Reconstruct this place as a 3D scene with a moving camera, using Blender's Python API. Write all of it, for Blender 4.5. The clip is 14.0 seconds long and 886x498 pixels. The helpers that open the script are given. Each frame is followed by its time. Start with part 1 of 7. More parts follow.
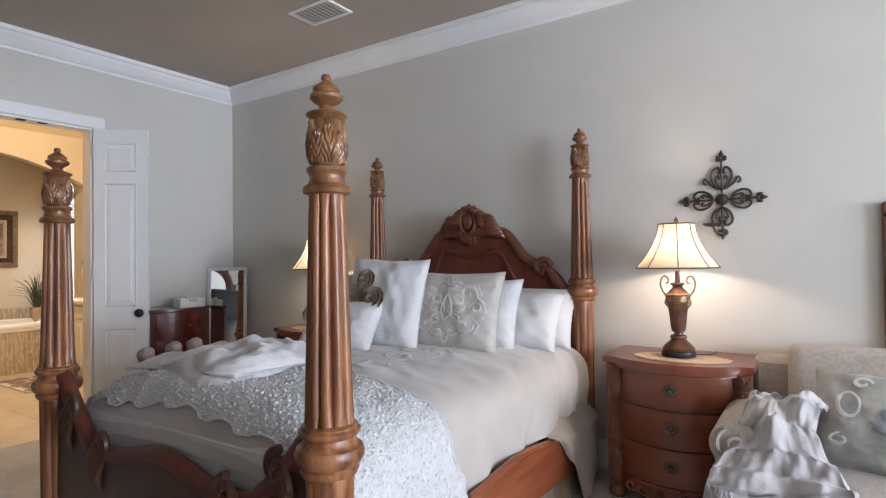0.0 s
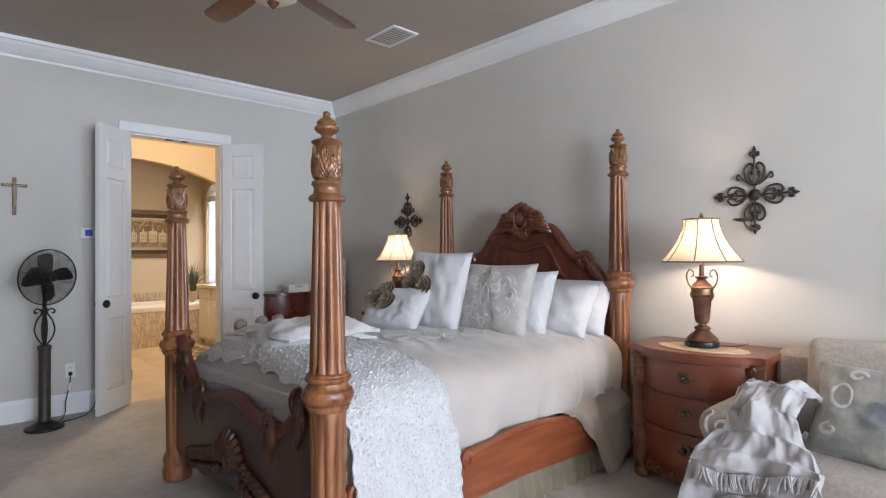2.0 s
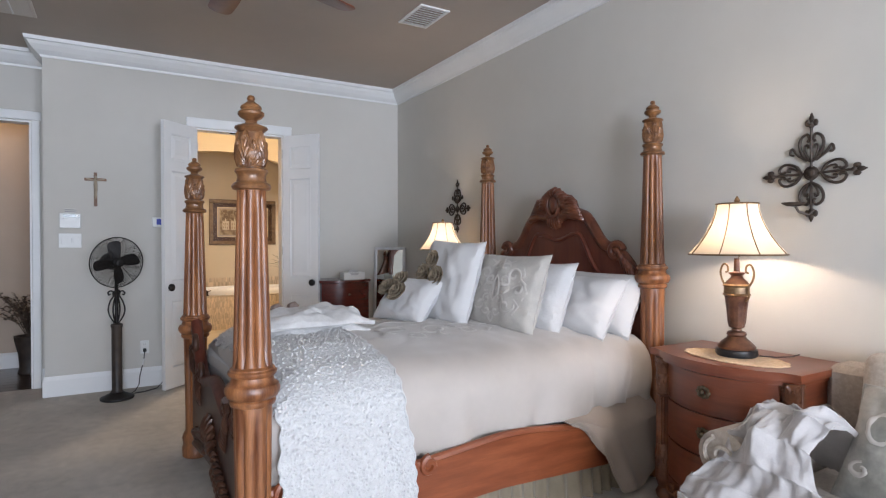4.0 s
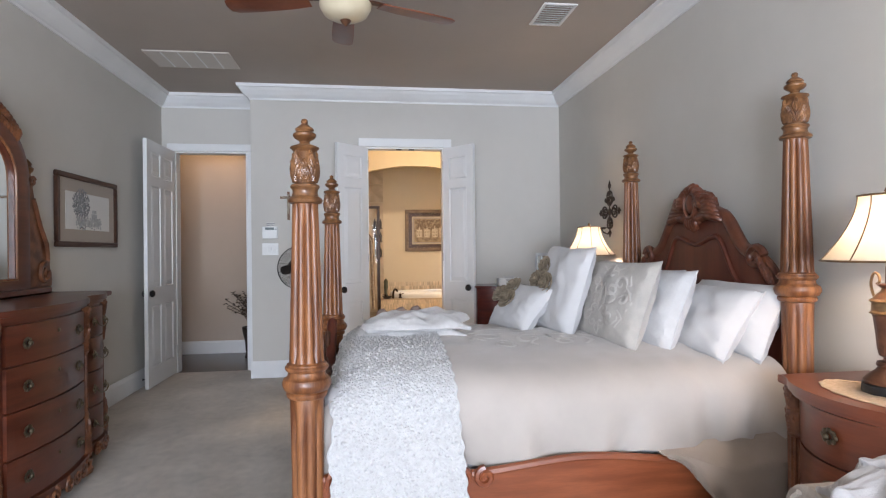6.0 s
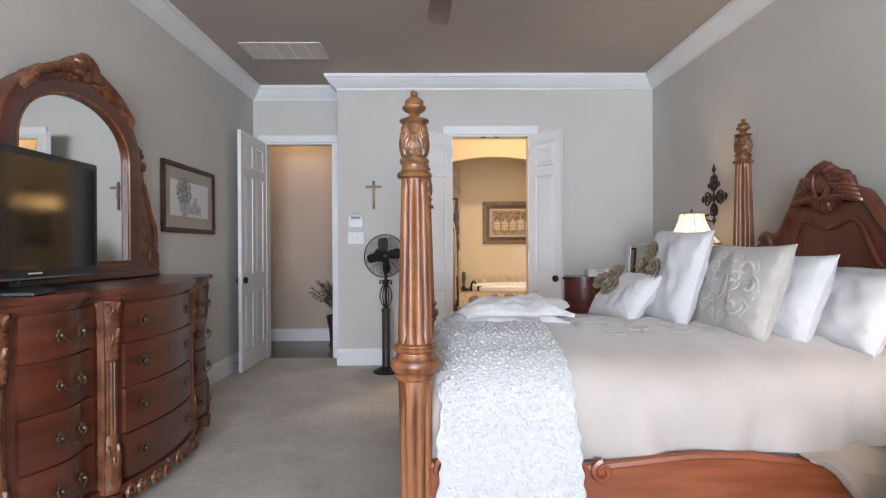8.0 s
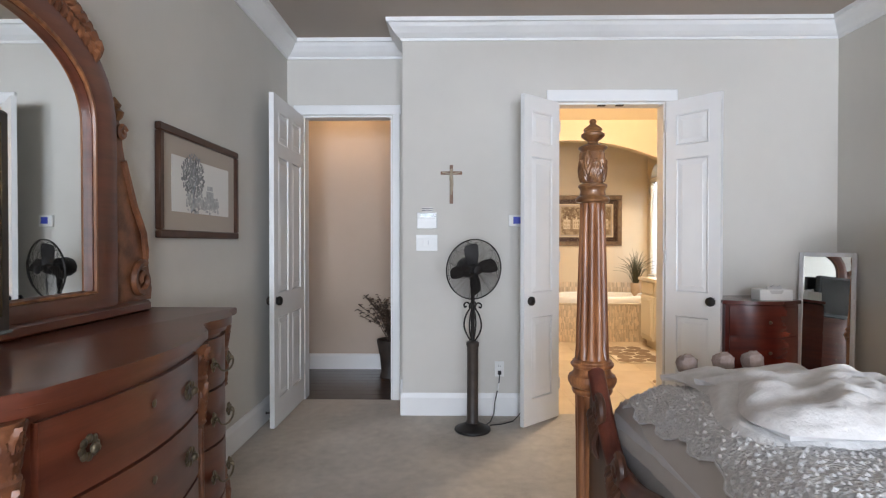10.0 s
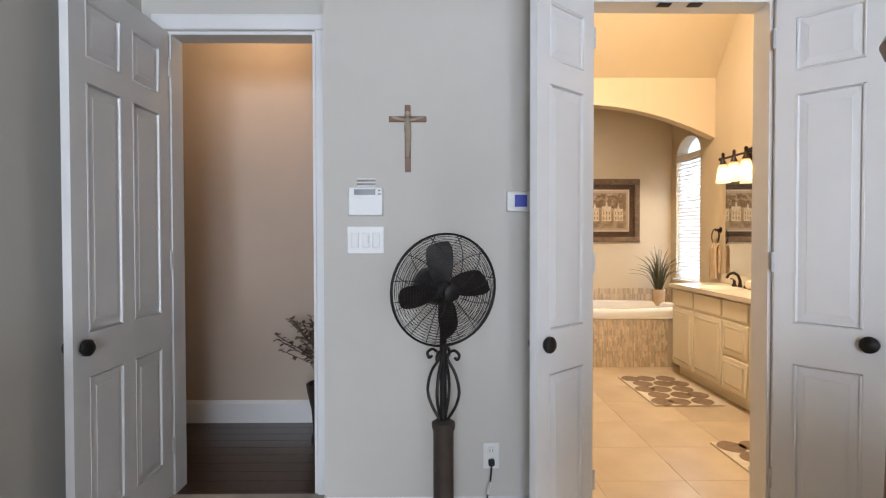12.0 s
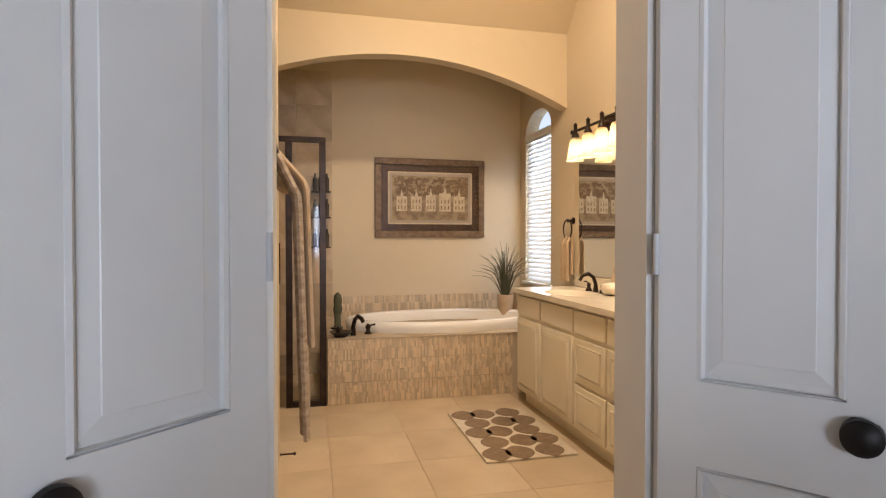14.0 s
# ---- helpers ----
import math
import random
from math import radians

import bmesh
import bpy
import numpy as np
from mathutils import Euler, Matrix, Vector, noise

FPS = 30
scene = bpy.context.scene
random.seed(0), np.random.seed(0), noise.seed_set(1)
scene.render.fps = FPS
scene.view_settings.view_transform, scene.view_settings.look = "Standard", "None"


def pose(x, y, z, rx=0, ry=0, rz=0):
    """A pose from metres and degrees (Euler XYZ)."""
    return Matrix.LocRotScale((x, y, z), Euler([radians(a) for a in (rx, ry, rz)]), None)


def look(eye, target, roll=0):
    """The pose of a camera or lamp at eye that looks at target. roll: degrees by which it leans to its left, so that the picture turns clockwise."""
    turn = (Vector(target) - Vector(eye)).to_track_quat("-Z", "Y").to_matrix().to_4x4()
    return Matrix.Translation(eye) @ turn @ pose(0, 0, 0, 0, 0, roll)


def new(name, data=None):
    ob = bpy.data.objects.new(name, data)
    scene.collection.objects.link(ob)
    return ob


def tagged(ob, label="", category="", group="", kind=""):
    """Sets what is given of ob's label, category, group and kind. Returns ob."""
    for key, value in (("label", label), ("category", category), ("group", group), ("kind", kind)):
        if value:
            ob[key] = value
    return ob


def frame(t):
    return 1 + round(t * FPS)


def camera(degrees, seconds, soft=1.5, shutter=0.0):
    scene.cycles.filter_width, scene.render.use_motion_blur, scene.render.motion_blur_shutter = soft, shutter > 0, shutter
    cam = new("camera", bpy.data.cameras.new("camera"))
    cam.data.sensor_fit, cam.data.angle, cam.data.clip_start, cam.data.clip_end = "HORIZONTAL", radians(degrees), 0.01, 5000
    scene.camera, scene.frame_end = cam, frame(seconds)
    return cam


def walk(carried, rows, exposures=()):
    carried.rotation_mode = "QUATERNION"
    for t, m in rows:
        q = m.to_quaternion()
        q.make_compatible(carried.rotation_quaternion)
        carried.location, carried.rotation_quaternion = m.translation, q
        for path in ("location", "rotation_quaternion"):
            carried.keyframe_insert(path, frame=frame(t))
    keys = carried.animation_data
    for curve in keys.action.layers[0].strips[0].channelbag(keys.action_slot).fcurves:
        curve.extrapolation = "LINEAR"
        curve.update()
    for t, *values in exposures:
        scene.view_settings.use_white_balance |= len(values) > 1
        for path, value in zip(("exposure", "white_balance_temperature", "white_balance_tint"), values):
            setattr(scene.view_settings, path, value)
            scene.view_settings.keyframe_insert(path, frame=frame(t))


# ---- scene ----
cam = camera(76.9, 14.0, soft=1.2)
PATH = [
    (0, (0.278, -0.207, 1.325), (-0.832, 1.457, 1.363), -0.8),
    (0.5, (0.508, -0.26, 1.315), (-0.699, 1.335, 1.35), -0.6),
    (1, (0.648, -0.274, 1.322), (-0.668, 1.231, 1.353), -0.5),
    (1.5, (0.823, -0.233, 1.309), (-0.588, 1.184, 1.337), -0.4),
    (2, (0.965, -0.192, 1.308), (-0.499, 1.171, 1.331), -0.4),
    (2.5, (1.005, -0.142, 1.287), (-0.52, 1.152, 1.309), -0.3),
    (2.7, (1.008, -0.11, 1.284), (-0.541, 1.154, 1.306), -0.3),
    (4.8, (1.329, 0.886, 1.335), (-0.542, 1.594, 1.334), -0.8),
    (4.9, (1.33, 0.921, 1.325), (-0.558, 1.579, 1.331), -0.9),
    (5, (1.357, 0.957, 1.33), (-0.547, 1.57, 1.334), -0.8),
    (5.5, (1.404, 1.107, 1.325), (-0.555, 1.513, 1.33), -0.7),
    (6, (1.435, 1.16, 1.319), (-0.547, 1.427, 1.323), -0.6),
    (6.5, (1.449, 1.161, 1.29), (-0.542, 1.348, 1.293), -0.5),
    (7, (1.431, 1.141, 1.282), (-0.565, 1.268, 1.28), -0.5),
    (7.5, (1.407, 1.115, 1.271), (-0.592, 1.195, 1.269), -0.4),
    (8, (1.307, 0.996, 1.245), (-0.693, 1.02, 1.239), -0.3),
    (8.5, (1.062, 0.738, 1.28), (-0.938, 0.728, 1.27), -0.2),
    (9, (0.671, 0.464, 1.274), (-1.329, 0.441, 1.258), -0.1),
    (9.2, (0.483, 0.367, 1.301), (-1.516, 0.337, 1.285), 0.0),
    (11.3, (-1.445, 0.336, 1.366), (-3.445, 0.31, 1.33), -0.1),
    (11.5, (-1.625, 0.358, 1.366), (-3.625, 0.345, 1.332), -0.3),
    (11.8, (-1.91, 0.412, 1.382), (-3.909, 0.424, 1.324), 0.2),
    (12, (-2.093, 0.466, 1.356), (-4.092, 0.488, 1.317), -0.1),
    (12.5, (-2.567, 0.647, 1.356), (-4.56, 0.811, 1.317), -0.1),
    (13, (-2.931, 0.776, 1.346), (-4.905, 1.095, 1.306), -0.2),
    (13.5, (-3.208, 0.96, 1.319), (-5.164, 1.377, 1.283), -0.3),
    (14, (-3.511, 1.244, 1.276), (-5.457, 1.706, 1.244), 0.0),
]
walk(cam, [(t, look(eye, target, roll)) for t, eye, target, roll in PATH], [(0, -0.2, 5950, 14), (2.7, -0.25, 5950, 14), (5, -0.22, 6000, 15), (6.5, -0.03, 6050, 15), (8, 0.02, 6100, 15), (9, 0.22, 6100, 14), (11.5, 0.2, 6100, 14), (12, 0.05, 6050, 14), (12.5, -0.05, 6000, 14), (13, -0.24, 5950, 14), (13.5, -0.27, 5950, 14), (14, -0.38, 6000, 15)])

# ---------------------------------------------------------------- light
SOUTH, NORTH, WEST, EAST, TOP = -1.07, 3.31, -4.62, 6.0, 3.06
world = bpy.data.worlds.new("sky")
scene.world = world
world.use_nodes = True
wn = world.node_tree.nodes
sky = wn.new("ShaderNodeTexSky")
sky.sky_type, sky.sun_disc = "NISHITA", False
sky.sun_elevation, sky.sun_rotation = radians(40), radians(-60)
world.node_tree.links.new(sky.outputs[0], wn["Background"].inputs[0])
wn["Background"].inputs[1].default_value = 0.12


def area_lamp(name, m, w, h, watts, color):
    d = bpy.data.lights.new(name, "AREA")
    d.shape, d.size, d.size_y, d.energy, d.color = "RECTANGLE", w, h, watts, color
    o = new(name, d)
    o.matrix_world = m
    return o


def bulb(name, xyz, watts, color, radius=0.035):
    d = bpy.data.lights.new(name, "POINT")
    d.energy, d.color, d.shadow_soft_size = watts, color, radius
    o = new(name, d)
    o.location = xyz
    return o


DAY = (0.84, 0.92, 1.0)
WARM = (1.0, 0.76, 0.48)
LAMP = (1.0, 0.78, 0.56)
for wy, watts in ((0.1, 430), (2.1, 310)):
    area_lamp("window_daylight", pose(EAST + 0.02, wy, 1.6, 0, 90, 0), 1.8, 1.6, watts, DAY)
area_lamp("window_daylight", pose(-8.50, 3.47, 1.6, -90, 0, 0), 0.55, 1.4, 20, DAY)
bulb("lamp_bulb", (-0.35, 3.03, 1.345), 12.5, LAMP)
bulb("lamp_bulb", (-3.11, 3.03, 1.345), 12.5, LAMP)
for i in range(4):
    bulb("vanity_bulb", (-7.465 + i * 0.20, 3.23, 1.94), 6, WARM, 0.04)
area_lamp("bath_downlight_lamp", pose(-6.0, 2.1, 3.965), 0.3, 0.3, 108, (1.0, 0.79, 0.53))
bulb("hall_downlight_bulb", (-5.65, -0.75, 2.92), 13, (1.0, 0.70, 0.40), 0.06)

# ---------------------------------------------------------------- materials
def mat(name, a, b=None, rough=0.6, metal=0.0, scale=8.0, stretch=(1, 1, 1), fine=0.0, bump=0.0, bump_scale=120.0,
        coat=0.0, sheen=0.0, rough_var=0.0, spread=(0.35, 0.65), vary=0.0):
    """Two colours mixed by a broad noise, a finer noise on top, and a fine relief."""
    m = bpy.data.materials.new(name)
    m.use_nodes = True
    t, n = m.node_tree.links, m.node_tree.nodes
    p = n["Principled BSDF"]
    b = b or a
    co = n.new("ShaderNodeTexCoord")
    mp = n.new("ShaderNodeMapping")
    mp.inputs["Scale"].default_value = stretch
    t.new(co.outputs["Object"], mp.inputs[0])
    big = n.new("ShaderNodeTexNoise")
    big.inputs["Scale"].default_value, big.inputs["Detail"].default_value = scale, 6
    t.new(mp.outputs[0], big.inputs[0])
    ramp = n.new("ShaderNodeValToRGB")
    e = ramp.color_ramp.elements
    e[0].position, e[1].position = spread
    e[0].color, e[1].color = (*a, 1), (*b, 1)
    t.new(big.outputs[0], ramp.inputs[0])
    col = ramp.outputs[0]
    if fine:
        f = n.new("ShaderNodeTexNoise")
        f.inputs["Scale"].default_value, f.inputs["Detail"].default_value = scale * 9, 4
        t.new(mp.outputs[0], f.inputs[0])
        mr = n.new("ShaderNodeMapRange")
        mr.inputs[3].default_value, mr.inputs[4].default_value = 1 - fine, 1 + fine
        t.new(f.outputs[0], mr.inputs[0])
        mx = n.new("ShaderNodeMix")
        mx.data_type, mx.blend_type = "RGBA", "MULTIPLY"
        mx.inputs[0].default_value = 1
        t.new(col, mx.inputs[6])
        t.new(mr.outputs[0], mx.inputs[7])
        col = mx.outputs[2]
    if vary:
        oi = n.new("ShaderNodeObjectInfo")
        mr2 = n.new("ShaderNodeMapRange")
        mr2.inputs[3].default_value, mr2.inputs[4].default_value = 1 - vary, 1 + vary
        t.new(oi.outputs["Random"], mr2.inputs[0])
        mx2 = n.new("ShaderNodeMix")
        mx2.data_type, mx2.blend_type = "RGBA", "MULTIPLY"
        mx2.inputs[0].default_value = 1
        t.new(col, mx2.inputs[6])
        t.new(mr2.outputs[0], mx2.inputs[7])
        col = mx2.outputs[2]
    t.new(col, p.inputs["Base Color"])
    p.inputs["Roughness"].default_value, p.inputs["Metallic"].default_value = rough, metal
    if rough_var:
        mr3 = n.new("ShaderNodeMapRange")
        mr3.inputs[3].default_value, mr3.inputs[4].default_value = rough - rough_var, rough + rough_var
        t.new(big.outputs[0], mr3.inputs[0])
        t.new(mr3.outputs[0], p.inputs["Roughness"])
    p.inputs["Coat Weight"].default_value = coat
    p.inputs["Coat Roughness"].default_value = 0.2
    p.inputs["Sheen Weight"].default_value = sheen
    if bump:
        g = n.new("ShaderNodeTexNoise")
        g.inputs["Scale"].default_value, g.inputs["Detail"].default_value = bump_scale, 5
        t.new(mp.outputs[0], g.inputs[0])
        bp = n.new("ShaderNodeBump")
        bp.inputs["Strength"].default_value, bp.inputs["Distance"].default_value = bump, 0.004
        t.new(g.outputs[0], bp.inputs["Height"])
        t.new(bp.outputs[0], p.inputs["Normal"])
    return m


def glow(name, color, strength):
    m = bpy.data.materials.new(name)
    m.use_nodes = True
    p = m.node_tree.nodes["Principled BSDF"]
    p.inputs["Base Color"].default_value = (*color, 1)
    p.inputs["Emission Color"].default_value = (*color, 1)
    p.inputs["Emission Strength"].default_value = strength
    return m


def cloth_shade(name, color, weight=0.6):
    """Cloth that lets the light of the bulb behind it through."""
    m = bpy.data.materials.new(name)
    m.use_nodes = True
    n, t = m.node_tree.nodes, m.node_tree.links
    tr = n.new("ShaderNodeBsdfTranslucent")
    tr.inputs[0].default_value = (*color, 1)
    mx = n.new("ShaderNodeMixShader")
    mx.inputs[0].default_value = weight
    p = n["Principled BSDF"]
    p.inputs["Base Color"].default_value = (*color, 1)
    p.inputs["Roughness"].default_value = 0.9
    t.new(p.outputs[0], mx.inputs[1])
    t.new(tr.outputs[0], mx.inputs[2])
    t.new(mx.outputs[0], n["Material Output"].inputs[0])
    return m


def clear_glass(name):
    """A thin pane: mostly clear, with a sharp gloss that grows at grazing angles."""
    m = bpy.data.materials.new(name)
    m.use_nodes = True
    n, t = m.node_tree.nodes, m.node_tree.links
    tr, gl, mx, fr = n.new("ShaderNodeBsdfTransparent"), n.new("ShaderNodeBsdfGlossy"), n.new("ShaderNodeMixShader"), n.new("ShaderNodeFresnel")
    gl.inputs["Roughness"].default_value = 0.02
    fr.inputs[0].default_value = 1.25
    t.new(fr.outputs[0], mx.inputs[0])
    t.new(tr.outputs[0], mx.inputs[1])
    t.new(gl.outputs[0], mx.inputs[2])
    t.new(mx.outputs[0], n["Material Output"].inputs[0])
    return m


M = dict(
    wall=mat("wall_paint", (0.59, 0.567, 0.52), (0.56, 0.537, 0.49), 0.85, scale=1.2, bump=0.12, bump_scale=90, fine=0.02),
    ceil=mat("ceiling_paint", (0.445, 0.388, 0.335), (0.415, 0.362, 0.312), 0.9, scale=1.0, bump=0.1, bump_scale=80, fine=0.02),
    bwall=mat("bath_paint", (0.66, 0.56, 0.40), (0.63, 0.53, 0.37), 0.85, scale=1.2, bump=0.12, bump_scale=90, fine=0.02),
    hwall=mat("hall_paint", (0.50, 0.41, 0.33), (0.47, 0.385, 0.305), 0.85, scale=1.2, bump=0.12, bump_scale=90, fine=0.02),
    white=mat("white_paint", (0.78, 0.78, 0.77), (0.74, 0.74, 0.73), 0.4, scale=3, bump=0.03, bump_scale=60),
    carpet=mat("carpet", (0.35, 0.31, 0.26), (0.49, 0.44, 0.375), 0.95, scale=1.7, fine=0.28, bump=0.9, bump_scale=260, sheen=0.3),
    dark_floor=mat("dark_floor_wood", (0.028, 0.014, 0.009), (0.045, 0.022, 0.014), 0.28, scale=5, stretch=(1, 6, 1), coat=0.3),
    tile=mat("floor_tile", (0.60, 0.49, 0.34), (0.50, 0.39, 0.26), 0.3, scale=2.2, fine=0.06, vary=0.06, rough_var=0.08),
    grout=mat("grout", (0.54, 0.44, 0.31), None, 0.8),
    wood=mat("bed_wood", (0.115, 0.036, 0.012), (0.31, 0.125, 0.045), 0.40, scale=7, stretch=(4, 4, 0.35), fine=0.45, coat=0.12, bump=0.06, bump_scale=60),
    wood_x=mat("rail_wood", (0.1700, 0.0432, 0.0150), (0.2380, 0.0684, 0.0255), 0.36, scale=7, stretch=(0.4, 0.4, 4), fine=0.18, coat=0.25, bump=0.05, bump_scale=60),
    cherry=mat("cherry_wood", (0.135, 0.032, 0.013), (0.20, 0.052, 0.02), 0.32, scale=6, stretch=(0.4, 0.4, 4), fine=0.16, coat=0.3, bump=0.04, bump_scale=60),
    dark_wood=mat("headboard_wood", (0.075, 0.015, 0.008), (0.125, 0.029, 0.013), 0.46, scale=6, stretch=(3, 3, 0.4), fine=0.2, coat=0.1),
    head_carving=mat("headboard_carving", (0.075, 0.020, 0.010), (0.14, 0.044, 0.020), 0.38, scale=12, fine=0.25, bump=0.2, bump_scale=70, coat=0.2),
    # footboard panel and carving: bed wood darkened, the unlit foot's shade in the colour
    foot_wood_shaded=mat("footboard_wood_shaded", (0.034, 0.012, 0.007), (0.060, 0.022, 0.012), 0.42, scale=6, stretch=(3, 3, 0.4), fine=0.2, coat=0.12),
    foot_carving_shaded=mat("footboard_carving_shaded", (0.040, 0.015, 0.008), (0.085, 0.033, 0.016), 0.42, scale=14, fine=0.25, bump=0.2, bump_scale=70),
    damask=mat("damask_embroidery", (0.505, 0.475, 0.44), None, 0.8, bump=0.5, bump_scale=300),
    carved=mat("carved_wood", (0.085, 0.027, 0.011), (0.21, 0.078, 0.031), 0.42, scale=14, fine=0.25, bump=0.25, bump_scale=70, coat=0.15),
    gilt=mat("carved_brown_gilt", (0.105, 0.042, 0.016), (0.25, 0.115, 0.043), 0.32, scale=22, fine=0.3, coat=0.2, metal=0.1, bump=0.3, bump_scale=60),
    dresser=mat("dresser_wood", (0.07, 0.017, 0.008), (0.115, 0.029, 0.013), 0.33, scale=6, stretch=(0.4, 0.4, 4), fine=0.18, coat=0.3),
    mahogany=mat("mahogany", (0.06, 0.008, 0.006), (0.10, 0.014, 0.008), 0.25, scale=6, stretch=(0.4, 0.4, 4), fine=0.2, coat=0.5),
    brass=mat("aged_brass", (0.085, 0.066, 0.042), (0.20, 0.165, 0.11), 0.40, metal=0.8, scale=40),
    iron=mat("black_iron", (0.014, 0.012, 0.011), (0.026, 0.022, 0.02), 0.5, metal=0.5, scale=20, bump=0.08),
    rust=mat("brown_iron", (0.035, 0.024, 0.018), (0.07, 0.05, 0.037), 0.6, metal=0.4, scale=25, bump=0.2),
    black=mat("black_plastic", (0.008, 0.008, 0.009), (0.014, 0.014, 0.015), 0.35, scale=5),
    screen=mat("tv_screen", (0.006, 0.006, 0.007), None, 0.09),
    comforter=mat("taupe_satin_cotton", (0.42, 0.375, 0.335), (0.38, 0.34, 0.30), 0.7, scale=3, fine=0.03, bump=0.12, bump_scale=300, sheen=0.35),
    # taupe of the hanging sheet corner, deepened to hold the shade it hangs in
    taupe_sheet_shaded=mat("taupe_sheet_shaded", (0.35, 0.285, 0.235), (0.30, 0.245, 0.20), 0.8, scale=4, bump=0.15, bump_scale=300, sheen=0.2),
    grille=mat("grille_paint", (0.60, 0.555, 0.50), None, 0.5),
    skirt=mat("olive_bedskirt", (0.16, 0.13, 0.085), (0.21, 0.17, 0.115), 0.85, scale=6, fine=0.06, sheen=0.2),
    throw=mat("white_crochet", (0.55, 0.545, 0.54), (0.47, 0.465, 0.46), 0.9, scale=45, fine=0.1, bump=1.0, bump_scale=70, sheen=0.3),
    knit=mat("white_knit", (0.66, 0.645, 0.63), (0.58, 0.565, 0.55), 0.9, scale=30, fine=0.05, bump=0.6, bump_scale=110, sheen=0.3),
    linen=mat("white_linen", (0.545, 0.535, 0.53), (0.505, 0.495, 0.49), 0.85, scale=4, fine=0.02, bump=0.2, bump_scale=220, sheen=0.2),
    quilt=mat("white_quilted_cotton", (0.545, 0.535, 0.53), (0.50, 0.49, 0.485), 0.9, scale=12, fine=0.05, bump=1.0, bump_scale=38, sheen=0.2),
    sofa_print=mat("taupe_grey_print", (0.27, 0.27, 0.245), (0.42, 0.40, 0.36), 0.9, scale=7, fine=0.2, bump=0.4, bump_scale=260, sheen=0.2, spread=(0.42, 0.58)),
    grey_cloth=mat("grey_linen", (0.44, 0.41, 0.37), (0.39, 0.365, 0.33), 0.85, scale=20, fine=0.08, bump=0.3, bump_scale=300, sheen=0.2),
    pale=mat("pale_embroidery", (0.60, 0.57, 0.535), None, 0.8, bump=0.5, bump_scale=300),
    burlap=mat("taupe_flower_cloth", (0.19, 0.145, 0.095), (0.30, 0.24, 0.165), 0.9, scale=20, fine=0.1, bump=0.4, bump_scale=200),
    sofa=mat("oatmeal_tweed", (0.46, 0.40, 0.34), (0.37, 0.32, 0.27), 0.92, scale=60, fine=0.15, bump=0.6, bump_scale=350, sheen=0.2),
    pinkwhite=mat("cream_plush", (0.43, 0.405, 0.395), (0.35, 0.33, 0.32), 0.95, scale=10, fine=0.05, bump=0.5, bump_scale=180, sheen=0.5),
    lace=mat("cream_lace", (0.66, 0.50, 0.34), (0.55, 0.40, 0.26), 0.9, scale=60, fine=0.15, bump=0.8, bump_scale=160),
    bronze=mat("lamp_bronze", (0.075, 0.030, 0.017), (0.16, 0.068, 0.034), 0.35, metal=0.3, scale=18, fine=0.2),
    gold=mat("old_gold", (0.13, 0.075, 0.035), (0.25, 0.155, 0.075), 0.42, metal=0.5, scale=30),
    shade=cloth_shade("lamp_shade_cloth", (0.70, 0.59, 0.435), 0.22),
    frost=cloth_shade("frosted_glass", (0.95, 0.86, 0.68), 0.75),
    bulbglow=glow("bulb_glass", (1.0, 0.78, 0.48), 14),
    mirror=mat("mirror_glass", (0.86, 0.88, 0.87), None, 0.015, metal=1.0),
    glass=clear_glass("clear_glass"),
    paper=mat("paper", (0.72, 0.70, 0.66), None, 0.8),
    ink=mat("grey_ink", (0.16, 0.16, 0.16), (0.34, 0.34, 0.34), 0.9, scale=40),
    ink2=mat("pale_grey_ink", (0.36, 0.36, 0.35), (0.50, 0.50, 0.49), 0.9, scale=40),
    mount=mat("taupe_mount", (0.42, 0.36, 0.30), None, 0.85),
    dkframe=mat("dark_frame", (0.045, 0.018, 0.010), (0.07, 0.03, 0.016), 0.35, scale=12, fine=0.15),
    bframe=mat("antique_frame", (0.13, 0.08, 0.042), (0.22, 0.145, 0.08), 0.45, metal=0.2, scale=25, fine=0.25, bump=0.4, bump_scale=80),
    sepia=mat("sepia_print", (0.20, 0.14, 0.085), (0.40, 0.31, 0.20), 0.7, scale=14, fine=0.35),
    cream=mat("cream_print", (0.66, 0.58, 0.44), (0.52, 0.43, 0.30), 0.7, scale=30),
    vanity=mat("vanity_paint", (0.80, 0.73, 0.58), (0.76, 0.69, 0.54), 0.45, scale=3, bump=0.04),
    stone=mat("cultured_marble", (0.76, 0.70, 0.58), (0.70, 0.62, 0.50), 0.2, scale=5, fine=0.04),
    tub=mat("tub_acrylic", (0.82, 0.80, 0.76), None, 0.15),
    travertine=mat("travertine", (0.42, 0.33, 0.22), (0.54, 0.44, 0.31), 0.55, scale=5, fine=0.12, vary=0.16, bump=0.2, bump_scale=50),
    mosaic=mat("stick_mosaic", (0.60, 0.47, 0.31), (0.68, 0.56, 0.40), 0.5, scale=9, fine=0.08, vary=0.22),
    darkbronze=mat("oil_rubbed_bronze", (0.022, 0.012, 0.008), (0.045, 0.026, 0.016), 0.35, metal=0.6, scale=20),
    towel=mat("tan_towel", (0.50, 0.36, 0.21), (0.44, 0.31, 0.18), 0.95, scale=20, fine=0.1, bump=0.8, bump_scale=220, sheen=0.4),
    stripe=mat("brown_towel", (0.34, 0.26, 0.19), (0.56, 0.47, 0.37), 0.95, scale=18, stretch=(1, 1, 3), fine=0.1, bump=0.8, bump_scale=220),
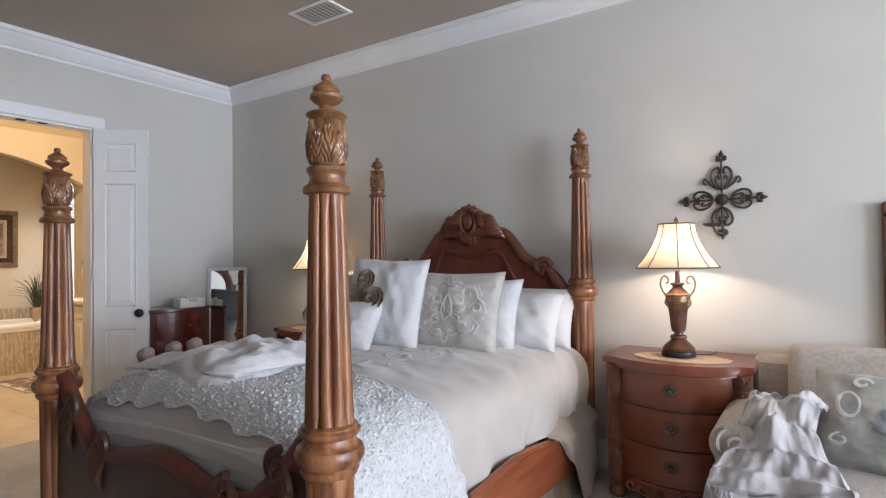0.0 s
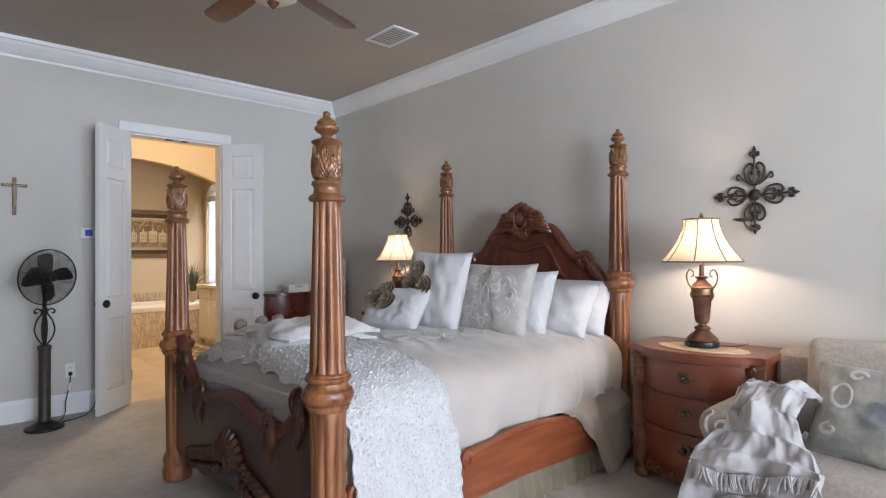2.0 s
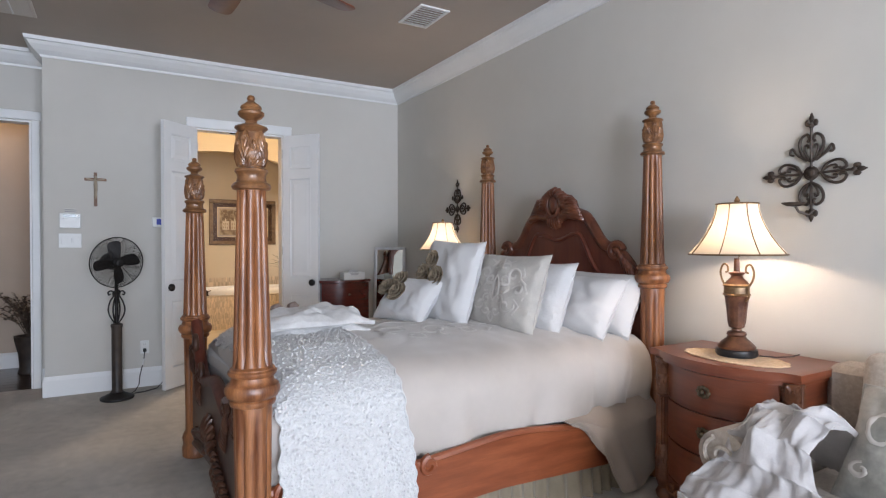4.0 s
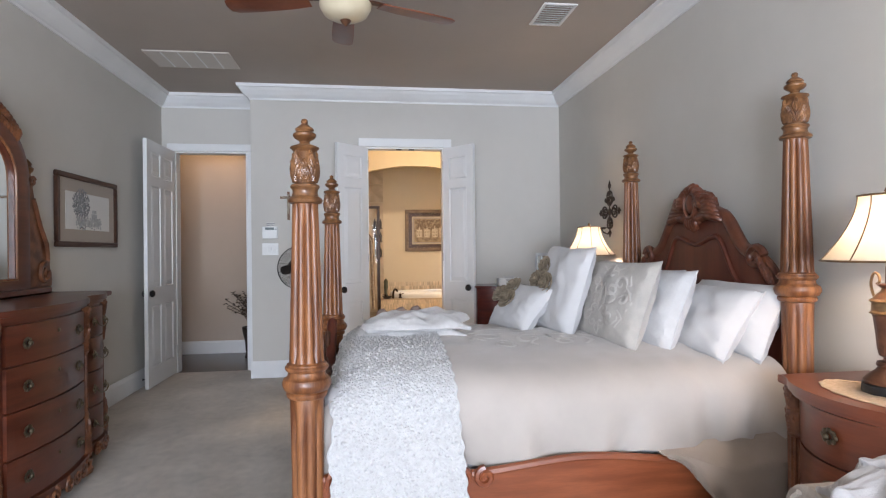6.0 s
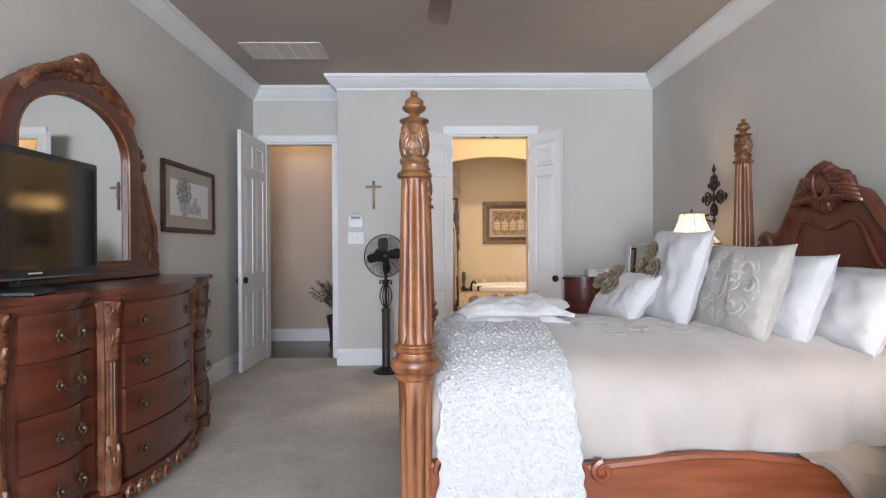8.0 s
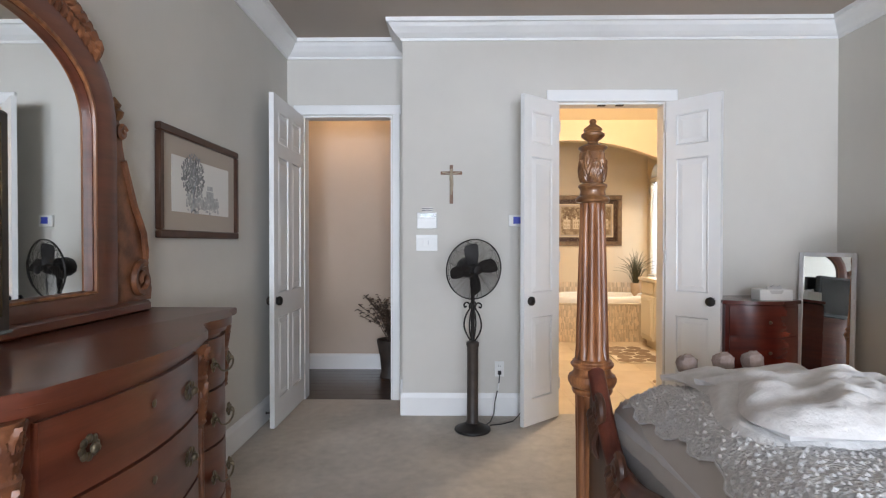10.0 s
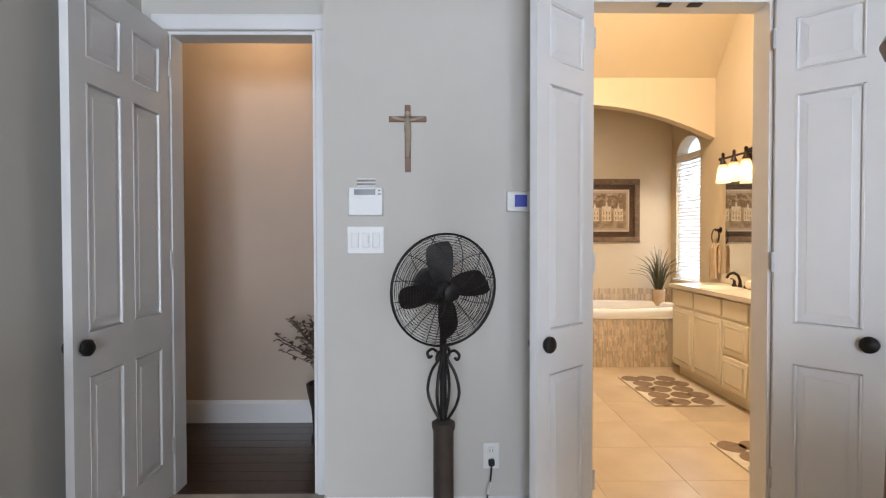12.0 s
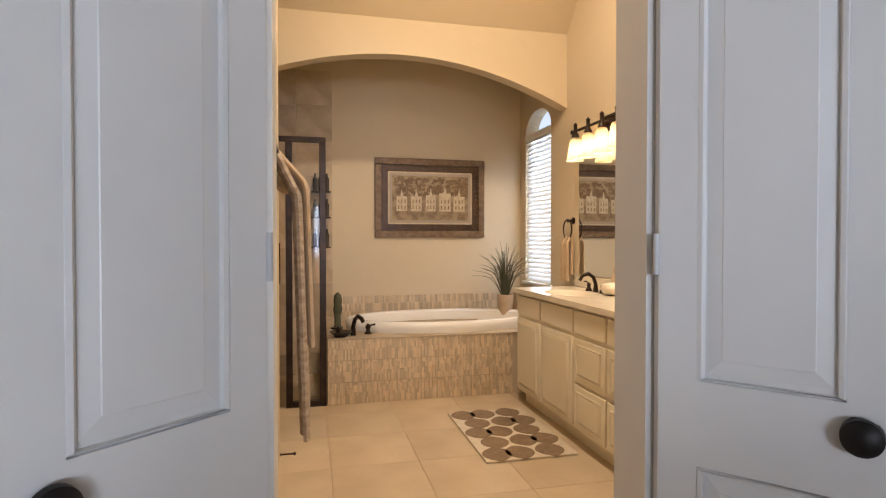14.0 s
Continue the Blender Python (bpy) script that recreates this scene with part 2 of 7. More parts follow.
    rug=mat("cream_rug", (0.68, 0.60, 0.48), (0.62, 0.54, 0.42), 0.95, scale=30, fine=0.1, bump=0.8, bump_scale=220),
    rugbrown=mat("brown_rug", (0.21, 0.145, 0.09), (0.27, 0.19, 0.12), 0.95, scale=30, fine=0.1, bump=0.8, bump_scale=220),
    leaf=mat("dry_leaf", (0.06, 0.042, 0.03), (0.13, 0.09, 0.065), 0.8, scale=10, vary=0.2),
    green=mat("reed_green", (0.05, 0.05, 0.026), (0.10, 0.10, 0.055), 0.7, scale=10),
    pot=mat("dark_pot", (0.03, 0.022, 0.018), (0.055, 0.04, 0.03), 0.5, scale=10),
    clay=mat("clay_pot", (0.46, 0.33, 0.21), (0.52, 0.39, 0.26), 0.6, scale=10),
    plastic=mat("white_plastic", (0.74, 0.74, 0.72), None, 0.4),
    lcd=mat("lcd_grey", (0.10, 0.12, 0.12), None, 0.2),
    blue=glow("blue_display", (0.03, 0.05, 0.35), 0.12),
    blind=mat("blind_slat", (0.80, 0.80, 0.78), None, 0.5),
    red=mat("red_rubber", (0.45, 0.02, 0.015), None, 0.25),
    blade=mat("fan_blade_wood", (0.13, 0.034, 0.014), (0.19, 0.055, 0.022), 0.35, scale=7, stretch=(1, 1, 1), fine=0.2, coat=0.2),
    alabaster=mat("alabaster_glass", (0.70, 0.62, 0.45), (0.62, 0.53, 0.36), 0.3, scale=8),
    silver=mat("silver_grey_frame", (0.60, 0.60, 0.60), (0.50, 0.50, 0.50), 0.4, scale=8),
    outside=glow("bright_window", (0.85, 0.93, 1.0), 0.6),
    pom=mat("taupe_pompom", (0.30, 0.23, 0.20), (0.38, 0.30, 0.27), 0.95, scale=60, bump=0.9, bump_scale=200),
    figure=mat("antique_figure", (0.30, 0.24, 0.17), (0.38, 0.31, 0.22), 0.5, scale=30),
    walnut=mat("cross_wood", (0.16, 0.075, 0.035), (0.22, 0.11, 0.055), 0.5, scale=12, stretch=(3, 3, 0.5), fine=0.15),
)

# ---------------------------------------------------------------- building tools
def part(name, bm, material, parent=None, label="", smooth=True, at=None):
    me = bpy.data.meshes.new(name)
    bm.normal_update()
    bm.to_mesh(me)
    bm.free()
    me.materials.append(M[material])
    if smooth:
        me.polygons.foreach_set("use_smooth", [True] * len(me.polygons))
        me.set_sharp_from_angle(angle=radians(38))
    o = new(name, me)
    if parent:
        o.parent = parent
    if at:
        o.matrix_basis = at
    if label:
        tagged(o, label)
    return o


def again(name, ob, at, parent=None):
    """Another object on the mesh of ob."""
    o = new(name, ob.data)
    o.parent = parent if parent else ob.parent
    o.matrix_basis = at
    return o


def thing(name, m, label, category, group=""):
    e = new(name)
    e.empty_display_size = 0.1
    e.matrix_basis = m
    return tagged(e, label, category, group)


def setting(name, bm, material, smooth=False):
    return tagged(part(name, bm, material, smooth=smooth), kind="structure")


def box(bm, x0, x1, y0, y1, z0, z1, bevel=0.0, seg=1):
    r = bmesh.ops.create_cube(bm, size=1)
    vs = r["verts"]
    bmesh.ops.scale(bm, vec=(x1 - x0, y1 - y0, z1 - z0), verts=vs)
    bmesh.ops.translate(bm, vec=((x0 + x1) / 2, (y0 + y1) / 2, (z0 + z1) / 2), verts=vs)
    if bevel:
        es = list({e for v in vs for e in v.link_edges})
        bmesh.ops.bevel(bm, geom=es, offset=bevel, segments=seg, affect="EDGES", profile=0.6)
    return bm


def boxes(*specs, bevel=0.0):
    bm = bmesh.new()
    for s in specs:
        box(bm, *s, bevel=bevel)
    return bm


def lathe(profile, seg=24, flutes=0, flute_from=9, flute_to=-9, depth=0.06, bm=None):
    """A turned form: profile of (radius, height) from the bottom up; between two heights it may be fluted."""
    bm = bm or bmesh.new()
    rings = []
    for r, z in profile:
        ring = []
        for i in range(seg):
            a = 2 * math.pi * i / seg
            k = r
            if flutes and flute_from <= z <= flute_to:
                k = r * (1 - depth * (1 - abs(math.sin(flutes * a / 2)) ** 0.6) * 1.6)
            ring.append(bm.verts.new((k * math.cos(a), k * math.sin(a), z)))
        rings.append(ring)
    for lo, hi in zip(rings, rings[1:]):
        for i in range(seg):
            j = (i + 1) % seg
            bm.faces.new((lo[i], lo[j], hi[j], hi[i]))
    bm.faces.new(list(reversed(rings[0])))
    bm.faces.new(rings[-1])
    return bm


def tube(points, r, seg=8, bm=None, closed=False, taper=None):
    """A round bar along points."""
    bm = bm or bmesh.new()
    pts = [Vector(p) for p in points]
    n = len(pts)
    rings = []
    prev = None
    for i, p in enumerate(pts):
        a = pts[(i - 1) % n] if closed or i else p
        b = pts[(i + 1) % n] if closed or i < n - 1 else p
        d = (b - a).normalized()
        if prev is None:
            side = d.orthogonal().normalized()
        else:
            side = (prev - d * prev.dot(d))
            side = side.normalized() if side.length > 1e-6 else d.orthogonal().normalized()
        prev = side
        up = d.cross(side)
        k = r * (taper[i] if taper else 1)
        rings.append([bm.verts.new(p + side * k * math.cos(2 * math.pi * j / seg) + up * k * math.sin(2 * math.pi * j / seg)) for j in range(seg)])
    pairs = list(zip(rings, rings[1:])) + ([(rings[-1], rings[0])] if closed else [])
    for lo, hi in pairs:
        for i in range(seg):
            j = (i + 1) % seg
            bm.faces.new((lo[i], lo[j], hi[j], hi[i]))
    if not closed:
        bm.faces.new(list(reversed(rings[0])))
        bm.faces.new(rings[-1])
    return bm


def slab(outline, depth, bm=None, bevel=0.0, axis="y", shift=0.0):
    """A flat outline of (u, z) pairs pushed out by depth along y (or of (x, y) pairs along z), centred on shift."""
    bm = bm or bmesh.new()
    lo, hi = shift - depth / 2, shift + depth / 2
    if axis == "y":
        a = [bm.verts.new((u, lo, z)) for u, z in outline]
        b = [bm.verts.new((u, hi, z)) for u, z in outline]
    elif axis == "x":
        a = [bm.verts.new((hi, u, z)) for u, z in outline]
        b = [bm.verts.new((lo, u, z)) for u, z in outline]
    else:
        a = [bm.verts.new((u, v, hi)) for u, v in outline]
        b = [bm.verts.new((u, v, lo)) for u, v in outline]
    fa = bm.faces.new(a)
    fb = bm.faces.new(list(reversed(b)))
    n = len(a)
    for i in range(n):
        bm.faces.new((a[i], b[i], b[(i + 1) % n], a[(i + 1) % n]))
    if bevel:
        es = list(fa.edges) + list(fb.edges)
        bmesh.ops.bevel(bm, geom=es, offset=bevel, segments=2, affect="EDGES", profile=0.6)
    bmesh.ops.recalc_face_normals(bm, faces=bm.faces[:])
    return bm


def ball(bm, c, r, seg=10, squash=(1, 1, 1)):
    v = bmesh.ops.create_uvsphere(bm, u_segments=seg, v_segments=max(6, seg // 2 + 1), radius=r)["verts"]
    bmesh.ops.scale(bm, vec=squash, verts=v)
    bmesh.ops.translate(bm, vec=c, verts=v)
    return bm


def spiral(cx, cz, r0, r1, turns, start, y=0.0, n=22, hand=1):
    out = []
    for i in range(n + 1):
        k = i / n
        r = r0 + (r1 - r0) * k
        a = start + hand * 2 * math.pi * turns * k
        out.append((cx + r * math.cos(a), y, cz + r * math.sin(a)))
    return out


def flowing(points, n=5):
    """The points joined by a smooth curve, n steps between two of them."""
    p = [Vector(q) for q in points]
    out = []
    for i in range(len(p) - 1):
        a, b, c, d = p[max(0, i - 1)], p[i], p[i + 1], p[min(len(p) - 1, i + 2)]
        for k in range(n):
            q = k / n
            out.append(0.5 * (2 * b + (c - a) * q + (2 * a - 5 * b + 4 * c - d) * q * q + (3 * b - a - 3 * c + d) * q ** 3))
    return out + [p[-1]]


def ribbon(f, curve, w, lift, out):
    """A flat stitched band with a raised middle, laid on the surface f(u, v) along a curve; out points away from the surface."""
    bm = bmesh.new()
    pts = [Vector(f(u, v)) for u, v in curve]
    n = len(pts)
    rows = []
    for i, (u, v) in enumerate(curve):
        nm = (Vector(f(u + 0.01, v)) - pts[i]).cross(Vector(f(u, v + 0.01)) - pts[i])
        nm = nm.normalized() if nm.length > 1e-9 else Vector(out)
        nm = -nm if nm.dot(Vector(out)) < 0 else nm
        side = nm.cross(pts[min(n - 1, i + 1)] - pts[max(0, i - 1)]).normalized()
        k = w * (0.35 + 0.65 * math.sin(math.pi * (0.08 + 0.84 * i / (n - 1))))
        rows.append([bm.verts.new(pts[i] + side * k * a + nm * b) for a, b in ((-1, lift * 0.2), (-0.6, lift), (0.6, lift), (1, lift * 0.2))])
    for a, b in zip(rows, rows[1:]):
        for j in range(3):
            bm.faces.new((a[j], b[j], b[j + 1], a[j + 1]))
    bm.normal_update()
    if sum(x.normal.dot(Vector(out)) for x in bm.faces) < 0:
        bmesh.ops.reverse_faces(bm, faces=bm.faces[:])
    return bm


def moved(bm, m):
    bmesh.ops.transform(bm, matrix=m, verts=bm.verts[:])
    return bm


def wobble(bm, amount, scale, seed=0.0):
    for v in bm.verts:
        v.co += noise.noise_vector(v.co * scale + Vector((seed, seed, seed))) * amount
    return bm


def leaf_relief(bm, c, w, h, out, lobes=5, tilt=0.0):
    """An acanthus leaf: a spine and curled lobes on either side, standing out of a face that looks along -y."""
    cx, cy, cz = c
    tube([(cx, cy - out * 0.5, cz + h * k) for k in (0, 0.35, 0.7, 1.0)], w * 0.10, 6, bm, taper=[1, 1, 0.8, 0.4])
    for i in range(lobes):
        k = (i + 0.3) / lobes
        reach = w * 0.5 * math.sin(math.pi * (0.25 + 0.7 * k))
        for s in (-1, 1):
            tube([(cx, cy - out * 0.4, cz + h * k), (cx + s * reach * 0.55, cy - out, cz + h * (k + 0.10)),
                  (cx + s * reach, cy - out * 0.6, cz + h * (k + 0.02))], w * 0.11, 6, bm, taper=[1.0, 1.1, 0.5])
    return bm


def thicken(bm, t):
    """Gives a sheet an underside, t below it, and closes the rim."""
    bm.normal_update()
    old, faces = bm.verts[:], bm.faces[:]
    rim = [e for e in bm.edges if len(e.link_faces) == 1]
    low = {v: bm.verts.new(v.co - v.normal * t) for v in old}
    for e in rim:
        a, b = e.verts
        loop = e.link_loops[0]
        if loop.vert is not a:
            a, b = b, a
        bm.faces.new((b, a, low[a], low[b]))
    for f in faces:
        bm.faces.new([low[v] for v in reversed(f.verts)])
    return bm


def shards(name, bm, material, parent, label=""):
    """Each separate piece of a carving as a part of its own."""
    bm.verts.index_update()
    seen = set()
    for v0 in bm.verts:
        if v0.index in seen:
            continue
        stack, isle = [v0], []
        seen.add(v0.index)
        while stack:
            v = stack.pop()
            isle.append(v)
            for e in v.link_edges:
                w = e.other_vert(v)
                if w.index not in seen:
                    seen.add(w.index)
                    stack.append(w)
        one = bmesh.new()
        m = {v: one.verts.new(v.co) for v in isle}
        for f in {f for v in isle for f in v.link_faces}:
            one.faces.new([m[v] for v in f.verts])
        part(name, one, material, parent, label)
    bm.free()


def dots(spots, y, bm=None):
    """Flat six-sided dabs of (x, z, radius, stretch), facing -y."""
    bm = bm or bmesh.new()
    for i, (x, z, r, s) in enumerate(spots):
        yy = y - 0.00002 * (i % 40)
        bm.faces.new([bm.verts.new((x + s * r * math.cos(math.pi / 3 * k), yy, z + r * math.sin(math.pi / 3 * k))) for k in range(6)])
    bm.normal_update()
    for f in bm.faces:
        if f.normal.y > 0:
            f.normal_flip()
    return bm

# ---------------------------------------------------------------- the rooms
def holed_wall(name, axis, at, thick, u0, u1, z0, z1, holes, material):
    """A wall along y (axis 'x') or x (axis 'y') from at to at + thick, with square openings (u0, u1, z0, z1)."""
    bm = bmesh.new()
    cuts = sorted(holes)
    spans, u = [], u0
    for a, b, c, d in cuts:
        spans.append((u, a, z0, z1))
        if c > z0:
            spans.append((a, b, z0, c))
        if d < z1:
            spans.append((a, b, d, z1))
        u = b
    spans.append((u, u1, z0, z1))
    lo, hi = min(at, at + thick), max(at, at + thick)
    for a, b, c, d in spans:
        if axis == "x":
            box(bm, lo, hi, a, b, c, d)
        else:
            box(bm, a, b, lo, hi, c, d)
    bmesh.ops.remove_doubles(bm, verts=bm.verts[:], dist=1e-5)
    return setting(name, bm, material)


def moulding(name, path, profile, material, closed=False):
    """A profile of (out, z) run along a path in plan; out is to the left of the way, mitred at the corners."""
    bm = bmesh.new()
    n = len(path)
    rings = []
    for i in range(n):
        p = Vector(path[i])
        a = Vector(path[i - 1]) if (closed or i > 0) else None
        b = Vector(path[(i + 1) % n]) if (closed or i < n - 1) else None
        dirs = [d.normalized() for d in ((p - a) if a else None, (b - p) if b else None) if d]
        norms = [Vector((-d.y, d.x)) for d in dirs]
        k = norms[0] if len(norms) == 1 else (norms[0] + norms[1]) / (1 + norms[0].dot(norms[1]))
        rings.append([bm.verts.new((p.x + k.x * o, p.y + k.y * o, z)) for o, z in profile])
    m = len(profile)
    pairs = list(zip(rings, rings[1:])) + ([(rings[-1], rings[0])] if closed else [])
    for lo, hi in pairs:
        for i in range(m):
            bm.faces.new((lo[i], hi[i], hi[(i + 1) % m], lo[(i + 1) % m]))
    if not closed:
        bm.faces.new(rings[0])
        bm.faces.new(list(reversed(rings[-1])))
    bmesh.ops.recalc_face_normals(bm, faces=bm.faces[:])
    return setting(name, bm, material)


BATH_A, BATH_B, HEAD = 1.16, 1.99, 2.435
HALL_X, HALL_A, HALL_B = -5.04, -0.935, -0.17
JUT = -0.045
holed_wall("wall_west", "x", WEST, -0.13, JUT, NORTH, 0, TOP, [(BATH_A, BATH_B, 0, HEAD)], "wall")
setting("wall_jut", boxes((-5.15, WEST - 0.13, JUT, JUT + 0.13, 0, TOP)), "wall")
holed_wall("wall_hall", "x", HALL_X, -0.13, SOUTH, JUT, 0, TOP, [(HALL_A, HALL_B, 0, HEAD)], "wall")
setting("wall_south", boxes((HALL_X - 0.13, EAST + 0.13, SOUTH - 0.13, SOUTH, 0, TOP)), "wall")
setting("wall_north", boxes((WEST - 0.13, EAST + 0.13, NORTH, NORTH + 0.13, 0, TOP)), "wall")
WINS = [(-0.7, 0.9, 0.7, 2.5), (1.3, 2.9, 0.7, 2.5)]
holed_wall("wall_east", "x", EAST, 0.13, SOUTH, NORTH, 0, TOP, WINS, "wall")
setting("floor", boxes((WEST, EAST, SOUTH, NORTH, -0.06, 0), (HALL_X, WEST, SOUTH, JUT, -0.06, 0), (WEST - 0.045, WEST, BATH_A, BATH_B, -0.06, 0)), "carpet")
setting("ceiling", boxes((HALL_X - 0.13, EAST + 0.13, SOUTH - 0.13, NORTH + 0.13, TOP, TOP + 0.1)), "ceil")
CROWN = [(0, 2.915), (0.012, 2.915), (0.016, 2.932), (0.03, 2.94), (0.055, 2.962), (0.085, 3.0), (0.098, 3.025), (0.115, 3.03), (0.12, TOP - 0.001), (0, TOP - 0.001)]
moulding("crown_trim", [(EAST, SOUTH), (EAST, NORTH), (WEST, NORTH), (WEST, JUT), (HALL_X, JUT), (HALL_X, SOUTH)], CROWN, "white", closed=True)
BASE = [(0, 0), (0.016, 0), (0.016, 0.14), (0.011, 0.158), (0.006, 0.175), (0, 0.175)]
for run in ([(EAST, SOUTH), (EAST, NORTH), (WEST, NORTH), (WEST, BATH_B + 0.075)], [(WEST, BATH_A - 0.075), (WEST, JUT), (HALL_X, JUT), (HALL_X, HALL_B + 0.07)],
            [(HALL_X, HALL_A - 0.07), (HALL_X, SOUTH), (EAST, SOUTH)]):
    moulding("baseboard", run, BASE, "white")


def casing(name, x, a, b, head, w=0.075, out=0.02, depth=0.13):
    """Trim round an opening in a wall that looks along +x, with the jamb inside it."""
    bm = bmesh.new()
    for lo, hi in ((a - w, a - 0.004), (b + 0.004, b + w)):
        box(bm, x - 0.001, x + out, lo, hi, 0, head + 0.004, bevel=0.004)
    box(bm, x - 0.001, x + out + 0.004, a - w - 0.012, b + w + 0.012, head + 0.004, head + w + 0.02, bevel=0.005)
    box(bm, x - depth - 0.004, x - 0.002, a - 0.004, a + 0.014, 0, head)
    box(bm, x - depth - 0.004, x - 0.002, b - 0.014, b + 0.004, 0, head)
    box(bm, x - depth - 0.004, x - 0.002, a + 0.014, b - 0.014, head - 0.014, head + 0.004)
    return setting(name, bm, "white")


casing("door_trim_bath", WEST, BATH_A, BATH_B, HEAD)
casing("door_trim_hall", HALL_X, HALL_A, HALL_B, HEAD, w=0.065)
for a, b, c, d in WINS:
    w = tagged(new("window_east"), "tall white-framed bedroom window with clear panes", "window", kind="structure")
    w.location = (EAST, 0, 0)
    part("window_frame", boxes((-0.02, 0.1, a, a + 0.06, c, d), (-0.02, 0.1, b - 0.06, b, c, d), (-0.02, 0.1, a + 0.06, b - 0.06, c, c + 0.06),
                               (-0.02, 0.1, a + 0.06, b - 0.06, d - 0.06, d), (0.03, 0.07, a + 0.06, b - 0.06, (c + d) / 2 - 0.02, (c + d) / 2 + 0.02)), "white", w)

# hall beyond the single door
setting("floor_hall", boxes((-6.5, HALL_X, -2.4, 0.9, -0.06, -0.004)), "dark_floor")
setting("wall_hall_far", boxes((-6.33, -6.2, -2.4, 0.9, 0, TOP)), "hwall")
setting("wall_hall_end", boxes((-6.2, HALL_X - 0.13, -2.53, -2.4, 0, TOP)), "hwall")
setting("wall_hall_near", boxes((-6.2, WEST - 0.131, 0.9, 1.03, 0, TOP)), "hwall")
setting("wall_hall_side", boxes((HALL_X - 0.13, HALL_X, -2.4, SOUTH - 0.131, 0, TOP)), "hwall")
setting("ceiling_hall", boxes((-6.33, HALL_X - 0.131, -2.53, 1.03, TOP, TOP + 0.1)), "hwall")
moulding("baseboard", [(-6.2, 0.9), (-6.2, -2.4)], [(0, 0), (0.016, 0), (0.016, 0.14), (0.006, 0.165), (0, 0.165)], "white")

# bathroom
BX, BN, ARCH = -8.95, 3.36, -7.88
setting("wall_bath_front", boxes((WEST - 0.14, WEST - 0.131, 1.06, BATH_A, 0, 4.0), (WEST - 0.14, WEST - 0.131, BATH_B, BN, 0, 4.0), (WEST - 0.14, WEST - 0.131, BATH_A, BATH_B, HEAD, 4.0), (WEST - 0.131, WEST, 0.9, BN, TOP + 0.101, 4.0)), "bwall")
setting("wall_bath_left", boxes((-6.98, WEST - 0.131, 1.031, 1.06, 0, 4.0)), "bwall")
setting("wall_bath_back", boxes((BX - 0.13, BX, -0.1, BN + 0.13, 0, 4.0)), "bwall")
setting("wall_bath_side", boxes((BX, -6.98, -0.23, -0.1, 0, 4.0), (-6.98, -6.85, -0.1, 1.031, 0, 4.0)), "bwall")
WX0, WX1, WZ0, WZ1 = -8.81, -8.20, 0.868, 2.32
bm = bmesh.new()
box(bm, BX, WX0, BN, BN + 0.13, 0, 4.0)
box(bm, WX1, WEST - 0.131, BN, BN + 0.13, 0, 4.0)
box(bm, WX0, WX1, BN, BN + 0.13, 0, WZ0)
top = [(WX0, 4.0), (WX0, WZ1)]
for i in range(13):
    a = math.pi * (1 - i / 12)
    top.append(((WX0 + WX1) / 2 + (WX1 - WX0) / 2 * math.cos(a), WZ1 + 0.205 * math.sin(a)))
top += [(WX1, WZ1), (WX1, 4.0)]
for (u0, z0), (u1, z1) in zip(top[1:-1], top[2:-1]):
    if u1 - u0 > 1e-4:
        slab([(u0, z0), (u1, z1), (u1, 4.0), (u0, 4.0)], 0.13, bm, shift=BN + 0.065)
bmesh.ops.remove_doubles(bm, verts=bm.verts[:], dist=1e-5)
setting("wall_bath_right", bm, "bwall")
bm = bmesh.new()
ya, yb, crown_z, spring = 0.55, BN, 2.735, 2.39
pts = [(ya + (yb - ya) * i / 24) for i in range(25)]
for y0, y1 in zip(pts, pts[1:]):
    f = lambda y: crown_z - (crown_z - spring) * ((y - (ya + yb) / 2) / ((yb - ya) / 2)) ** 2
    slab([(y0, f(y0)), (y1, f(y1)), (y1, 4.0), (y0, 4.0)], 0.13, bm, axis="x", shift=ARCH - 0.065)
box(bm, ARCH - 0.13, ARCH, -0.1, ya, 0, 4.0)
bmesh.ops.remove_doubles(bm, verts=bm.verts[:], dist=1e-5)
setting("wall_bath_arch", bm, "bwall")
bm = slab([(ARCH - 0.01, 3.0), (-7.05, 3.98), (WEST - 0.2, 3.98), (WEST - 0.2, 4.1), (-7.1, 4.1), (ARCH - 0.01, 3.12)], 3.8, shift=1.7)
box(bm, BX - 0.1, ARCH - 0.13, -0.2, BN + 0.1, 3.12, 3.22)
setting("ceiling_bath", bm, "bwall")
setting("floor_bath_bed", boxes((BX, WEST - 0.13, -0.1, BN, -0.06, -0.004), (WEST - 0.13, WEST - 0.045, BATH_A, BATH_B, -0.06, -0.004)), "grout")
moulding("baseboard", [(WEST - 0.14, 1.06), (-6.98, 1.06)], BASE, "white")

# ---------------------------------------------------------------- the bed
BX0, BX1, BY0, BY1 = -2.545, -0.857, 0.913, 3.145
MID = (BX0 + BX1) / 2


def carved_urn(z0, z1, k, leaves=5, seg=130, rows=30, form=(0.047, 0.055, 0.057, 0.053, 0.046, 0.044)):
    """A shell of upright acanthus leaves round the urn: lobed, veined, with tips that curl outwards."""
    bm = bmesh.new()
    rings = []
    for j in range(rows + 1):
        v = j / rows
        base = k * float(np.interp(v, [0, 0.2, 0.4, 0.65, 0.9, 1], form))
        ring = []
        for i in range(seg):
            a = 2 * math.pi * i / seg
            phi = ((a * leaves / (2 * math.pi)) % 1) * 2 - 1
            h = 0.0
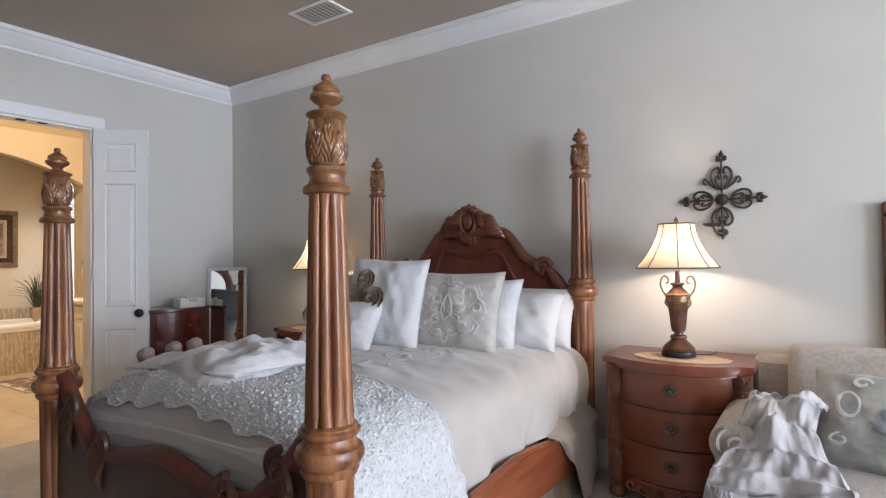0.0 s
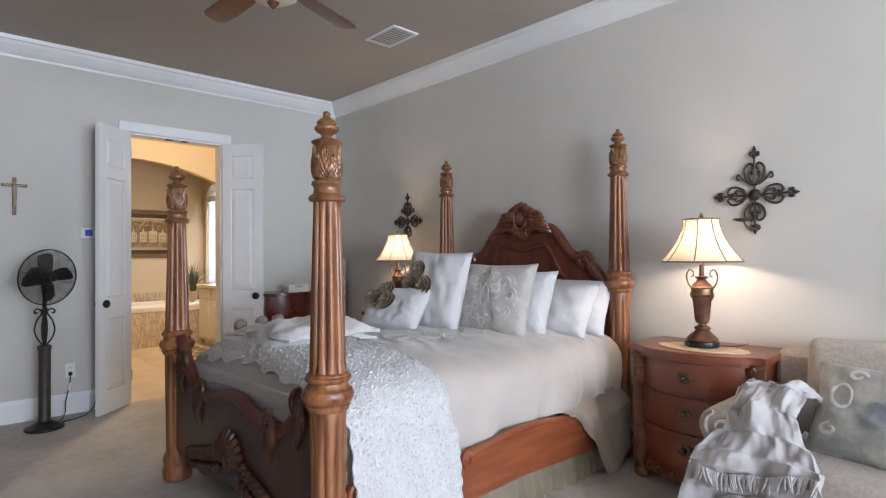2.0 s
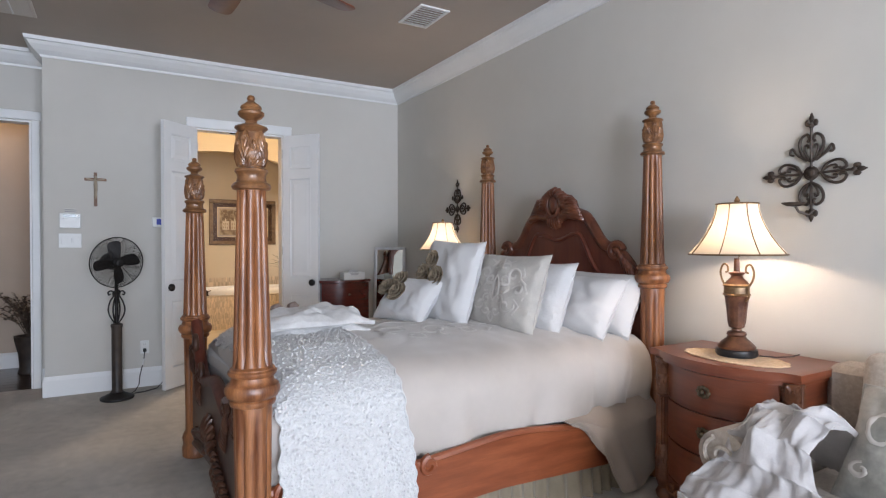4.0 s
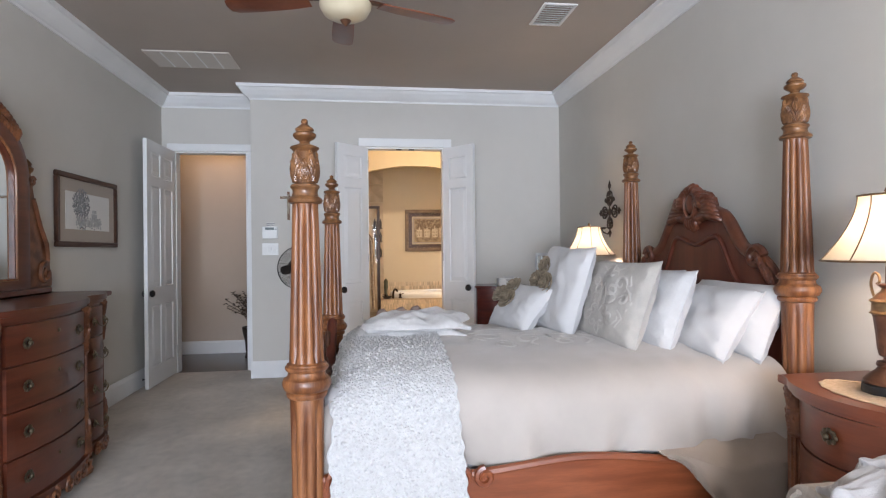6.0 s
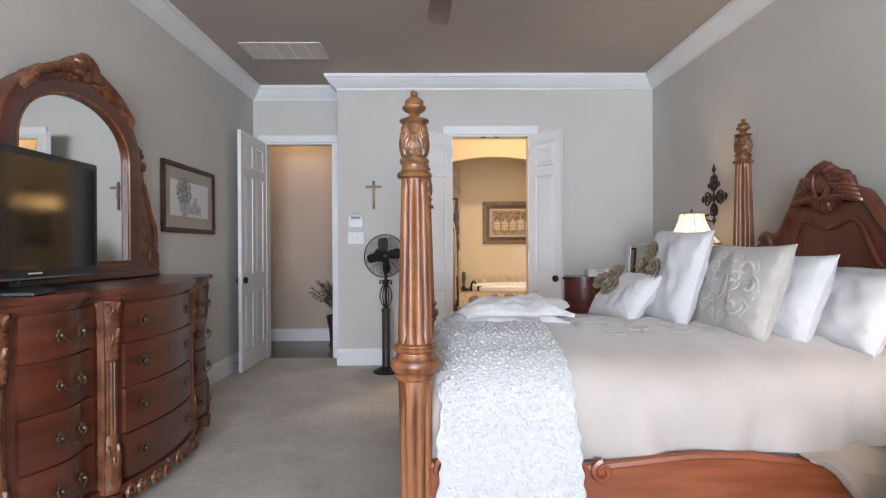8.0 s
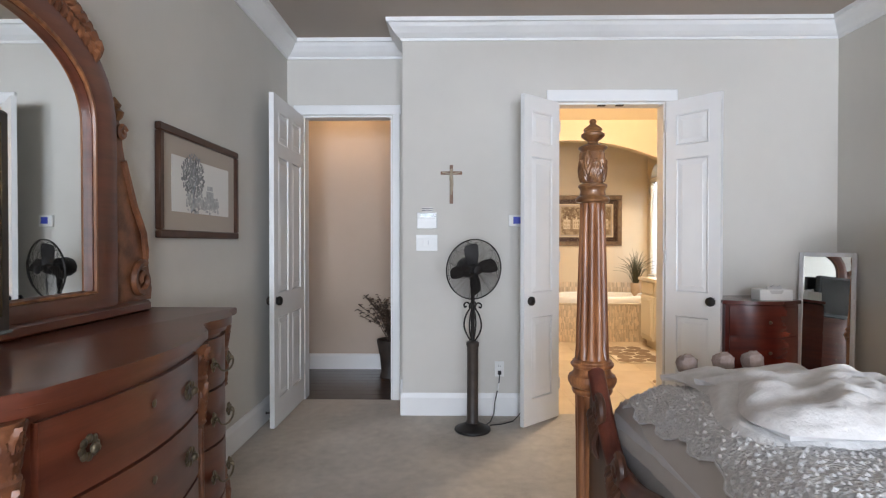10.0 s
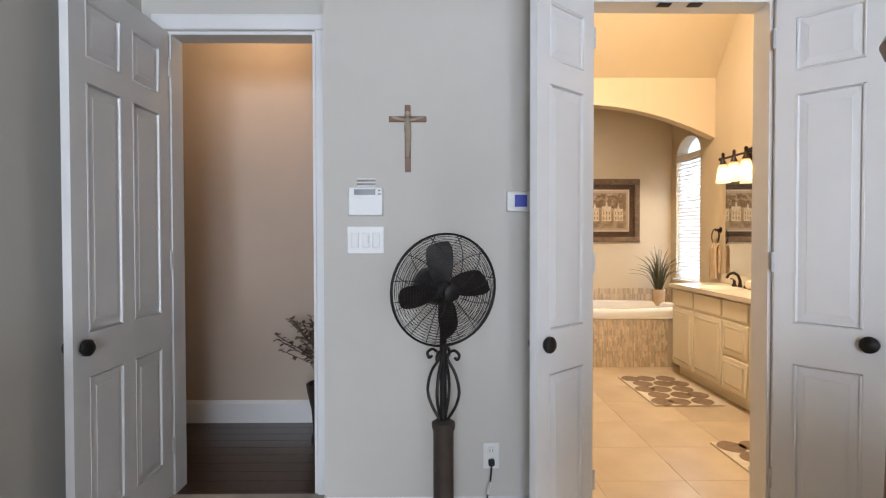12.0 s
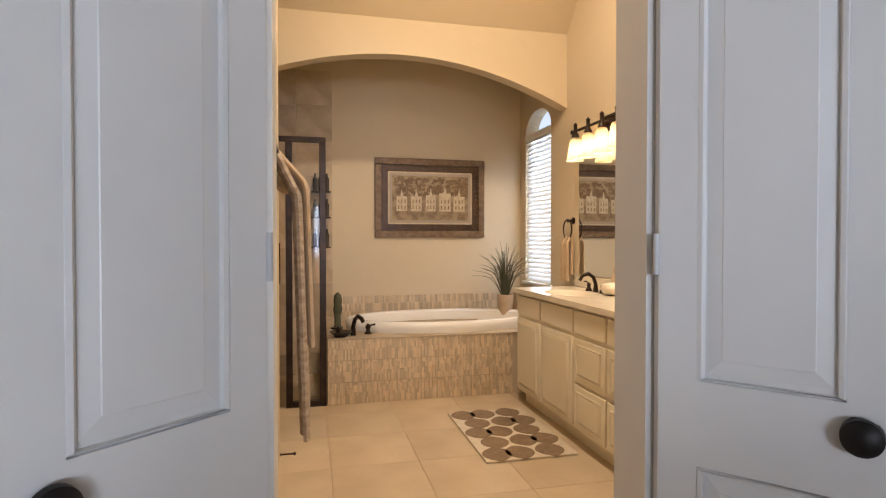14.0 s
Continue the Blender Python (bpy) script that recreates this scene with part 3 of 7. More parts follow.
            for ph, vv, tall in ((phi, v, 1.0), (phi - 1 if phi > 0 else phi + 1, v / 0.72, 0.7)):
                w = 0.80 * math.sin(math.pi * (0.18 + 0.80 * min(1, max(0, vv)))) ** 0.8 * (1 + 0.10 * math.cos(vv * 26))
                q = abs(ph) / max(w, 1e-3)
                if q < 1 and vv <= 1:
                    edge = min(1, (1 - q) * 4)
                    vein = 0.5 + 0.5 * math.cos(2 * math.pi * (2.2 * q - 3.4 * vv))
                    h = max(h, edge * (0.45 + 0.55 * vein) * (0.0085 if tall == 1 else 0.006) * k + edge * 0.006 * k * max(0, vv - 0.75) / 0.25)
            ring.append(bm.verts.new(((base + h) * math.cos(a), (base + h) * math.sin(a), z0 + (z1 - z0) * v)))
        rings.append(ring)
    for lo, hi in zip(rings, rings[1:]):
        for i in range(seg):
            bm.faces.new((lo[i], lo[(i + 1) % seg], hi[(i + 1) % seg], hi[i]))
    return bm


POST_FOOT = [(0, 0), (0.2, 0.2), (0.625, 0.735), (0.776, 0.88), (1.453, 1.512), (1.55, 1.587), (1.74, 1.757), (1.846, 1.852)]
POST_HEAD = [(0, 0), (0.2, 0.22), (0.625, 1.06), (0.776, 1.20), (1.453, 1.82), (1.55, 1.885), (1.74, 2.04), (1.846, 2.132)]


def bed_post(name, x, y, s, label):
    """A turned and fluted post: s stretches its upper part."""
    t = new(name)
    t.parent, t.location = bed, (x, y, 0)
    steps = POST_FOOT if s == 1.0 else POST_HEAD
    z = lambda v: float(np.interp(v, [a for a, b in steps], [b for a, b in steps]))
    def turned(profile, seg=24, flutes=0, lo=9, hi=-9, depth=0.06):
        return lathe([(0.92 * r, z(h)) for r, h in profile], seg, flutes, z(lo), z(hi) if hi > 0 else -9, depth)

    low = [(0.075, 0), (0.085, 0.01), (0.088, 0.06), (0.078, 0.085), (0.082, 0.10), (0.086, 0.125), (0.076, 0.15), (0.066, 0.165), (0.066, 0.20)]
    low += [(0.066 + 0.0008 * i, 0.2 + 0.042 * i) for i in range(1, 11)]
    part("lower_shaft", turned(low + [(0.073, 0.628)], 48, 8, 0.22, 0.6, 0.10), "wood", t)
    part("collar", turned([(0.07, 0.625), (0.083, 0.630), (0.088, 0.640), (0.088, 0.648), (0.082, 0.655), (0.095, 0.661), (0.104, 0.678), (0.106, 0.692), (0.099, 0.708), (0.088, 0.713),
                          (0.082, 0.722), (0.079, 0.736), (0.087, 0.741), (0.093, 0.749), (0.093, 0.757), (0.085, 0.763), (0.085, 0.768), (0.074, 0.776)], 40), "wood", t)
    sh = [(0.0745 - 0.0195 * i / 16, 0.775 + 0.675 * i / 16) for i in range(17)]
    part("fluted_shaft", turned([(0.072, 0.774)] + sh + [(0.056, 1.453)], 80, 10, 0.80, 1.44, 0.16), "wood", t)
    part("capital", turned([(0.056, 1.45), (0.071, 1.455), (0.075, 1.468), (0.07, 1.48), (0.058, 1.488), (0.053, 1.51), (0.056, 1.525), (0.063, 1.535),
                           (0.061, 1.547), (0.047, 1.553)], 32), "gilt", t)
    part("urn", turned([(0.044, 1.55), (0.053, 1.575), (0.058, 1.605), (0.055, 1.645), (0.047, 1.68), (0.045, 1.695), (0.055, 1.705), (0.063, 1.712),
                       (0.061, 1.718), (0.038, 1.727), (0.024, 1.732), (0.021, 1.742)], 32), "gilt", t)
    part("acanthus_carving", carved_urn(z(1.56), z(1.70), 0.92), "gilt", t, "carved acanthus leaves in aged brown gilt")
    part("finial", turned([(0.021, 1.74), (0.025, 1.747), (0.040, 1.755), (0.050, 1.766), (0.050, 1.776), (0.037, 1.785), (0.036, 1.789), (0.041, 1.794), (0.038, 1.802),
                          (0.022, 1.814), (0.012, 1.823), (0.016, 1.832), (0.012, 1.842), (0.003, 1.846)], 28), "gilt", t)
    tagged(t, label)
    return t


bed = thing("four_poster_bed", pose(0, 0, 0), "carved reddish-brown wooden four-poster bed with turned fluted posts", "bed")
for x in (BX0, BX1):
    bed_post("foot_post", x, BY0, 1.0, "turned fluted foot post with urn finial")
for x in (BX0 - 0.025, BX1 - 0.07):
    bed_post("head_post", x, BY1, 1.25, "taller turned fluted head post with urn finial")

def leaf(bm, a, b, c, r, n=7):
    """A carved leaf: a rounded finger that bends from a over b to c."""
    a, b, c = Vector(a), Vector(b), Vector(c)
    ts = [i / (n - 1) for i in range(n)]
    tube([a * (1 - q) ** 2 + b * 2 * q * (1 - q) + c * q * q for q in ts], r, 8, bm, taper=[0.45 + 0.75 * math.sin(math.pi * (0.12 + 0.80 * q)) for q in ts])


# footboard: a scooped top with scrolls beside the posts and a carved shell below
W = (BX1 - BX0) / 2 - 0.06


def foot_top(u):
    k = abs(u) / W
    dip = 0.60 + 0.03 * math.cos(min(k / 0.45, 1) * math.pi)
    rise = 0.0 if k < 0.62 else 0.27 * ((k - 0.62) / 0.38) ** 1.3
    return dip + rise


us = [-W + 2 * W * i / 40 for i in range(41)]
fb = new("footboard")
fb.parent, fb.location = bed, (MID, BY0, 0)
# panel and its carving wear the wood with shade mixed into its colour
part("panel", slab([(u, foot_top(u)) for u in us] + [(W, 0.20), (W * 0.5, 0.16), (0, 0.22), (-W * 0.5, 0.16), (-W, 0.20)], 0.05, bevel=0.004), "foot_wood_shaded", fb, "scooped wooden footboard panel, its colour darkened for shade")
part("top_rail", tube([(u, 0, foot_top(u)) for u in us], 0.034, 10), "dark_wood", fb)
bm = bmesh.new()
for s in (-1, 1):
    for cu, cz, r in ((0.52, 0.60, 0.05), (0.84, 0.72, 0.055)):
        tube([(s * p[0], p[1], p[2]) for p in spiral(W * cu, cz, r, 0.012, 1.3, math.pi / 2, -0.022)], 0.017, 8, bm)
        for k in range(6):
            u = W * cu + 0.03 - 0.012 * k
            leaf(bm, (s * u, -0.02, cz - 0.01 * k), (s * (u + 0.05), -0.05, cz - 0.03 - 0.018 * k), (s * (u + 0.02), -0.02, cz - 0.085 - 0.018 * k), 0.016)
shards("scroll", bm, "foot_carving_shaded", fb)
bm = bmesh.new()
for i in range(11):
    a = math.pi * (0.04 + 0.92 * i / 10)
    leaf(bm, (0.02 * math.cos(a), -0.025, 0.33), (0.13 * math.cos(a), -0.065, 0.33 + 0.10 * math.sin(a)), (0.16 * math.cos(a), -0.028, 0.33 + 0.15 * math.sin(a)), 0.02)
ball(bm, (0, -0.04, 0.33), 0.04, 12, (1, 0.5, 1.2))
for s in (-1, 1):
    for k in range(9):
        u, z = 0.12 + 0.045 * k, 0.30 - 0.010 * k
        leaf(bm, (s * u, -0.025, z), (s * (u + 0.05), -0.06, z + 0.07 - 0.004 * k), (s * (u + 0.075), -0.026, z + 0.03), 0.018)
        leaf(bm, (s * u, -0.025, z - 0.02), (s * (u + 0.04), -0.055, z - 0.07 + 0.004 * k), (s * (u + 0.07), -0.026, z - 0.045), 0.016)
    tube([(s * p[0], p[1], p[2]) for p in spiral(0.56, 0.22, 0.05, 0.01, 1.2, 2.0, -0.03)], 0.014, 6, bm)
shards("carved_leaf", bm, "foot_carving_shaded", fb)

# side rails with a wavy top and scrolls
for x in (BX0, BX1):
    rl = new("side_rail")
    rl.parent, rl.location = bed, (x, 0, 0)
    ys = [BY0 + 0.05 + (BY1 - BY0 - 0.1) * i / 50 for i in range(51)]
    L = BY1 - BY0 - 0.1

    def rail_top(y):
        k = (y - BY0 - 0.05) / L
        return 0.375 + 0.05 * math.exp(-((k - 0.52) / 0.17) ** 2) - 0.03 * math.exp(-((k - 0.9) / 0.09) ** 2) + 0.035 * math.exp(-((k - 0.04) / 0.05) ** 2)

    part("panel", slab([(y, rail_top(y)) for y in ys] + [(ys[-1], 0.15)] + [(ys[25], 0.19)] + [(ys[0], 0.15)], 0.035, axis="x", bevel=0.003), "wood_x", rl)
    part("top_bead", tube([(0, y, rail_top(y)) for y in ys], 0.021, 8), "wood_x", rl)
    s = 1 if x > MID else -1
    bm = bmesh.new()
    for cy, cz, r, hand in ((BY0 + 0.125, 0.385, 0.055, 1), (BY0 + 0.62, 0.375, 0.04, -1), (BY0 + 0.72, 0.375, 0.04, 1)):
        tube([(s * 0.018, cy + (p[0]), cz + p[2]) for p in spiral(0, 0, r, 0.008, 1.4, math.pi / 2, 0, 24, hand)], 0.014, 6, bm)
    shards("scroll", bm, "wood_x", rl)

# headboard: arched, with a raised inner moulding and a carved crest
HW = (BX1 - BX0) / 2 - 0.09


def head_top(u):
    k = abs(u) / HW
    if k < 0.30:
        return 1.57 - 0.05 * (k / 0.3) ** 2
    if k < 0.62:
        q = (k - 0.30) / 0.32
        return 1.52 - 0.21 * (0.5 - 0.5 * math.cos(math.pi * q))
    q = (k - 0.62) / 0.38
    return 1.31 - 0.12 * q - 0.22 * q ** 3


hb = new("headboard")
hb.parent, hb.location = bed, (MID - 0.02, BY1 + 0.02, 0)
us = [-HW + 2 * HW * i / 60 for i in range(61)]
part("panel", slab([(u, head_top(u)) for u in us] + [(HW, 0.3), (-HW, 0.3)], 0.05, bevel=0.004), "dark_wood", hb, "dark cherry arched headboard panel")
part("top_rail", tube([(u, -0.015, head_top(u) - 0.012) for u in us], 0.035, 10), "head_carving", hb)
part("inner_moulding", tube([(u * 0.80, -0.028, 0.16 + (head_top(u) - 0.16) * 0.87 - 0.05 * math.cos(u / HW * 8)) for u in us], 0.014, 8), "dark_wood", hb)
bm = bmesh.new()
for s in (-1, 1):
    tube([(s * p[0], p[1], p[2]) for p in spiral(HW * 0.72, 1.265, 0.06, 0.01, 1.3, 0.2, -0.04)], 0.022, 8, bm)
    tube([(s * p[0], p[1], p[2]) for p in spiral(HW * 0.93, 1.12, 0.05, 0.01, 1.2, 2.4, -0.04)], 0.02, 8, bm)
    for k in range(6):
        u = HW * (0.74 + 0.035 * k)
        leaf(bm, (s * u, -0.04, 1.265 - 0.022 * k), (s * (u + 0.06), -0.07, 1.245 - 0.03 * k), (s * (u + 0.035), -0.035, 1.17 - 0.03 * k), 0.017)
shards("carved_leaf", bm, "head_carving", hb)
bm = bmesh.new()
ball(bm, (0, -0.06, 1.585), 0.05, 14, (0.85, 0.5, 1.25))
tube([(0.06 * math.cos(a), -0.065, 1.585 + 0.085 * math.sin(a)) for a in [2 * math.pi * i / 28 for i in range(28)]], 0.014, 8, bm, closed=True)
for i in range(13):
    a = math.pi * (-0.04 + 1.08 * i / 12)
    leaf(bm, (0.05 * math.cos(a), -0.045, 1.59 + 0.06 * math.sin(a)), (0.125 * math.cos(a), -0.085, 1.58 + 0.08 * math.sin(a)), (0.14 * math.cos(a), -0.035, 1.575 + (0.095 + 0.03 * math.sin(a) ** 8) * math.sin(a)), 0.023)
for s in (-1, 1):
    for k in range(6):
        leaf(bm, (s * 0.07, -0.045, 1.57 - 0.012 * k), (s * (0.15 + 0.022 * k), -0.08, 1.635 - 0.028 * k), (s * (0.19 + 0.016 * k), -0.04, 1.60 - 0.026 * k), 0.019)
        leaf(bm, (s * 0.05, -0.045, 1.54 - 0.008 * k), (s * (0.06 + 0.020 * k), -0.075, 1.47 + 0.006 * k), (s * (0.09 + 0.024 * k), -0.035, 1.485 + 0.006 * k), 0.017)
    tube([(s * p[0], p[1], p[2]) for p in spiral(0.06, 1.485, 0.04, 0.008, 1.3, 0.4, -0.05)], 0.013, 8, bm)
    tube([(s * p[0], p[1], p[2]) for p in spiral(0.09, 1.635, 0.032, 0.008, 1.3, 2.2, -0.05)], 0.013, 8, bm)
for k in range(5):
    leaf(bm, (0.016 * (k - 2), -0.045, 1.51), (0.032 * (k - 2), -0.075, 1.46), (0.018 * (k - 2), -0.035, 1.415 + 0.008 * abs(k - 2)), 0.015)
shards("carved_leaf", bm, "head_carving", hb)
part("crest_board", slab([(0.17 * math.cos(a) * (1 + 0.05 * math.cos(14 * a)), 1.56 + 0.105 * math.sin(a) * (1 + 0.05 * math.cos(14 * a))) for a in [2 * math.pi * i / 84 for i in range(84)]], 0.045, bevel=0.005, shift=-0.012), "head_carving", hb)


def spread(name, xa, xb, ya, yb, shape, material, label, category, n=60, m=60, thick=0.02, parent=None):
    """Cloth over a form: shape(u, v) gives the place for u, v in 0..1; it has an underside too."""
    bm = bmesh.new()
    grid = [[bm.verts.new(shape(i / n, j / m)) for j in range(m + 1)] for i in range(n + 1)]
    for i in range(n):
        for j in range(m):
            bm.faces.new((grid[i][j], grid[i + 1][j], grid[i + 1][j + 1], grid[i][j + 1]))
    bm.normal_update()
    if thick:
        if sum(f.normal.z * f.calc_area() for f in bm.faces) < 0:
            bmesh.ops.reverse_faces(bm, faces=bm.faces[:])
        thicken(bm, thick)
    o = part(name, bm, material, parent)
    return tagged(o, label, category)


def across(s, half, top, low, r):
    """Place across the bed: s from -1 to 1 runs up one side, over the top and down the other."""
    side = top - r - low
    arc = math.pi / 2 * r
    flat = half - r
    total = side + arc + flat
    d, g = abs(s) * total, (1 if s >= 0 else -1)
    if d < flat:
        return g * d, top
    if d < flat + arc:
        a = (d - flat) / r
        return g * (flat + r * math.sin(a)), top - r + r * math.cos(a)
    return g * half, top - r - (d - flat - arc)


mat_top = part("mattress", boxes((BX0 + 0.07, BX1 - 0.07, BY0 + 0.06, BY1 - 0.03, 0.30, 0.74), bevel=0.04), "linen")
tagged(mat_top, "white mattress and box spring under the bedding", "mattress")


def comforter_shape(u, v):
    s = 2 * u - 1
    y = BY0 + 0.05 + v * (BY1 - BY0 - 0.12)
    low = 0.41 + 0.015 * math.sin(9 * v + 1) + (0.06 * max(0, v - 0.8) / 0.2) + 0.02 * math.sin(31 * v)
    x, z = across(s, 0.81, 0.80, low, 0.17)
    z += 0.045 * max(0, 1 - (s / 0.6) ** 2)
    if v < 0.10:
        k = 1 - v / 0.10
        z -= 0.20 * (1 - math.sqrt(max(0, 1 - k * k))) if abs(s) < 0.7 else 0.08 * k * k
    hang = max(0, (abs(s) - 0.62) / 0.38)
    n1 = noise.noise(Vector((s * 3, v * 7, 1.3)))
    x += (1 if s > 0 else -1) * hang * (0.022 * math.sin(v * 38 + 3 * n1) * hang + 0.03 * math.sin(hang * 3.0) + 0.02 * n1)
    x += (1 if s > 0 else -1) * hang * max(0, v - 0.72) / 0.28 * (0.022 * math.sin(v * 85 + 4 * n1) + 0.014 * noise.noise(Vector((s * 9, v * 40, 5))))
    z += 0.014 * noise.noise(Vector((s * 4, v * 8, 7))) + 0.008 * noise.noise(Vector((s * 11 + v * 9, v * 20, 3)))
    return MID + x, y, z


spread("comforter", 0, 0, 0, 0, comforter_shape, "comforter", "taupe satin comforter spread over the bed, hanging over the rails", "comforter", 110, 120, 0.012)

# ---------------------------------------------------------------- bedding and pillows
def crochet_material():
    m = mat("crochet_lace", (0.55, 0.545, 0.54), (0.49, 0.485, 0.48), 0.9, scale=45, fine=0.08, sheen=0.3)
    n, t = m.node_tree.nodes, m.node_tree.links
    p = n["Principled BSDF"]
    co = n.new("ShaderNodeTexCoord")
    v = n.new("ShaderNodeTexVoronoi")
    v.inputs["Scale"].default_value = 95
    t.new(co.outputs["Object"], v.inputs["Vector"])
    big = n.new("ShaderNodeTexVoronoi")
    big.inputs["Scale"].default_value = 26
    t.new(co.outputs["Object"], big.inputs["Vector"])
    add = n.new("ShaderNodeMath")
    add.operation = "MULTIPLY_ADD"
    add.inputs[1].default_value = 0.6
    t.new(big.outputs["Distance"], add.inputs[0])
    t.new(v.outputs["Distance"], add.inputs[2])
    hole = n.new("ShaderNodeMapRange")
    hole.inputs[1].default_value, hole.inputs[2].default_value = 0.19, 0.25
    t.new(add.outputs[0], hole.inputs[0])
    t.new(hole.outputs[0], p.inputs["Alpha"])
    bp = n.new("ShaderNodeBump")
    bp.inputs["Strength"].default_value, bp.inputs["Distance"].default_value = 0.7, 0.008
    t.new(add.outputs[0], bp.inputs["Height"])
    t.new(bp.outputs[0], p.inputs["Normal"])
    return m


M["crochet"] = crochet_material()


def throw_shape(u, v):
    """u runs across the bed from the far side to the hem that hangs over the near rail, v along the bed; it lies on the comforter."""
    s = -0.80 + u * 2.16
    edge = 0.010 * math.sin(u * 70) + 0.007 * math.sin(u * 19 + 1)
    y0 = BY0 + 0.085 + 0.05 * max(0, u - 0.62) + edge * 0.8
    y1 = BY0 + 0.58 + 0.07 * u + 0.02 * math.sin(u * 7)
    y = y0 + (y1 - y0) * v
    q = (y - BY0 - 0.05) / (BY1 - BY0 - 0.12)
    x, yy, z = comforter_shape((min(s, 1.0) + 1) / 2, q)
    side = max(0, min(1, (s - 0.45) / 0.2))
    x += side * 0.022 + max(0, s - 0.6) * 0.03 * math.sin(v * 12 + u * 3)
    z += (1 - side) * 0.018
    if s > 1:
        z -= (s - 1) * 1.05
    if s > 0.7:
        x = max(x, BX1 + 0.05 + 0.008 * math.sin(v * 17 + z * 9) - max(0, z - 0.52) * 0.6)
    z += 0.005 * noise.noise(Vector((s * 40, v * 25, 4)))
    return x, y, z


th_ = thing("crochet_throw", pose(0, 0, 0), "white bobbled crochet throw draped across the foot of the bed", "throw")
spread("cloth", 0, 0, 0, 0, throw_shape, "crochet", "white lacy crochet cloth", "", 130, 60, 0.006, parent=th_)
rnd = random.Random(17)
bm = bmesh.new()
for i in range(74):
    for j in range(26):
        u, v = (i + rnd.uniform(0.1, 0.9)) / 74, (j + rnd.uniform(0.1, 0.9)) / 26
        c = Vector(throw_shape(u, v))
        n = (Vector(throw_shape(u, min(1, v + 0.01))) - c).cross(Vector(throw_shape(min(1, u + 0.004), v)) - c)
        n = (-n if n.z + n.x < 0 else n).normalized()
        a = n.orthogonal().normalized()
        b = n.cross(a)
        r = rnd.uniform(0.006, 0.010)
        ring = [bm.verts.new(c + a * r * math.cos(math.pi / 3 * k) + b * r * math.sin(math.pi / 3 * k)) for k in range(6)]
        tip = bm.verts.new(c + n * r * 0.75)
        for k in range(6):
            bm.faces.new((ring[k], ring[(k + 1) % 6], tip))
tagged(part("bobble_relief", bm, "throw", th_), kind="stuff")
for v in (0.0, 1.0):
    part("edging", tube([Vector(throw_shape(i / 160, v)) + Vector((0, 0.005 * math.sin(i * 1.3), 0.002)) for i in range(161)], 0.0045, 5), "throw", th_, "scalloped crochet edging")


def knit_shape(u, v):
    x = -0.70 + 0.78 * u
    y = 0.22 + 0.58 * v + 0.05 * math.sin(u * 6)
    rim = min(1, 6 * min(u, 1 - u)) ** 0.5 * min(1, 5 * min(v, 1 - v)) ** 0.5
    z = 0.848 + rim * (0.055 + 0.03 * noise.noise(Vector((u * 5, v * 7, 6))) + 0.014 * noise.noise(Vector((u * 14, v * 9, 2))) + 0.012 * math.sin(v * 13 + u * 3))
    return MID + x, BY0 + y, z


kb = thing("knit_blanket", pose(0, 0, 0), "white cable-knit blanket folded loosely on the bed, with taupe pompoms", "blanket")
o = spread("folded_layer", 0, 0, 0, 0, knit_shape, "knit", "white knit lower fold", "", 50, 40, 0.02, parent=kb)
o2 = spread("folded_layer", 0, 0, 0, 0, lambda u, v: (lambda p: (p[0] * 0.72 - 0.44 + 0.03 * math.sin(v * 4), p[1] + 0.03, p[2] + 0.042))(knit_shape(u, v)), "knit", "white knit upper fold", "", 44, 34, 0.02, parent=kb)
for x, y, z in ((-0.74, 0.34, 0.86), (-0.72, 0.47, 0.872), (-0.70, 0.57, 0.88)):
    part("pompom", wobble(ball(bmesh.new(), (0, 0, 0), 0.04, 14), 0.012, 60, x), "pom", kb, "fluffy taupe pompom", at=pose(MID + x, BY0 + y, z + 0.02))


def pillow_face(w, h, d, side, pinch=0.06):
    def f(u, v):
        a, b = 2 * u - 1, 2 * v - 1
        k = max(0, (1 - abs(a) ** 3.2)) ** 0.44 * max(0, (1 - abs(b) ** 3.2)) ** 0.44
        px = a * w / 2 * (1 - pinch * (1 - b * b) * abs(a))
        pz = b * h / 2 * (1 - pinch * (1 - a * a) * abs(b))
        wr = 0.016 * noise.noise(Vector((a * 2.3 + w, b * 2.3, h * 7 + side))) + 0.012 * noise.noise(Vector((a * 5 + 2 * b, b * 4, w * 9))) + 0.004 * noise.noise(Vector((a * 14, b * 11, h)))
        return Vector((px, side * (d / 2 * k) + wr * k, pz + h / 2 + 0.01 * noise.noise(Vector((a * 1.5, b, w)))))
    return f


def pillow(name, m, w, h, d, material, label, parts=True, n=26):
    t = thing(name, m, label, "pillow")
    bm = bmesh.new()
    for side in (-1, 1):
        f = pillow_face(w, h, d, side)
        g = [[bm.verts.new(f(i / n, j / n)) for j in range(n + 1)] for i in range(n + 1)]
        for i in range(n):
            for j in range(n):
                q = (g[i][j], g[i + 1][j], g[i + 1][j + 1], g[i][j + 1])
                bm.faces.new(q if side < 0 else tuple(reversed(q)))
    bmesh.ops.remove_doubles(bm, verts=bm.verts[:], dist=1e-4)
    part("cushion", bm, material, t)
    if parts:
        f = pillow_face(w, h, d, -1)
        rim = [f(i / 20, 0) for i in range(20)] + [f(1, i / 20) for i in range(20)] + [f(1 - i / 20, 1) for i in range(20)] + [f(0, 1 - i / 20) for i in range(20)]
        part("piping", tube(rim, 0.0035, 6, closed=True), material, t)
    return t


def flower(parent, at, r, seed):
    """A cloth peony: rings of curled petals."""
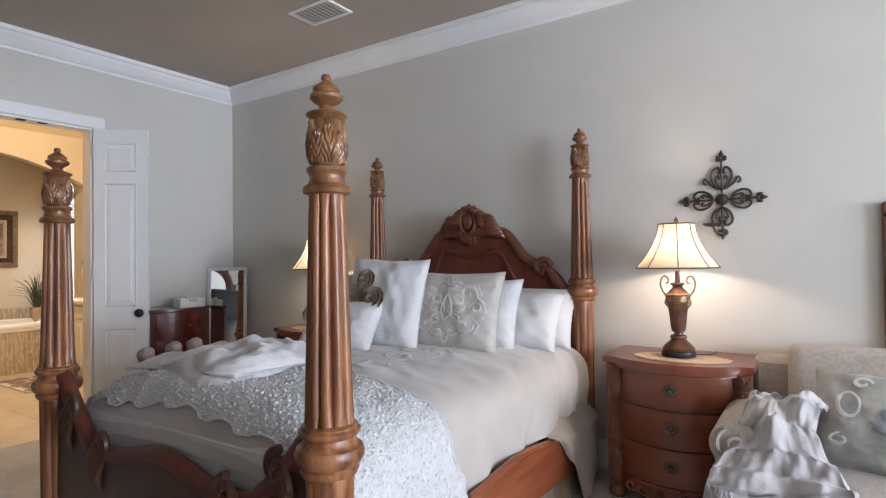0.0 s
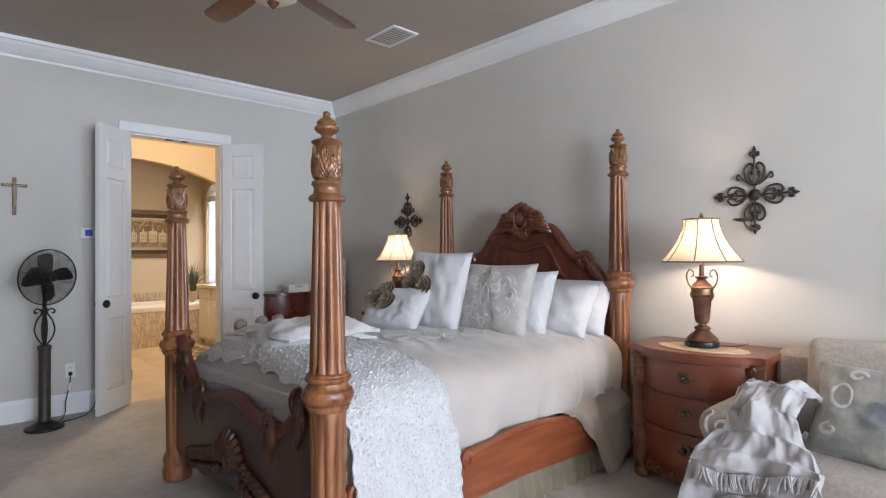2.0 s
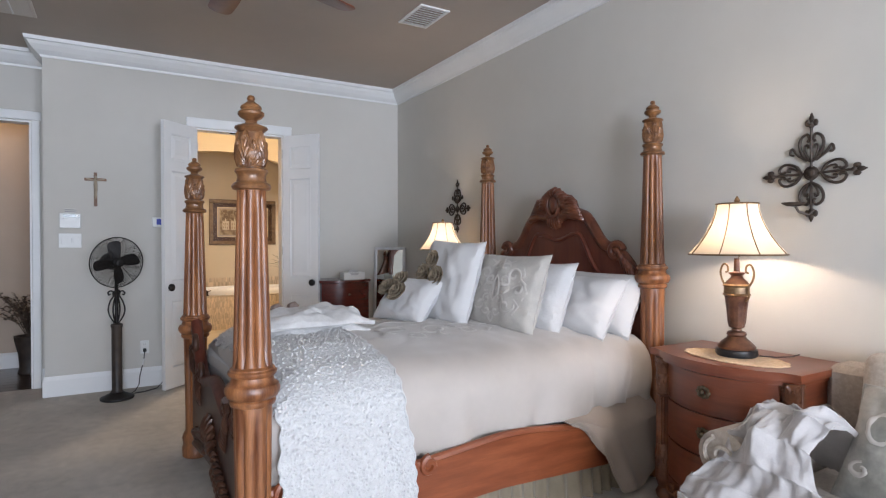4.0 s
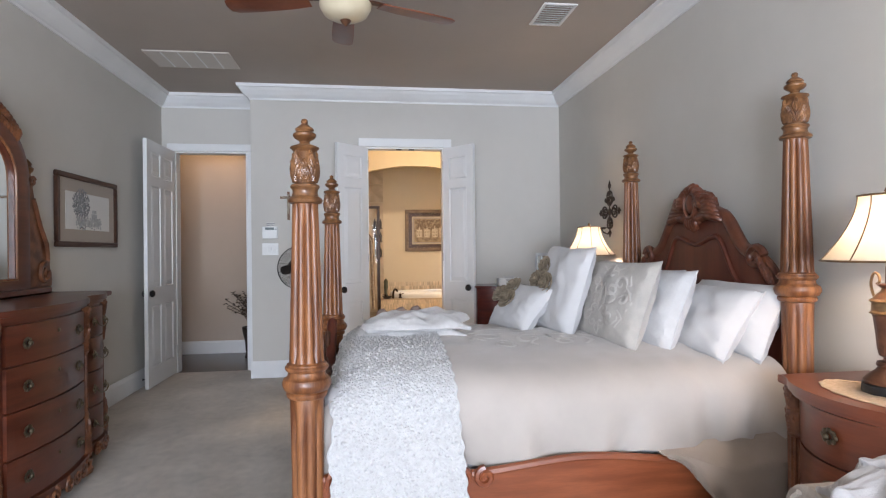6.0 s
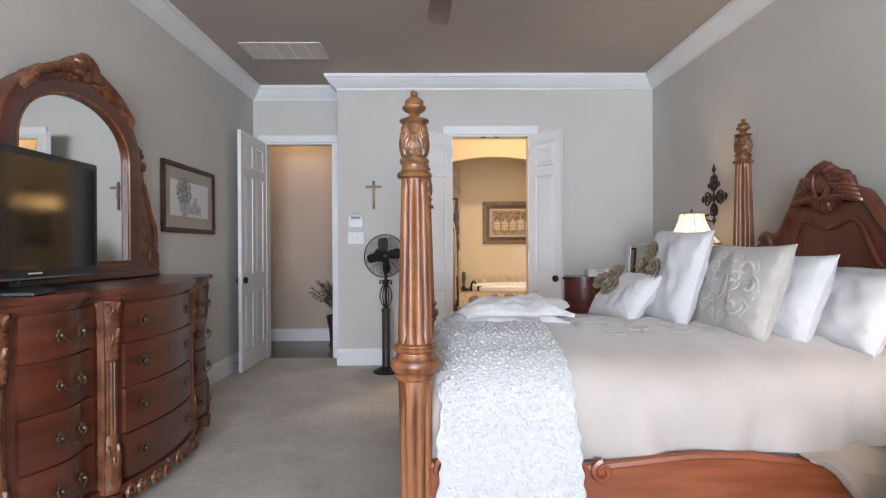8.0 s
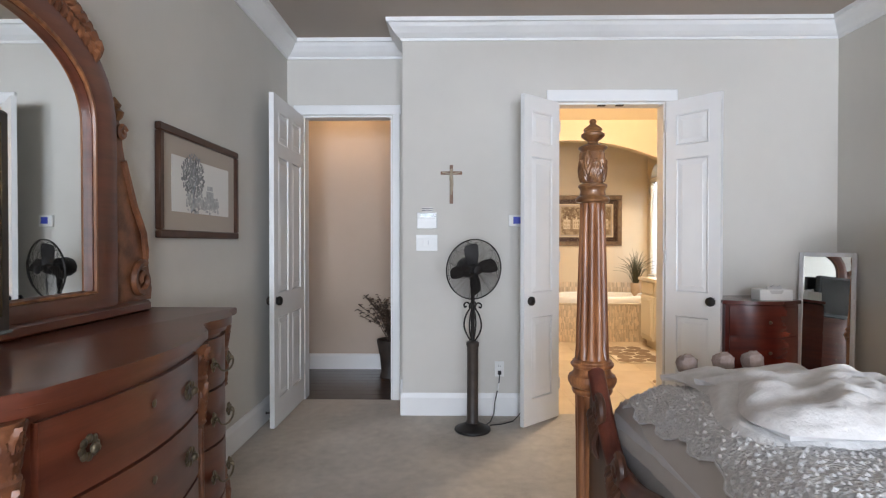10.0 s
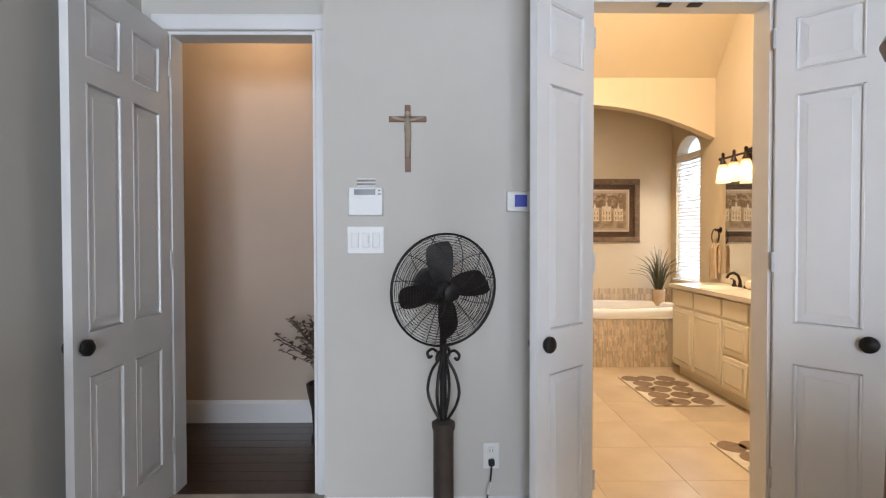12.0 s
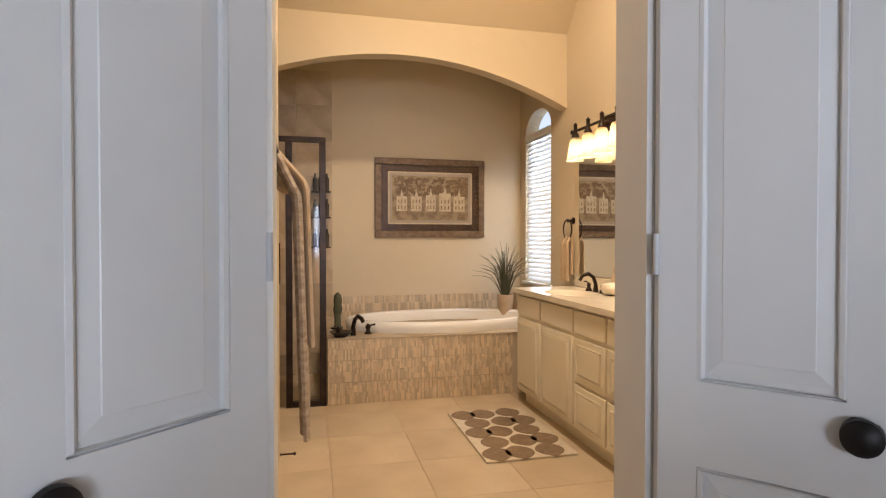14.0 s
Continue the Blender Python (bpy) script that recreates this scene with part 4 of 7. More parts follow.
    t = new("cloth_flower")
    t.parent, t.matrix_basis = parent, at
    tagged(t, "olive-taupe cloth peony")
    rnd = random.Random(seed)
    for ring, (count, rad, lift) in enumerate(((9, 1.0, 0.10), (7, 0.75, 0.30), (5, 0.48, 0.48), (3, 0.24, 0.60))):
        for i in range(count):
            a = 2 * math.pi * (i + 0.5 * ring + rnd.uniform(-0.2, 0.2)) / count
            bm = bmesh.new()
            w = r * (0.62 - 0.08 * ring)
            g = []
            for p in range(5):
                for q in range(5):
                    uu, vv = p / 4 - 0.5, q / 4
                    x = uu * w * (0.5 + vv * 0.9) * (1.15 - vv * 0.3)
                    y = r * rad * vv * 0.75
                    z = r * (lift + 0.35 * vv * vv + 0.35 * uu * uu) + rnd.uniform(-0.05, 0.05) * r
                    g.append(bm.verts.new((x, y + r * rad * 0.2, z)))
            for p in range(4):
                for q in range(4):
                    bm.faces.new((g[p * 5 + q], g[p * 5 + 5 + q], g[p * 5 + 6 + q], g[p * 5 + 1 + q]))
            thicken(bm, 0.003)
            moved(bm, Matrix.Rotation(a, 4, "Z"))
            part("petal", bm, "burlap", t)


def scrollwork(f, curves, r, name, parent, material, lift=0.002):
    for c in curves:
        part(name, ribbon(f, c, r, lift, (0, -1, 0)), material, parent)


def arc2(cx, cy, r, a0, a1, n=12, squash=1.0):
    return [(cx + r * math.cos(radians(a0 + (a1 - a0) * i / n)), cy + squash * r * math.sin(radians(a0 + (a1 - a0) * i / n))) for i in range(n + 1)]


def curl(cx, cy, r0, r1, a0, turn, n=14):
    return [(cx + (r0 + (r1 - r0) * i / n) * math.cos(radians(a0 + turn * i / n)), cy + (r0 + (r1 - r0) * i / n) * math.sin(radians(a0 + turn * i / n))) for i in range(n + 1)]


def both(curves):
    return curves + [[(1 - u, v) for u, v in c] for c in curves]


DAMASK = both([curl(0.40, 0.62, 0.075, 0.02, 300, -380), curl(0.40, 0.36, 0.07, 0.02, 60, 380), [(0.12, 0.40), (0.09, 0.50), (0.13, 0.60), (0.2, 0.66)], [(0.34, 0.9), (0.40, 0.86), (0.46, 0.9)], curl(0.38, 0.50, 0.12, 0.03, 270, 400), curl(0.30, 0.70, 0.10, 0.02, 200, -400), curl(0.30, 0.30, 0.10, 0.02, 160, 400), curl(0.20, 0.52, 0.08, 0.02, 0, 380),
               curl(0.43, 0.80, 0.06, 0.015, 180, -330), curl(0.43, 0.22, 0.06, 0.015, 180, 330), [(0.5, 0.35), (0.44, 0.45), (0.46, 0.58), (0.5, 0.68)],
               [(0.5, 0.78), (0.47, 0.84), (0.5, 0.93)], [(0.5, 0.08), (0.46, 0.15), (0.5, 0.22)], [(0.22, 0.62), (0.16, 0.70), (0.20, 0.80)], [(0.22, 0.40), (0.15, 0.32), (0.2, 0.2)]])
tp = lambda x, y, z, lean, turn=0: pose(x, y, z, 0, 0, turn) @ pose(0, 0, 0, -lean, 0, 0)
pillow("white_pillow", tp(-1.27, 2.95, 0.78, 26, 3), 0.66, 0.39, 0.20, "linen", "plain white cotton bed pillow leaning on the headboard")
pillow("white_pillow", tp(-1.29, 2.77, 0.78, 36, 5), 0.64, 0.40, 0.20, "linen", "plain white cotton bed pillow leaning on another pillow")
pillow("quilted_pillow", tp(-1.44, 2.60, 0.79, 22, 5), 0.60, 0.44, 0.18, "quilt", "white textured quilted pillow standing among the cushions")
pillow("white_pillow", tp(-2.13, 2.95, 0.79, 24, 4), 0.62, 0.42, 0.20, "linen", "plain white cotton bed pillow leaning on the headboard")
dp = pillow("damask_pillow", tp(-1.46, 2.42, 0.80, 20, 7), 0.60, 0.475, 0.17, "grey_cloth", "grey linen pillow embroidered with a pale damask scroll")
scrollwork(pillow_face(0.60, 0.475, 0.17, -1), DAMASK, 0.009, "embroidery", dp, "damask")
dp = pillow("damask_pillow", tp(-2.15, 2.52, 0.80, 22, 10), 0.56, 0.46, 0.16, "grey_cloth", "grey linen pillow embroidered with a pale damask scroll")
scrollwork(pillow_face(0.56, 0.46, 0.16, -1), DAMASK, 0.009, "embroidery", dp, "damask")
fp = pillow("flower_pillow", tp(-1.82, 2.24, 0.815, 17, 10) @ pose(0, 0, 0, 0, 2, 0), 0.51, 0.54, 0.16, "linen", "white linen pillow with three olive cloth flowers")
for i, (u, v, r) in enumerate(((0.20, 0.54, 0.064), (0.47, 0.52, 0.068), (0.33, 0.72, 0.06))):
    q = pillow_face(0.51, 0.54, 0.16, -1)(u, v)
    flower(fp, pose(q.x, q.y - 0.005, q.z, 90), r, i)
bm = bmesh.new()
for u in (0.28, 0.34, 0.40):
    tube([pillow_face(0.51, 0.54, 0.16, -1)(u, v) + Vector((0, -0.003, 0)) for v in (0.5, 0.40, 0.32)], 0.004, 5, bm)
part("stem", bm, "burlap", fp)
fs = pillow("flower_pillow", tp(-1.94, 2.00, 0.83, 42, 15), 0.46, 0.33, 0.15, "linen", "small white linen pillow with cloth flowers lying against a larger one")
for i, (u, v, r) in enumerate(((0.20, 0.55, 0.066), (0.47, 0.46, 0.07), (0.36, 0.78, 0.064))):
    q = pillow_face(0.46, 0.33, 0.15, -1)(u, v)
    flower(fs, pose(q.x, q.y - 0.005, q.z, 90), r, i + 7)
# pale scrollwork on the comforter's middle
com = bpy.data.objects["comforter"]
for c in both([curl(0.44, 0.40, 0.05, 0.012, 200, 420), curl(0.40, 0.50, 0.045, 0.01, 90, -420), curl(0.42, 0.60, 0.05, 0.01, 240, 400), curl(0.36, 0.42, 0.035, 0.008, 0, 380),
               [(0.5, 0.36), (0.47, 0.42), (0.48, 0.5), (0.5, 0.56)], curl(0.36, 0.58, 0.03, 0.008, 40, -400), [(0.33, 0.5), (0.36, 0.49), (0.39, 0.505)], [(0.38, 0.34), (0.41, 0.36), (0.45, 0.35)],
               curl(0.45, 0.68, 0.04, 0.01, 180, 360), [(0.33, 0.62), (0.36, 0.65), (0.40, 0.64)]]):
    part("embroidery", ribbon(comforter_shape, c, 0.014, 0.0035, (0, 0, 1)), "pale", com)
# sheet corner that hangs out and the gathered skirt under the rails
def sheet_shape(u, v):
    """A loose swag: short at the foot side, long towards the head, with slanting folds."""
    k = min(1, u / 0.55)
    drop = 0.05 + 0.40 * k * k * (3 - 2 * k) - 0.10 * max(0, u - 0.75) / 0.25
    fold = math.sin(u * 21 - v * 5) + 0.5 * math.sin(u * 37 - v * 9 + 1)
    x = BX1 - 0.05 + 0.085 * min(1, v / 0.25) + 0.03 * v * math.sin(math.pi * min(1, u * 1.1)) + 0.013 * fold * max(0, v - 0.15)
    return x, 2.40 + 0.69 * u + 0.08 * v * (1 - u), 0.44 + 0.03 * u - v * drop + 0.008 * fold * v


spread("sheet_corner", 0, 0, 0, 0, sheet_shape, "taupe_sheet_shaded", "taupe sheet corner hanging loose over the side rail", "sheet", 50, 24, 0.006)


def skirt_shape(u, v):
    y = BY0 + 0.12 + (BY1 - BY0 - 0.2) * u
    g = 0.016 * math.sin(u * 150 + 2 * math.sin(u * 23)) + 0.01 * noise.noise(Vector((u * 30, v * 2, 1)))
    return BX1 - 0.04 + g * (0.4 + 0.8 * v) + 0.02 * v, y, 0.24 - 0.235 * v


spread("bed_skirt", 0, 0, 0, 0, skirt_shape, "skirt", "gathered olive-grey bed skirt hanging below the side rail to the carpet", "bed skirt", 260, 8, 0.004)
spread("bed_skirt", 0, 0, 0, 0, lambda u, v: (lambda p: (2 * MID - p[0], p[1], p[2]))(skirt_shape(u, v)), "skirt", "gathered olive-grey bed skirt hanging below the side rail to the carpet", "bed skirt", 160, 6, 0.004)

# ---------------------------------------------------------------- case furniture; fronts look along -y
def bow_strip(f, xa, xb, z0, z1, d0, d1, n=18, bm=None, bevel=0.0):
    """A board that follows the bowed front f(x), from d0 before it to d1 behind it."""
    xs = [xa + (xb - xa) * i / n for i in range(n + 1)]
    out = [(x, f(x) - d0) for x in xs] + [(x, f(x) + d1) for x in reversed(xs)]
    return slab(out, z1 - z0, bm, bevel, "z", (z0 + z1) / 2)


def case_body(f, xa, xb, back, z0, z1, n=30, bm=None, over=0.0, bevel=0.0):
    xs = [xa + (xb - xa) * i / n for i in range(n + 1)]
    out = [(x, f(x) - over) for x in xs] + [(xb, back), (xa, back)]
    return slab(out, z1 - z0, bm, bevel, "z", (z0 + z1) / 2)


def rosette_pull(parent, x, y, z, ring=True):
    t = new("drawer_pull")
    t.parent, t.location = parent, (x, y, z)
    tagged(t, "aged brass drawer pull")
    bm = bmesh.new()
    for i in range(8):
        a = math.pi * i / 4
        ball(bm, (0.02 * math.cos(a) * 1.25, -0.002, 0.02 * math.sin(a)), 0.011, 8, (1.2, 0.4, 1))
    part("backplate", bm, "brass", t)
    part("knob", ball(bmesh.new(), (0, -0.016, 0), 0.013, 10, (1, 0.8, 1)), "brass", t)
    return t


def bail_pull(parent, x, y, z, w=0.11, turn=0.0):
    t = new("drawer_pull")
    t.parent, t.matrix_basis = parent, pose(x, y, z, 0, 0, turn)
    tagged(t, "aged brass bail handle with leaf rosettes")
    for s in (-1, 1):
        bm = bmesh.new()
        for i in range(5):
            a = math.pi * (0.1 + 0.45 * i)
            ball(bm, (s * w / 2 + 0.013 * math.cos(a), -0.003, 0.016 * math.sin(a)), 0.010, 8, (1, 0.5, 1.2))
        ball(bm, (s * w / 2, -0.014, 0), 0.009, 8)
        part("rosette", bm, "brass", t)
    part("bail", tube([(w / 2 * math.cos(a), -0.02 - 0.008 * math.sin(-a), 0.034 * math.sin(a)) for a in [math.pi + math.pi * i / 10 for i in range(11)]], 0.0042, 6), "brass", t)
    return t


def carved_column(parent, x, y, z0, z1, r, material="carved"):
    """A half-round pilaster: leaf capital, fluted middle, scrolled foot."""
    t = new("carved_column")
    t.parent, t.location = parent, (x, y, 0)
    tagged(t, "carved pilaster with acanthus capital")
    h = z1 - z0
    a, b = z0 + h * 0.30, z0 + h * 0.68
    part("fluted_shaft", lathe([(r * 0.78, a), (r * 0.82, a + 0.02), (r * 0.80, b - 0.02), (r * 0.76, b)], 40, 10, a - 1, b + 1, 0.16), material, t)
    bm = lathe([(r * 0.7, b), (r * 1.0, b + h * 0.02), (r * 0.8, b + h * 0.04), (r * 0.95, b + h * 0.16), (r * 1.1, b + h * 0.19), (r * 0.9, b + h * 0.21), (r * 1.15, b + h * 0.30), (r * 1.2, z1)], 20)
    cap = part("capital", bm, material, t)
    k = r / 0.05
    part("capital_leaves", carved_urn(b + h * 0.03, b + h * 0.175, k, 6, 72, 14, (0.042, 0.044, 0.046, 0.048, 0.050, 0.052)), material, t)
    part("capital_leaves", carved_urn(b + h * 0.20, b + h * 0.31, k, 6, 72, 12, (0.046, 0.048, 0.051, 0.054, 0.057, 0.060)), material, t)
    part("foot_leaves", carved_urn(z0 + h * 0.03, z0 + h * 0.25, k, 6, 72, 16, (0.056, 0.052, 0.052, 0.054, 0.050, 0.045)), material, t)
    part("pilaster_board", boxes((-r * 1.25, r * 1.25, -r * 0.25, r * 0.5, z0, z1), bevel=0.004), material, t)
    bm = lathe([(r * 1.1, z0), (r * 1.2, z0 + h * 0.03), (r * 0.95, z0 + h * 0.07), (r * 1.1, z0 + h * 0.16), (r * 0.85, z0 + h * 0.24), (r * 0.95, z0 + h * 0.28), (r * 0.78, a)], 20)
    part("foot", bm, material, t)
    return t


def nightstand(m, label):
    t = thing("nightstand", m, label, "nightstand", "nightstands beside the bed")
    half, back = 0.37, 0.26
    f = lambda x: -0.10 - 0.13 * (1 - min(1, abs(x) / 0.30) ** 2)
    g = lambda x: -0.155 - 0.11 * max(0, 1 - (abs(x) / 0.31) ** 2) ** 0.8
    part("body", case_body(f, -half + 0.03, half - 0.03, back, 0.10, 0.735), "cherry", t)
    part("top", case_body(g, -half, half, back + 0.015, 0.745, 0.78, bevel=0.008), "cherry", t, "polished cherry top with a moulded edge")
    part("top_moulding", case_body(lambda x: g(x) + 0.018, -half + 0.018, half - 0.018, back, 0.725, 0.747, bevel=0.004), "cherry", t)
    for i, (z0, z1) in enumerate(((0.545, 0.72), (0.35, 0.535), (0.155, 0.34))):
        d = new("drawer")
        d.parent = t
        part("drawer_front", bow_strip(f, -0.275, 0.275, z0, z1, 0.014, 0.0, bevel=0.004), "cherry", d)
        rosette_pull(t, 0, f(0) - 0.02, (z0 + z1) / 2 + 0.01)
    for s in (-1, 1):
        carved_column(t, s * 0.315, -0.115, 0.10, 0.735, 0.036)
        part("bun_foot", lathe([(0.03, 0), (0.046, 0.015), (0.05, 0.04), (0.036, 0.065), (0.044, 0.08), (0.044, 0.105)], 20), "carved", t, at=pose(s * 0.315, -0.10, 0))
        part("back_foot", lathe([(0.03, 0), (0.04, 0.03), (0.036, 0.1)], 12), "carved", t, at=pose(s * 0.32, 0.2, 0))
    xs = [-0.27 + 0.54 * i / 24 for i in range(25)]
    part("apron", slab([(x, f(x) - 0.014) for x in xs] + [(x, f(x) + 0.01) for x in reversed(xs)], 0.075, None, 0.003, "z", 0.1125), "cherry", t)
    bm = bmesh.new()
    for s in (-1, 1):
        for cx in (0.06, 0.15, 0.22):
            tube([(s * (cx + p[0]), f(cx) - 0.022, 0.11 + p[2]) for p in spiral(0, 0, 0.034, 0.006, 1.2, 1.0 + cx * 9)], 0.008, 5, bm)
    shards("carved_scroll", bm, "carved", t)
    return t


nr = nightstand(pose(-0.35, 3.03, 0), "cherry bow-front three-drawer nightstand with carved columns beside the bed")
nl = nightstand(pose(-3.11, 3.03, 0), "cherry bow-front three-drawer nightstand at the far bedside")


def lace_doily(m, rx, ry):
    t = thing("doily", m, "cream oval lace doily lying on the nightstand", "doily", "doilies")
    n = 64
    out = [((1 + 0.02 * math.sin(16 * 2 * math.pi * i / n)) * rx * math.cos(2 * math.pi * i / n), (1 + 0.02 * math.sin(16 * 2 * math.pi * i / n)) * ry * math.sin(2 * math.pi * i / n)) for i in range(n)]
    part("lace", slab(out, 0.003, axis="z", shift=0.0025), "lace", t)
    part("lace_edge", tube([(x, y, 0.004) for x, y in out], 0.003, 5, closed=True), "lace", t)


def table_lamp(m, label):
    t = thing("table_lamp", m, label, "lamp", "lamps on the nightstands")
    part("base_plate", lathe([(0.088, 0), (0.092, 0.008), (0.09, 0.03), (0.08, 0.036)], 10), "black", t, "black footed base")
    part("base", lathe([(0.08, 0.034), (0.083, 0.045), (0.072, 0.058), (0.06, 0.07), (0.045, 0.082), (0.038, 0.092), (0.044, 0.10), (0.04, 0.112), (0.022, 0.118), (0.02, 0.128)], 32), "bronze", t)
    part("urn", lathe([(0.018, 0.125), (0.034, 0.135), (0.04, 0.16), (0.045, 0.22), (0.052, 0.275), (0.056, 0.285)], 40, 14, 0.14, 0.27, 0.10), "bronze", t, "fluted bronze-brown urn body")
    part("gilt_band", lathe([(0.056, 0.283), (0.063, 0.288), (0.056, 0.296), (0.055, 0.325), (0.063, 0.333), (0.056, 0.34)], 32), "gold", t, "gilded leaf band")
    part("neck", lathe([(0.054, 0.338), (0.045, 0.352), (0.028, 0.368), (0.024, 0.378), (0.036, 0.388), (0.037, 0.394), (0.014, 0.398), (0.012, 0.46)], 28), "bronze", t)
    for s in (-1, 1):
        pts = [(s * 0.05, 0, 0.26), (s * 0.068, 0, 0.285), (s * 0.062, 0, 0.32), (s * 0.085, 0, 0.355), (s * 0.094, 0, 0.395), (s * 0.078, 0, 0.43), (s * 0.055, 0, 0.425), (s * 0.05, 0, 0.40), (s * 0.064, 0, 0.392)]
        part("handle", tube(flowing(pts), 0.005, 6), "gold", t, "scrolled gilt handle")
    prof = [(0.092 + 0.118 * (k ** 1.75), 0.717 - 0.238 * k) for k in [i / 12 for i in range(13)]]
    bm = bmesh.new()
    seg = 48
    rings = [[bm.verts.new((r * math.cos(2 * math.pi * i / seg), r * math.sin(2 * math.pi * i / seg), z)) for i in range(seg)] for r, z in prof]
    for a, b in zip(rings, rings[1:]):
        for i in range(seg):
            bm.faces.new((b[i], b[(i + 1) % seg], a[(i + 1) % seg], a[i]))
    sh = part("shade", bm, "shade", t, "cream bell-shaped fabric shade, lit from inside")
    for i in range(8):
        a = 2 * math.pi * (i + 0.5) / 8
        part("shade_rib", tube([(1.004 * r * math.cos(a), 1.004 * r * math.sin(a), z) for r, z in prof], 0.0028, 5), "gold", sh)
    for r, z in (prof[0], prof[-1]):
        part("shade_trim", tube([(r * 1.003 * math.cos(2 * math.pi * i / 48), r * 1.003 * math.sin(2 * math.pi * i / 48), z) for i in range(48)], 0.0042, 6, closed=True), "gold", sh)
    part("bulb", ball(bmesh.new(), (0, 0, 0.56), 0.028, 12, (1, 1, 1.3)), "bulbglow", t).visible_shadow = False
    part("finial", lathe([(0.006, 0.705), (0.012, 0.714), (0.008, 0.722), (0.014, 0.733), (0.008, 0.746), (0.002, 0.755)], 12), "gold", t)
    part("harp", tube([(0.055 * math.sin(math.pi * k), 0, 0.45 + 0.255 * k) for k in [i / 10 for i in range(11)]], 0.002, 5), "gold", t)


for x in (-0.35, -3.11):
    lace_doily(pose(x + 0.02, 2.98, 0.78), 0.24, 0.135)
table_lamp(pose(-0.35, 3.03, 0.785, 0, 0, -10), "bronze urn table lamp with lit cream shade on a nightstand")
table_lamp(pose(-3.11, 3.03, 0.785, 0, 0, 8), "bronze urn table lamp with lit cream shade on the far nightstand")
tagged(part("lamp_cord", tube([(-0.27, 3.08, 0.79), (-0.22, 3.12, 0.788), (-0.19, 3.20, 0.787), (-0.2, 3.29, 0.786)], 0.003, 6), "black"), "thin black lamp cord lying on the nightstand", "cord")
tagged(part("candle_jar", lathe([(0.03, 0), (0.034, 0.004), (0.034, 0.05), (0.028, 0.055)], 20), "dkframe", at=pose(-2.88, 2.93, 0.785)), "small dark round jar standing on the far nightstand", "jar")


def iron_cross(m, label):
    """A wall cross of scrolled iron with a candle cup on its lower arm."""
    t = thing("iron_cross", m, label, "wall cross", "iron crosses on the wall")
    arms = (("top", 0, 0.27), ("left", 90, 0.215), ("bottom", 180, 0.215), ("right", 270, 0.215))
    for nm, a, L in arms:
        e = new("arm")
        e.parent, e.matrix_basis = t, pose(0, -0.012, 0, 0, -a, 0)
        bm = tube([(0, 0, 0.03), (0, -0.004, L * 0.5), (0, 0, L * 0.78)], 0.006, 6)
        part("bar", bm, "rust", e)
        for s in (-1, 1):
            heart = [(0, L * 0.20), (s * 0.035, L * 0.30), (s * 0.052, L * 0.48), (s * 0.045, L * 0.62), (s * 0.02, L * 0.68), (s * 0.010, L * 0.60), (s * 0.018, L * 0.54)]
            part("scroll", tube(flowing([(x, 0, z) for x, z in heart], 4), 0.0066, 6), "rust", e)
            part("curl", tube(flowing([(x, 0, z) for x, z in [(0.004 * s, L * 0.2), (s * 0.024, L * 0.34), (s * 0.03, L * 0.46), (s * 0.018, L * 0.5), (s * 0.014, L * 0.43)]], 4), 0.0052, 6), "rust", e)
            if nm == "top":
                part("curl", tube(flowing([(x, 0, z) for x, z in [(s * 0.02, 0.06), (s * 0.06, 0.09), (s * 0.085, 0.125), (s * 0.095, 0.10), (s * 0.078, 0.092)]], 4), 0.0056, 6), "rust", e)
        bm = bmesh.new()
        ball(bm, (0, 0, L * 0.82), 0.012, 8)
        for s, z in ((-1, 0.87), (1, 0.87), (0, 0.95)):
            ball(bm, (s * 0.018, 0, L * z), 0.013, 8, (0.9, 0.5, 1.3))
        ball(bm, (0, 0, L), 0.008, 6, (0.8, 0.5, 1.6))
        part("leaf_tip", bm, "rust", e)
    bm = lathe([(0.012, -0.0), (0.014, 0.006), (0.03, 0.008), (0.034, 0.014), (0.02, 0.018), (0.016, 0.026), (0.004, 0.03)], 16)
    part("boss", moved(bm, pose(0, 0, 0, 90)), "rust", t)
    cup = new("candle_holder")
    cup.parent = t
    part("dish", lathe([(0.004, -0.155), (0.03, -0.152), (0.048, -0.142), (0.052, -0.136), (0.046, -0.137), (0.004, -0.144)], 24), "rust", cup, at=pose(-0.045, -0.075, 0))
    part("bracket", tube([(-0.04, -0.07, -0.155), (-0.03, -0.06, -0.18), (0.0, -0.035, -0.195), (0.012, -0.012, -0.17)], 0.006, 6), "rust", cup)


iron_cross(pose(-0.155, NORTH, 1.643), "dark brown scrolled iron wall cross with a candle dish")
iron_cross(pose(-3.29, NORTH, 1.643), "dark brown scrolled iron wall cross behind the far lamp")

# ---------------------------------------------------------------- dresser with mirror and television
DX = -1.735


def dresser():
    t = thing("dresser", pose(DX, SOUTH + 0.004, 0, 0, 0, 180), "long carved cherry dresser with serpentine front and twelve drawers", "dresser")
    half = 1.0

    def f(x):
        k = abs(x)
        if k < 0.40:
            return -0.545 - 0.055 * math.cos(k / 0.40 * math.pi / 2)
        if k < 0.92:
            return -0.395 - 0.10 * math.sin((k - 0.40) / 0.52 * math.pi) - 0.15 * max(0, 1 - (k - 0.40) / 0.16) ** 2
        return -0.395
    g = lambda x: f(x) - 0.045
    part("body", case_body(f, -half + 0.03, half - 0.03, 0.0, 0.10, 1.01, 60), "dresser", t)
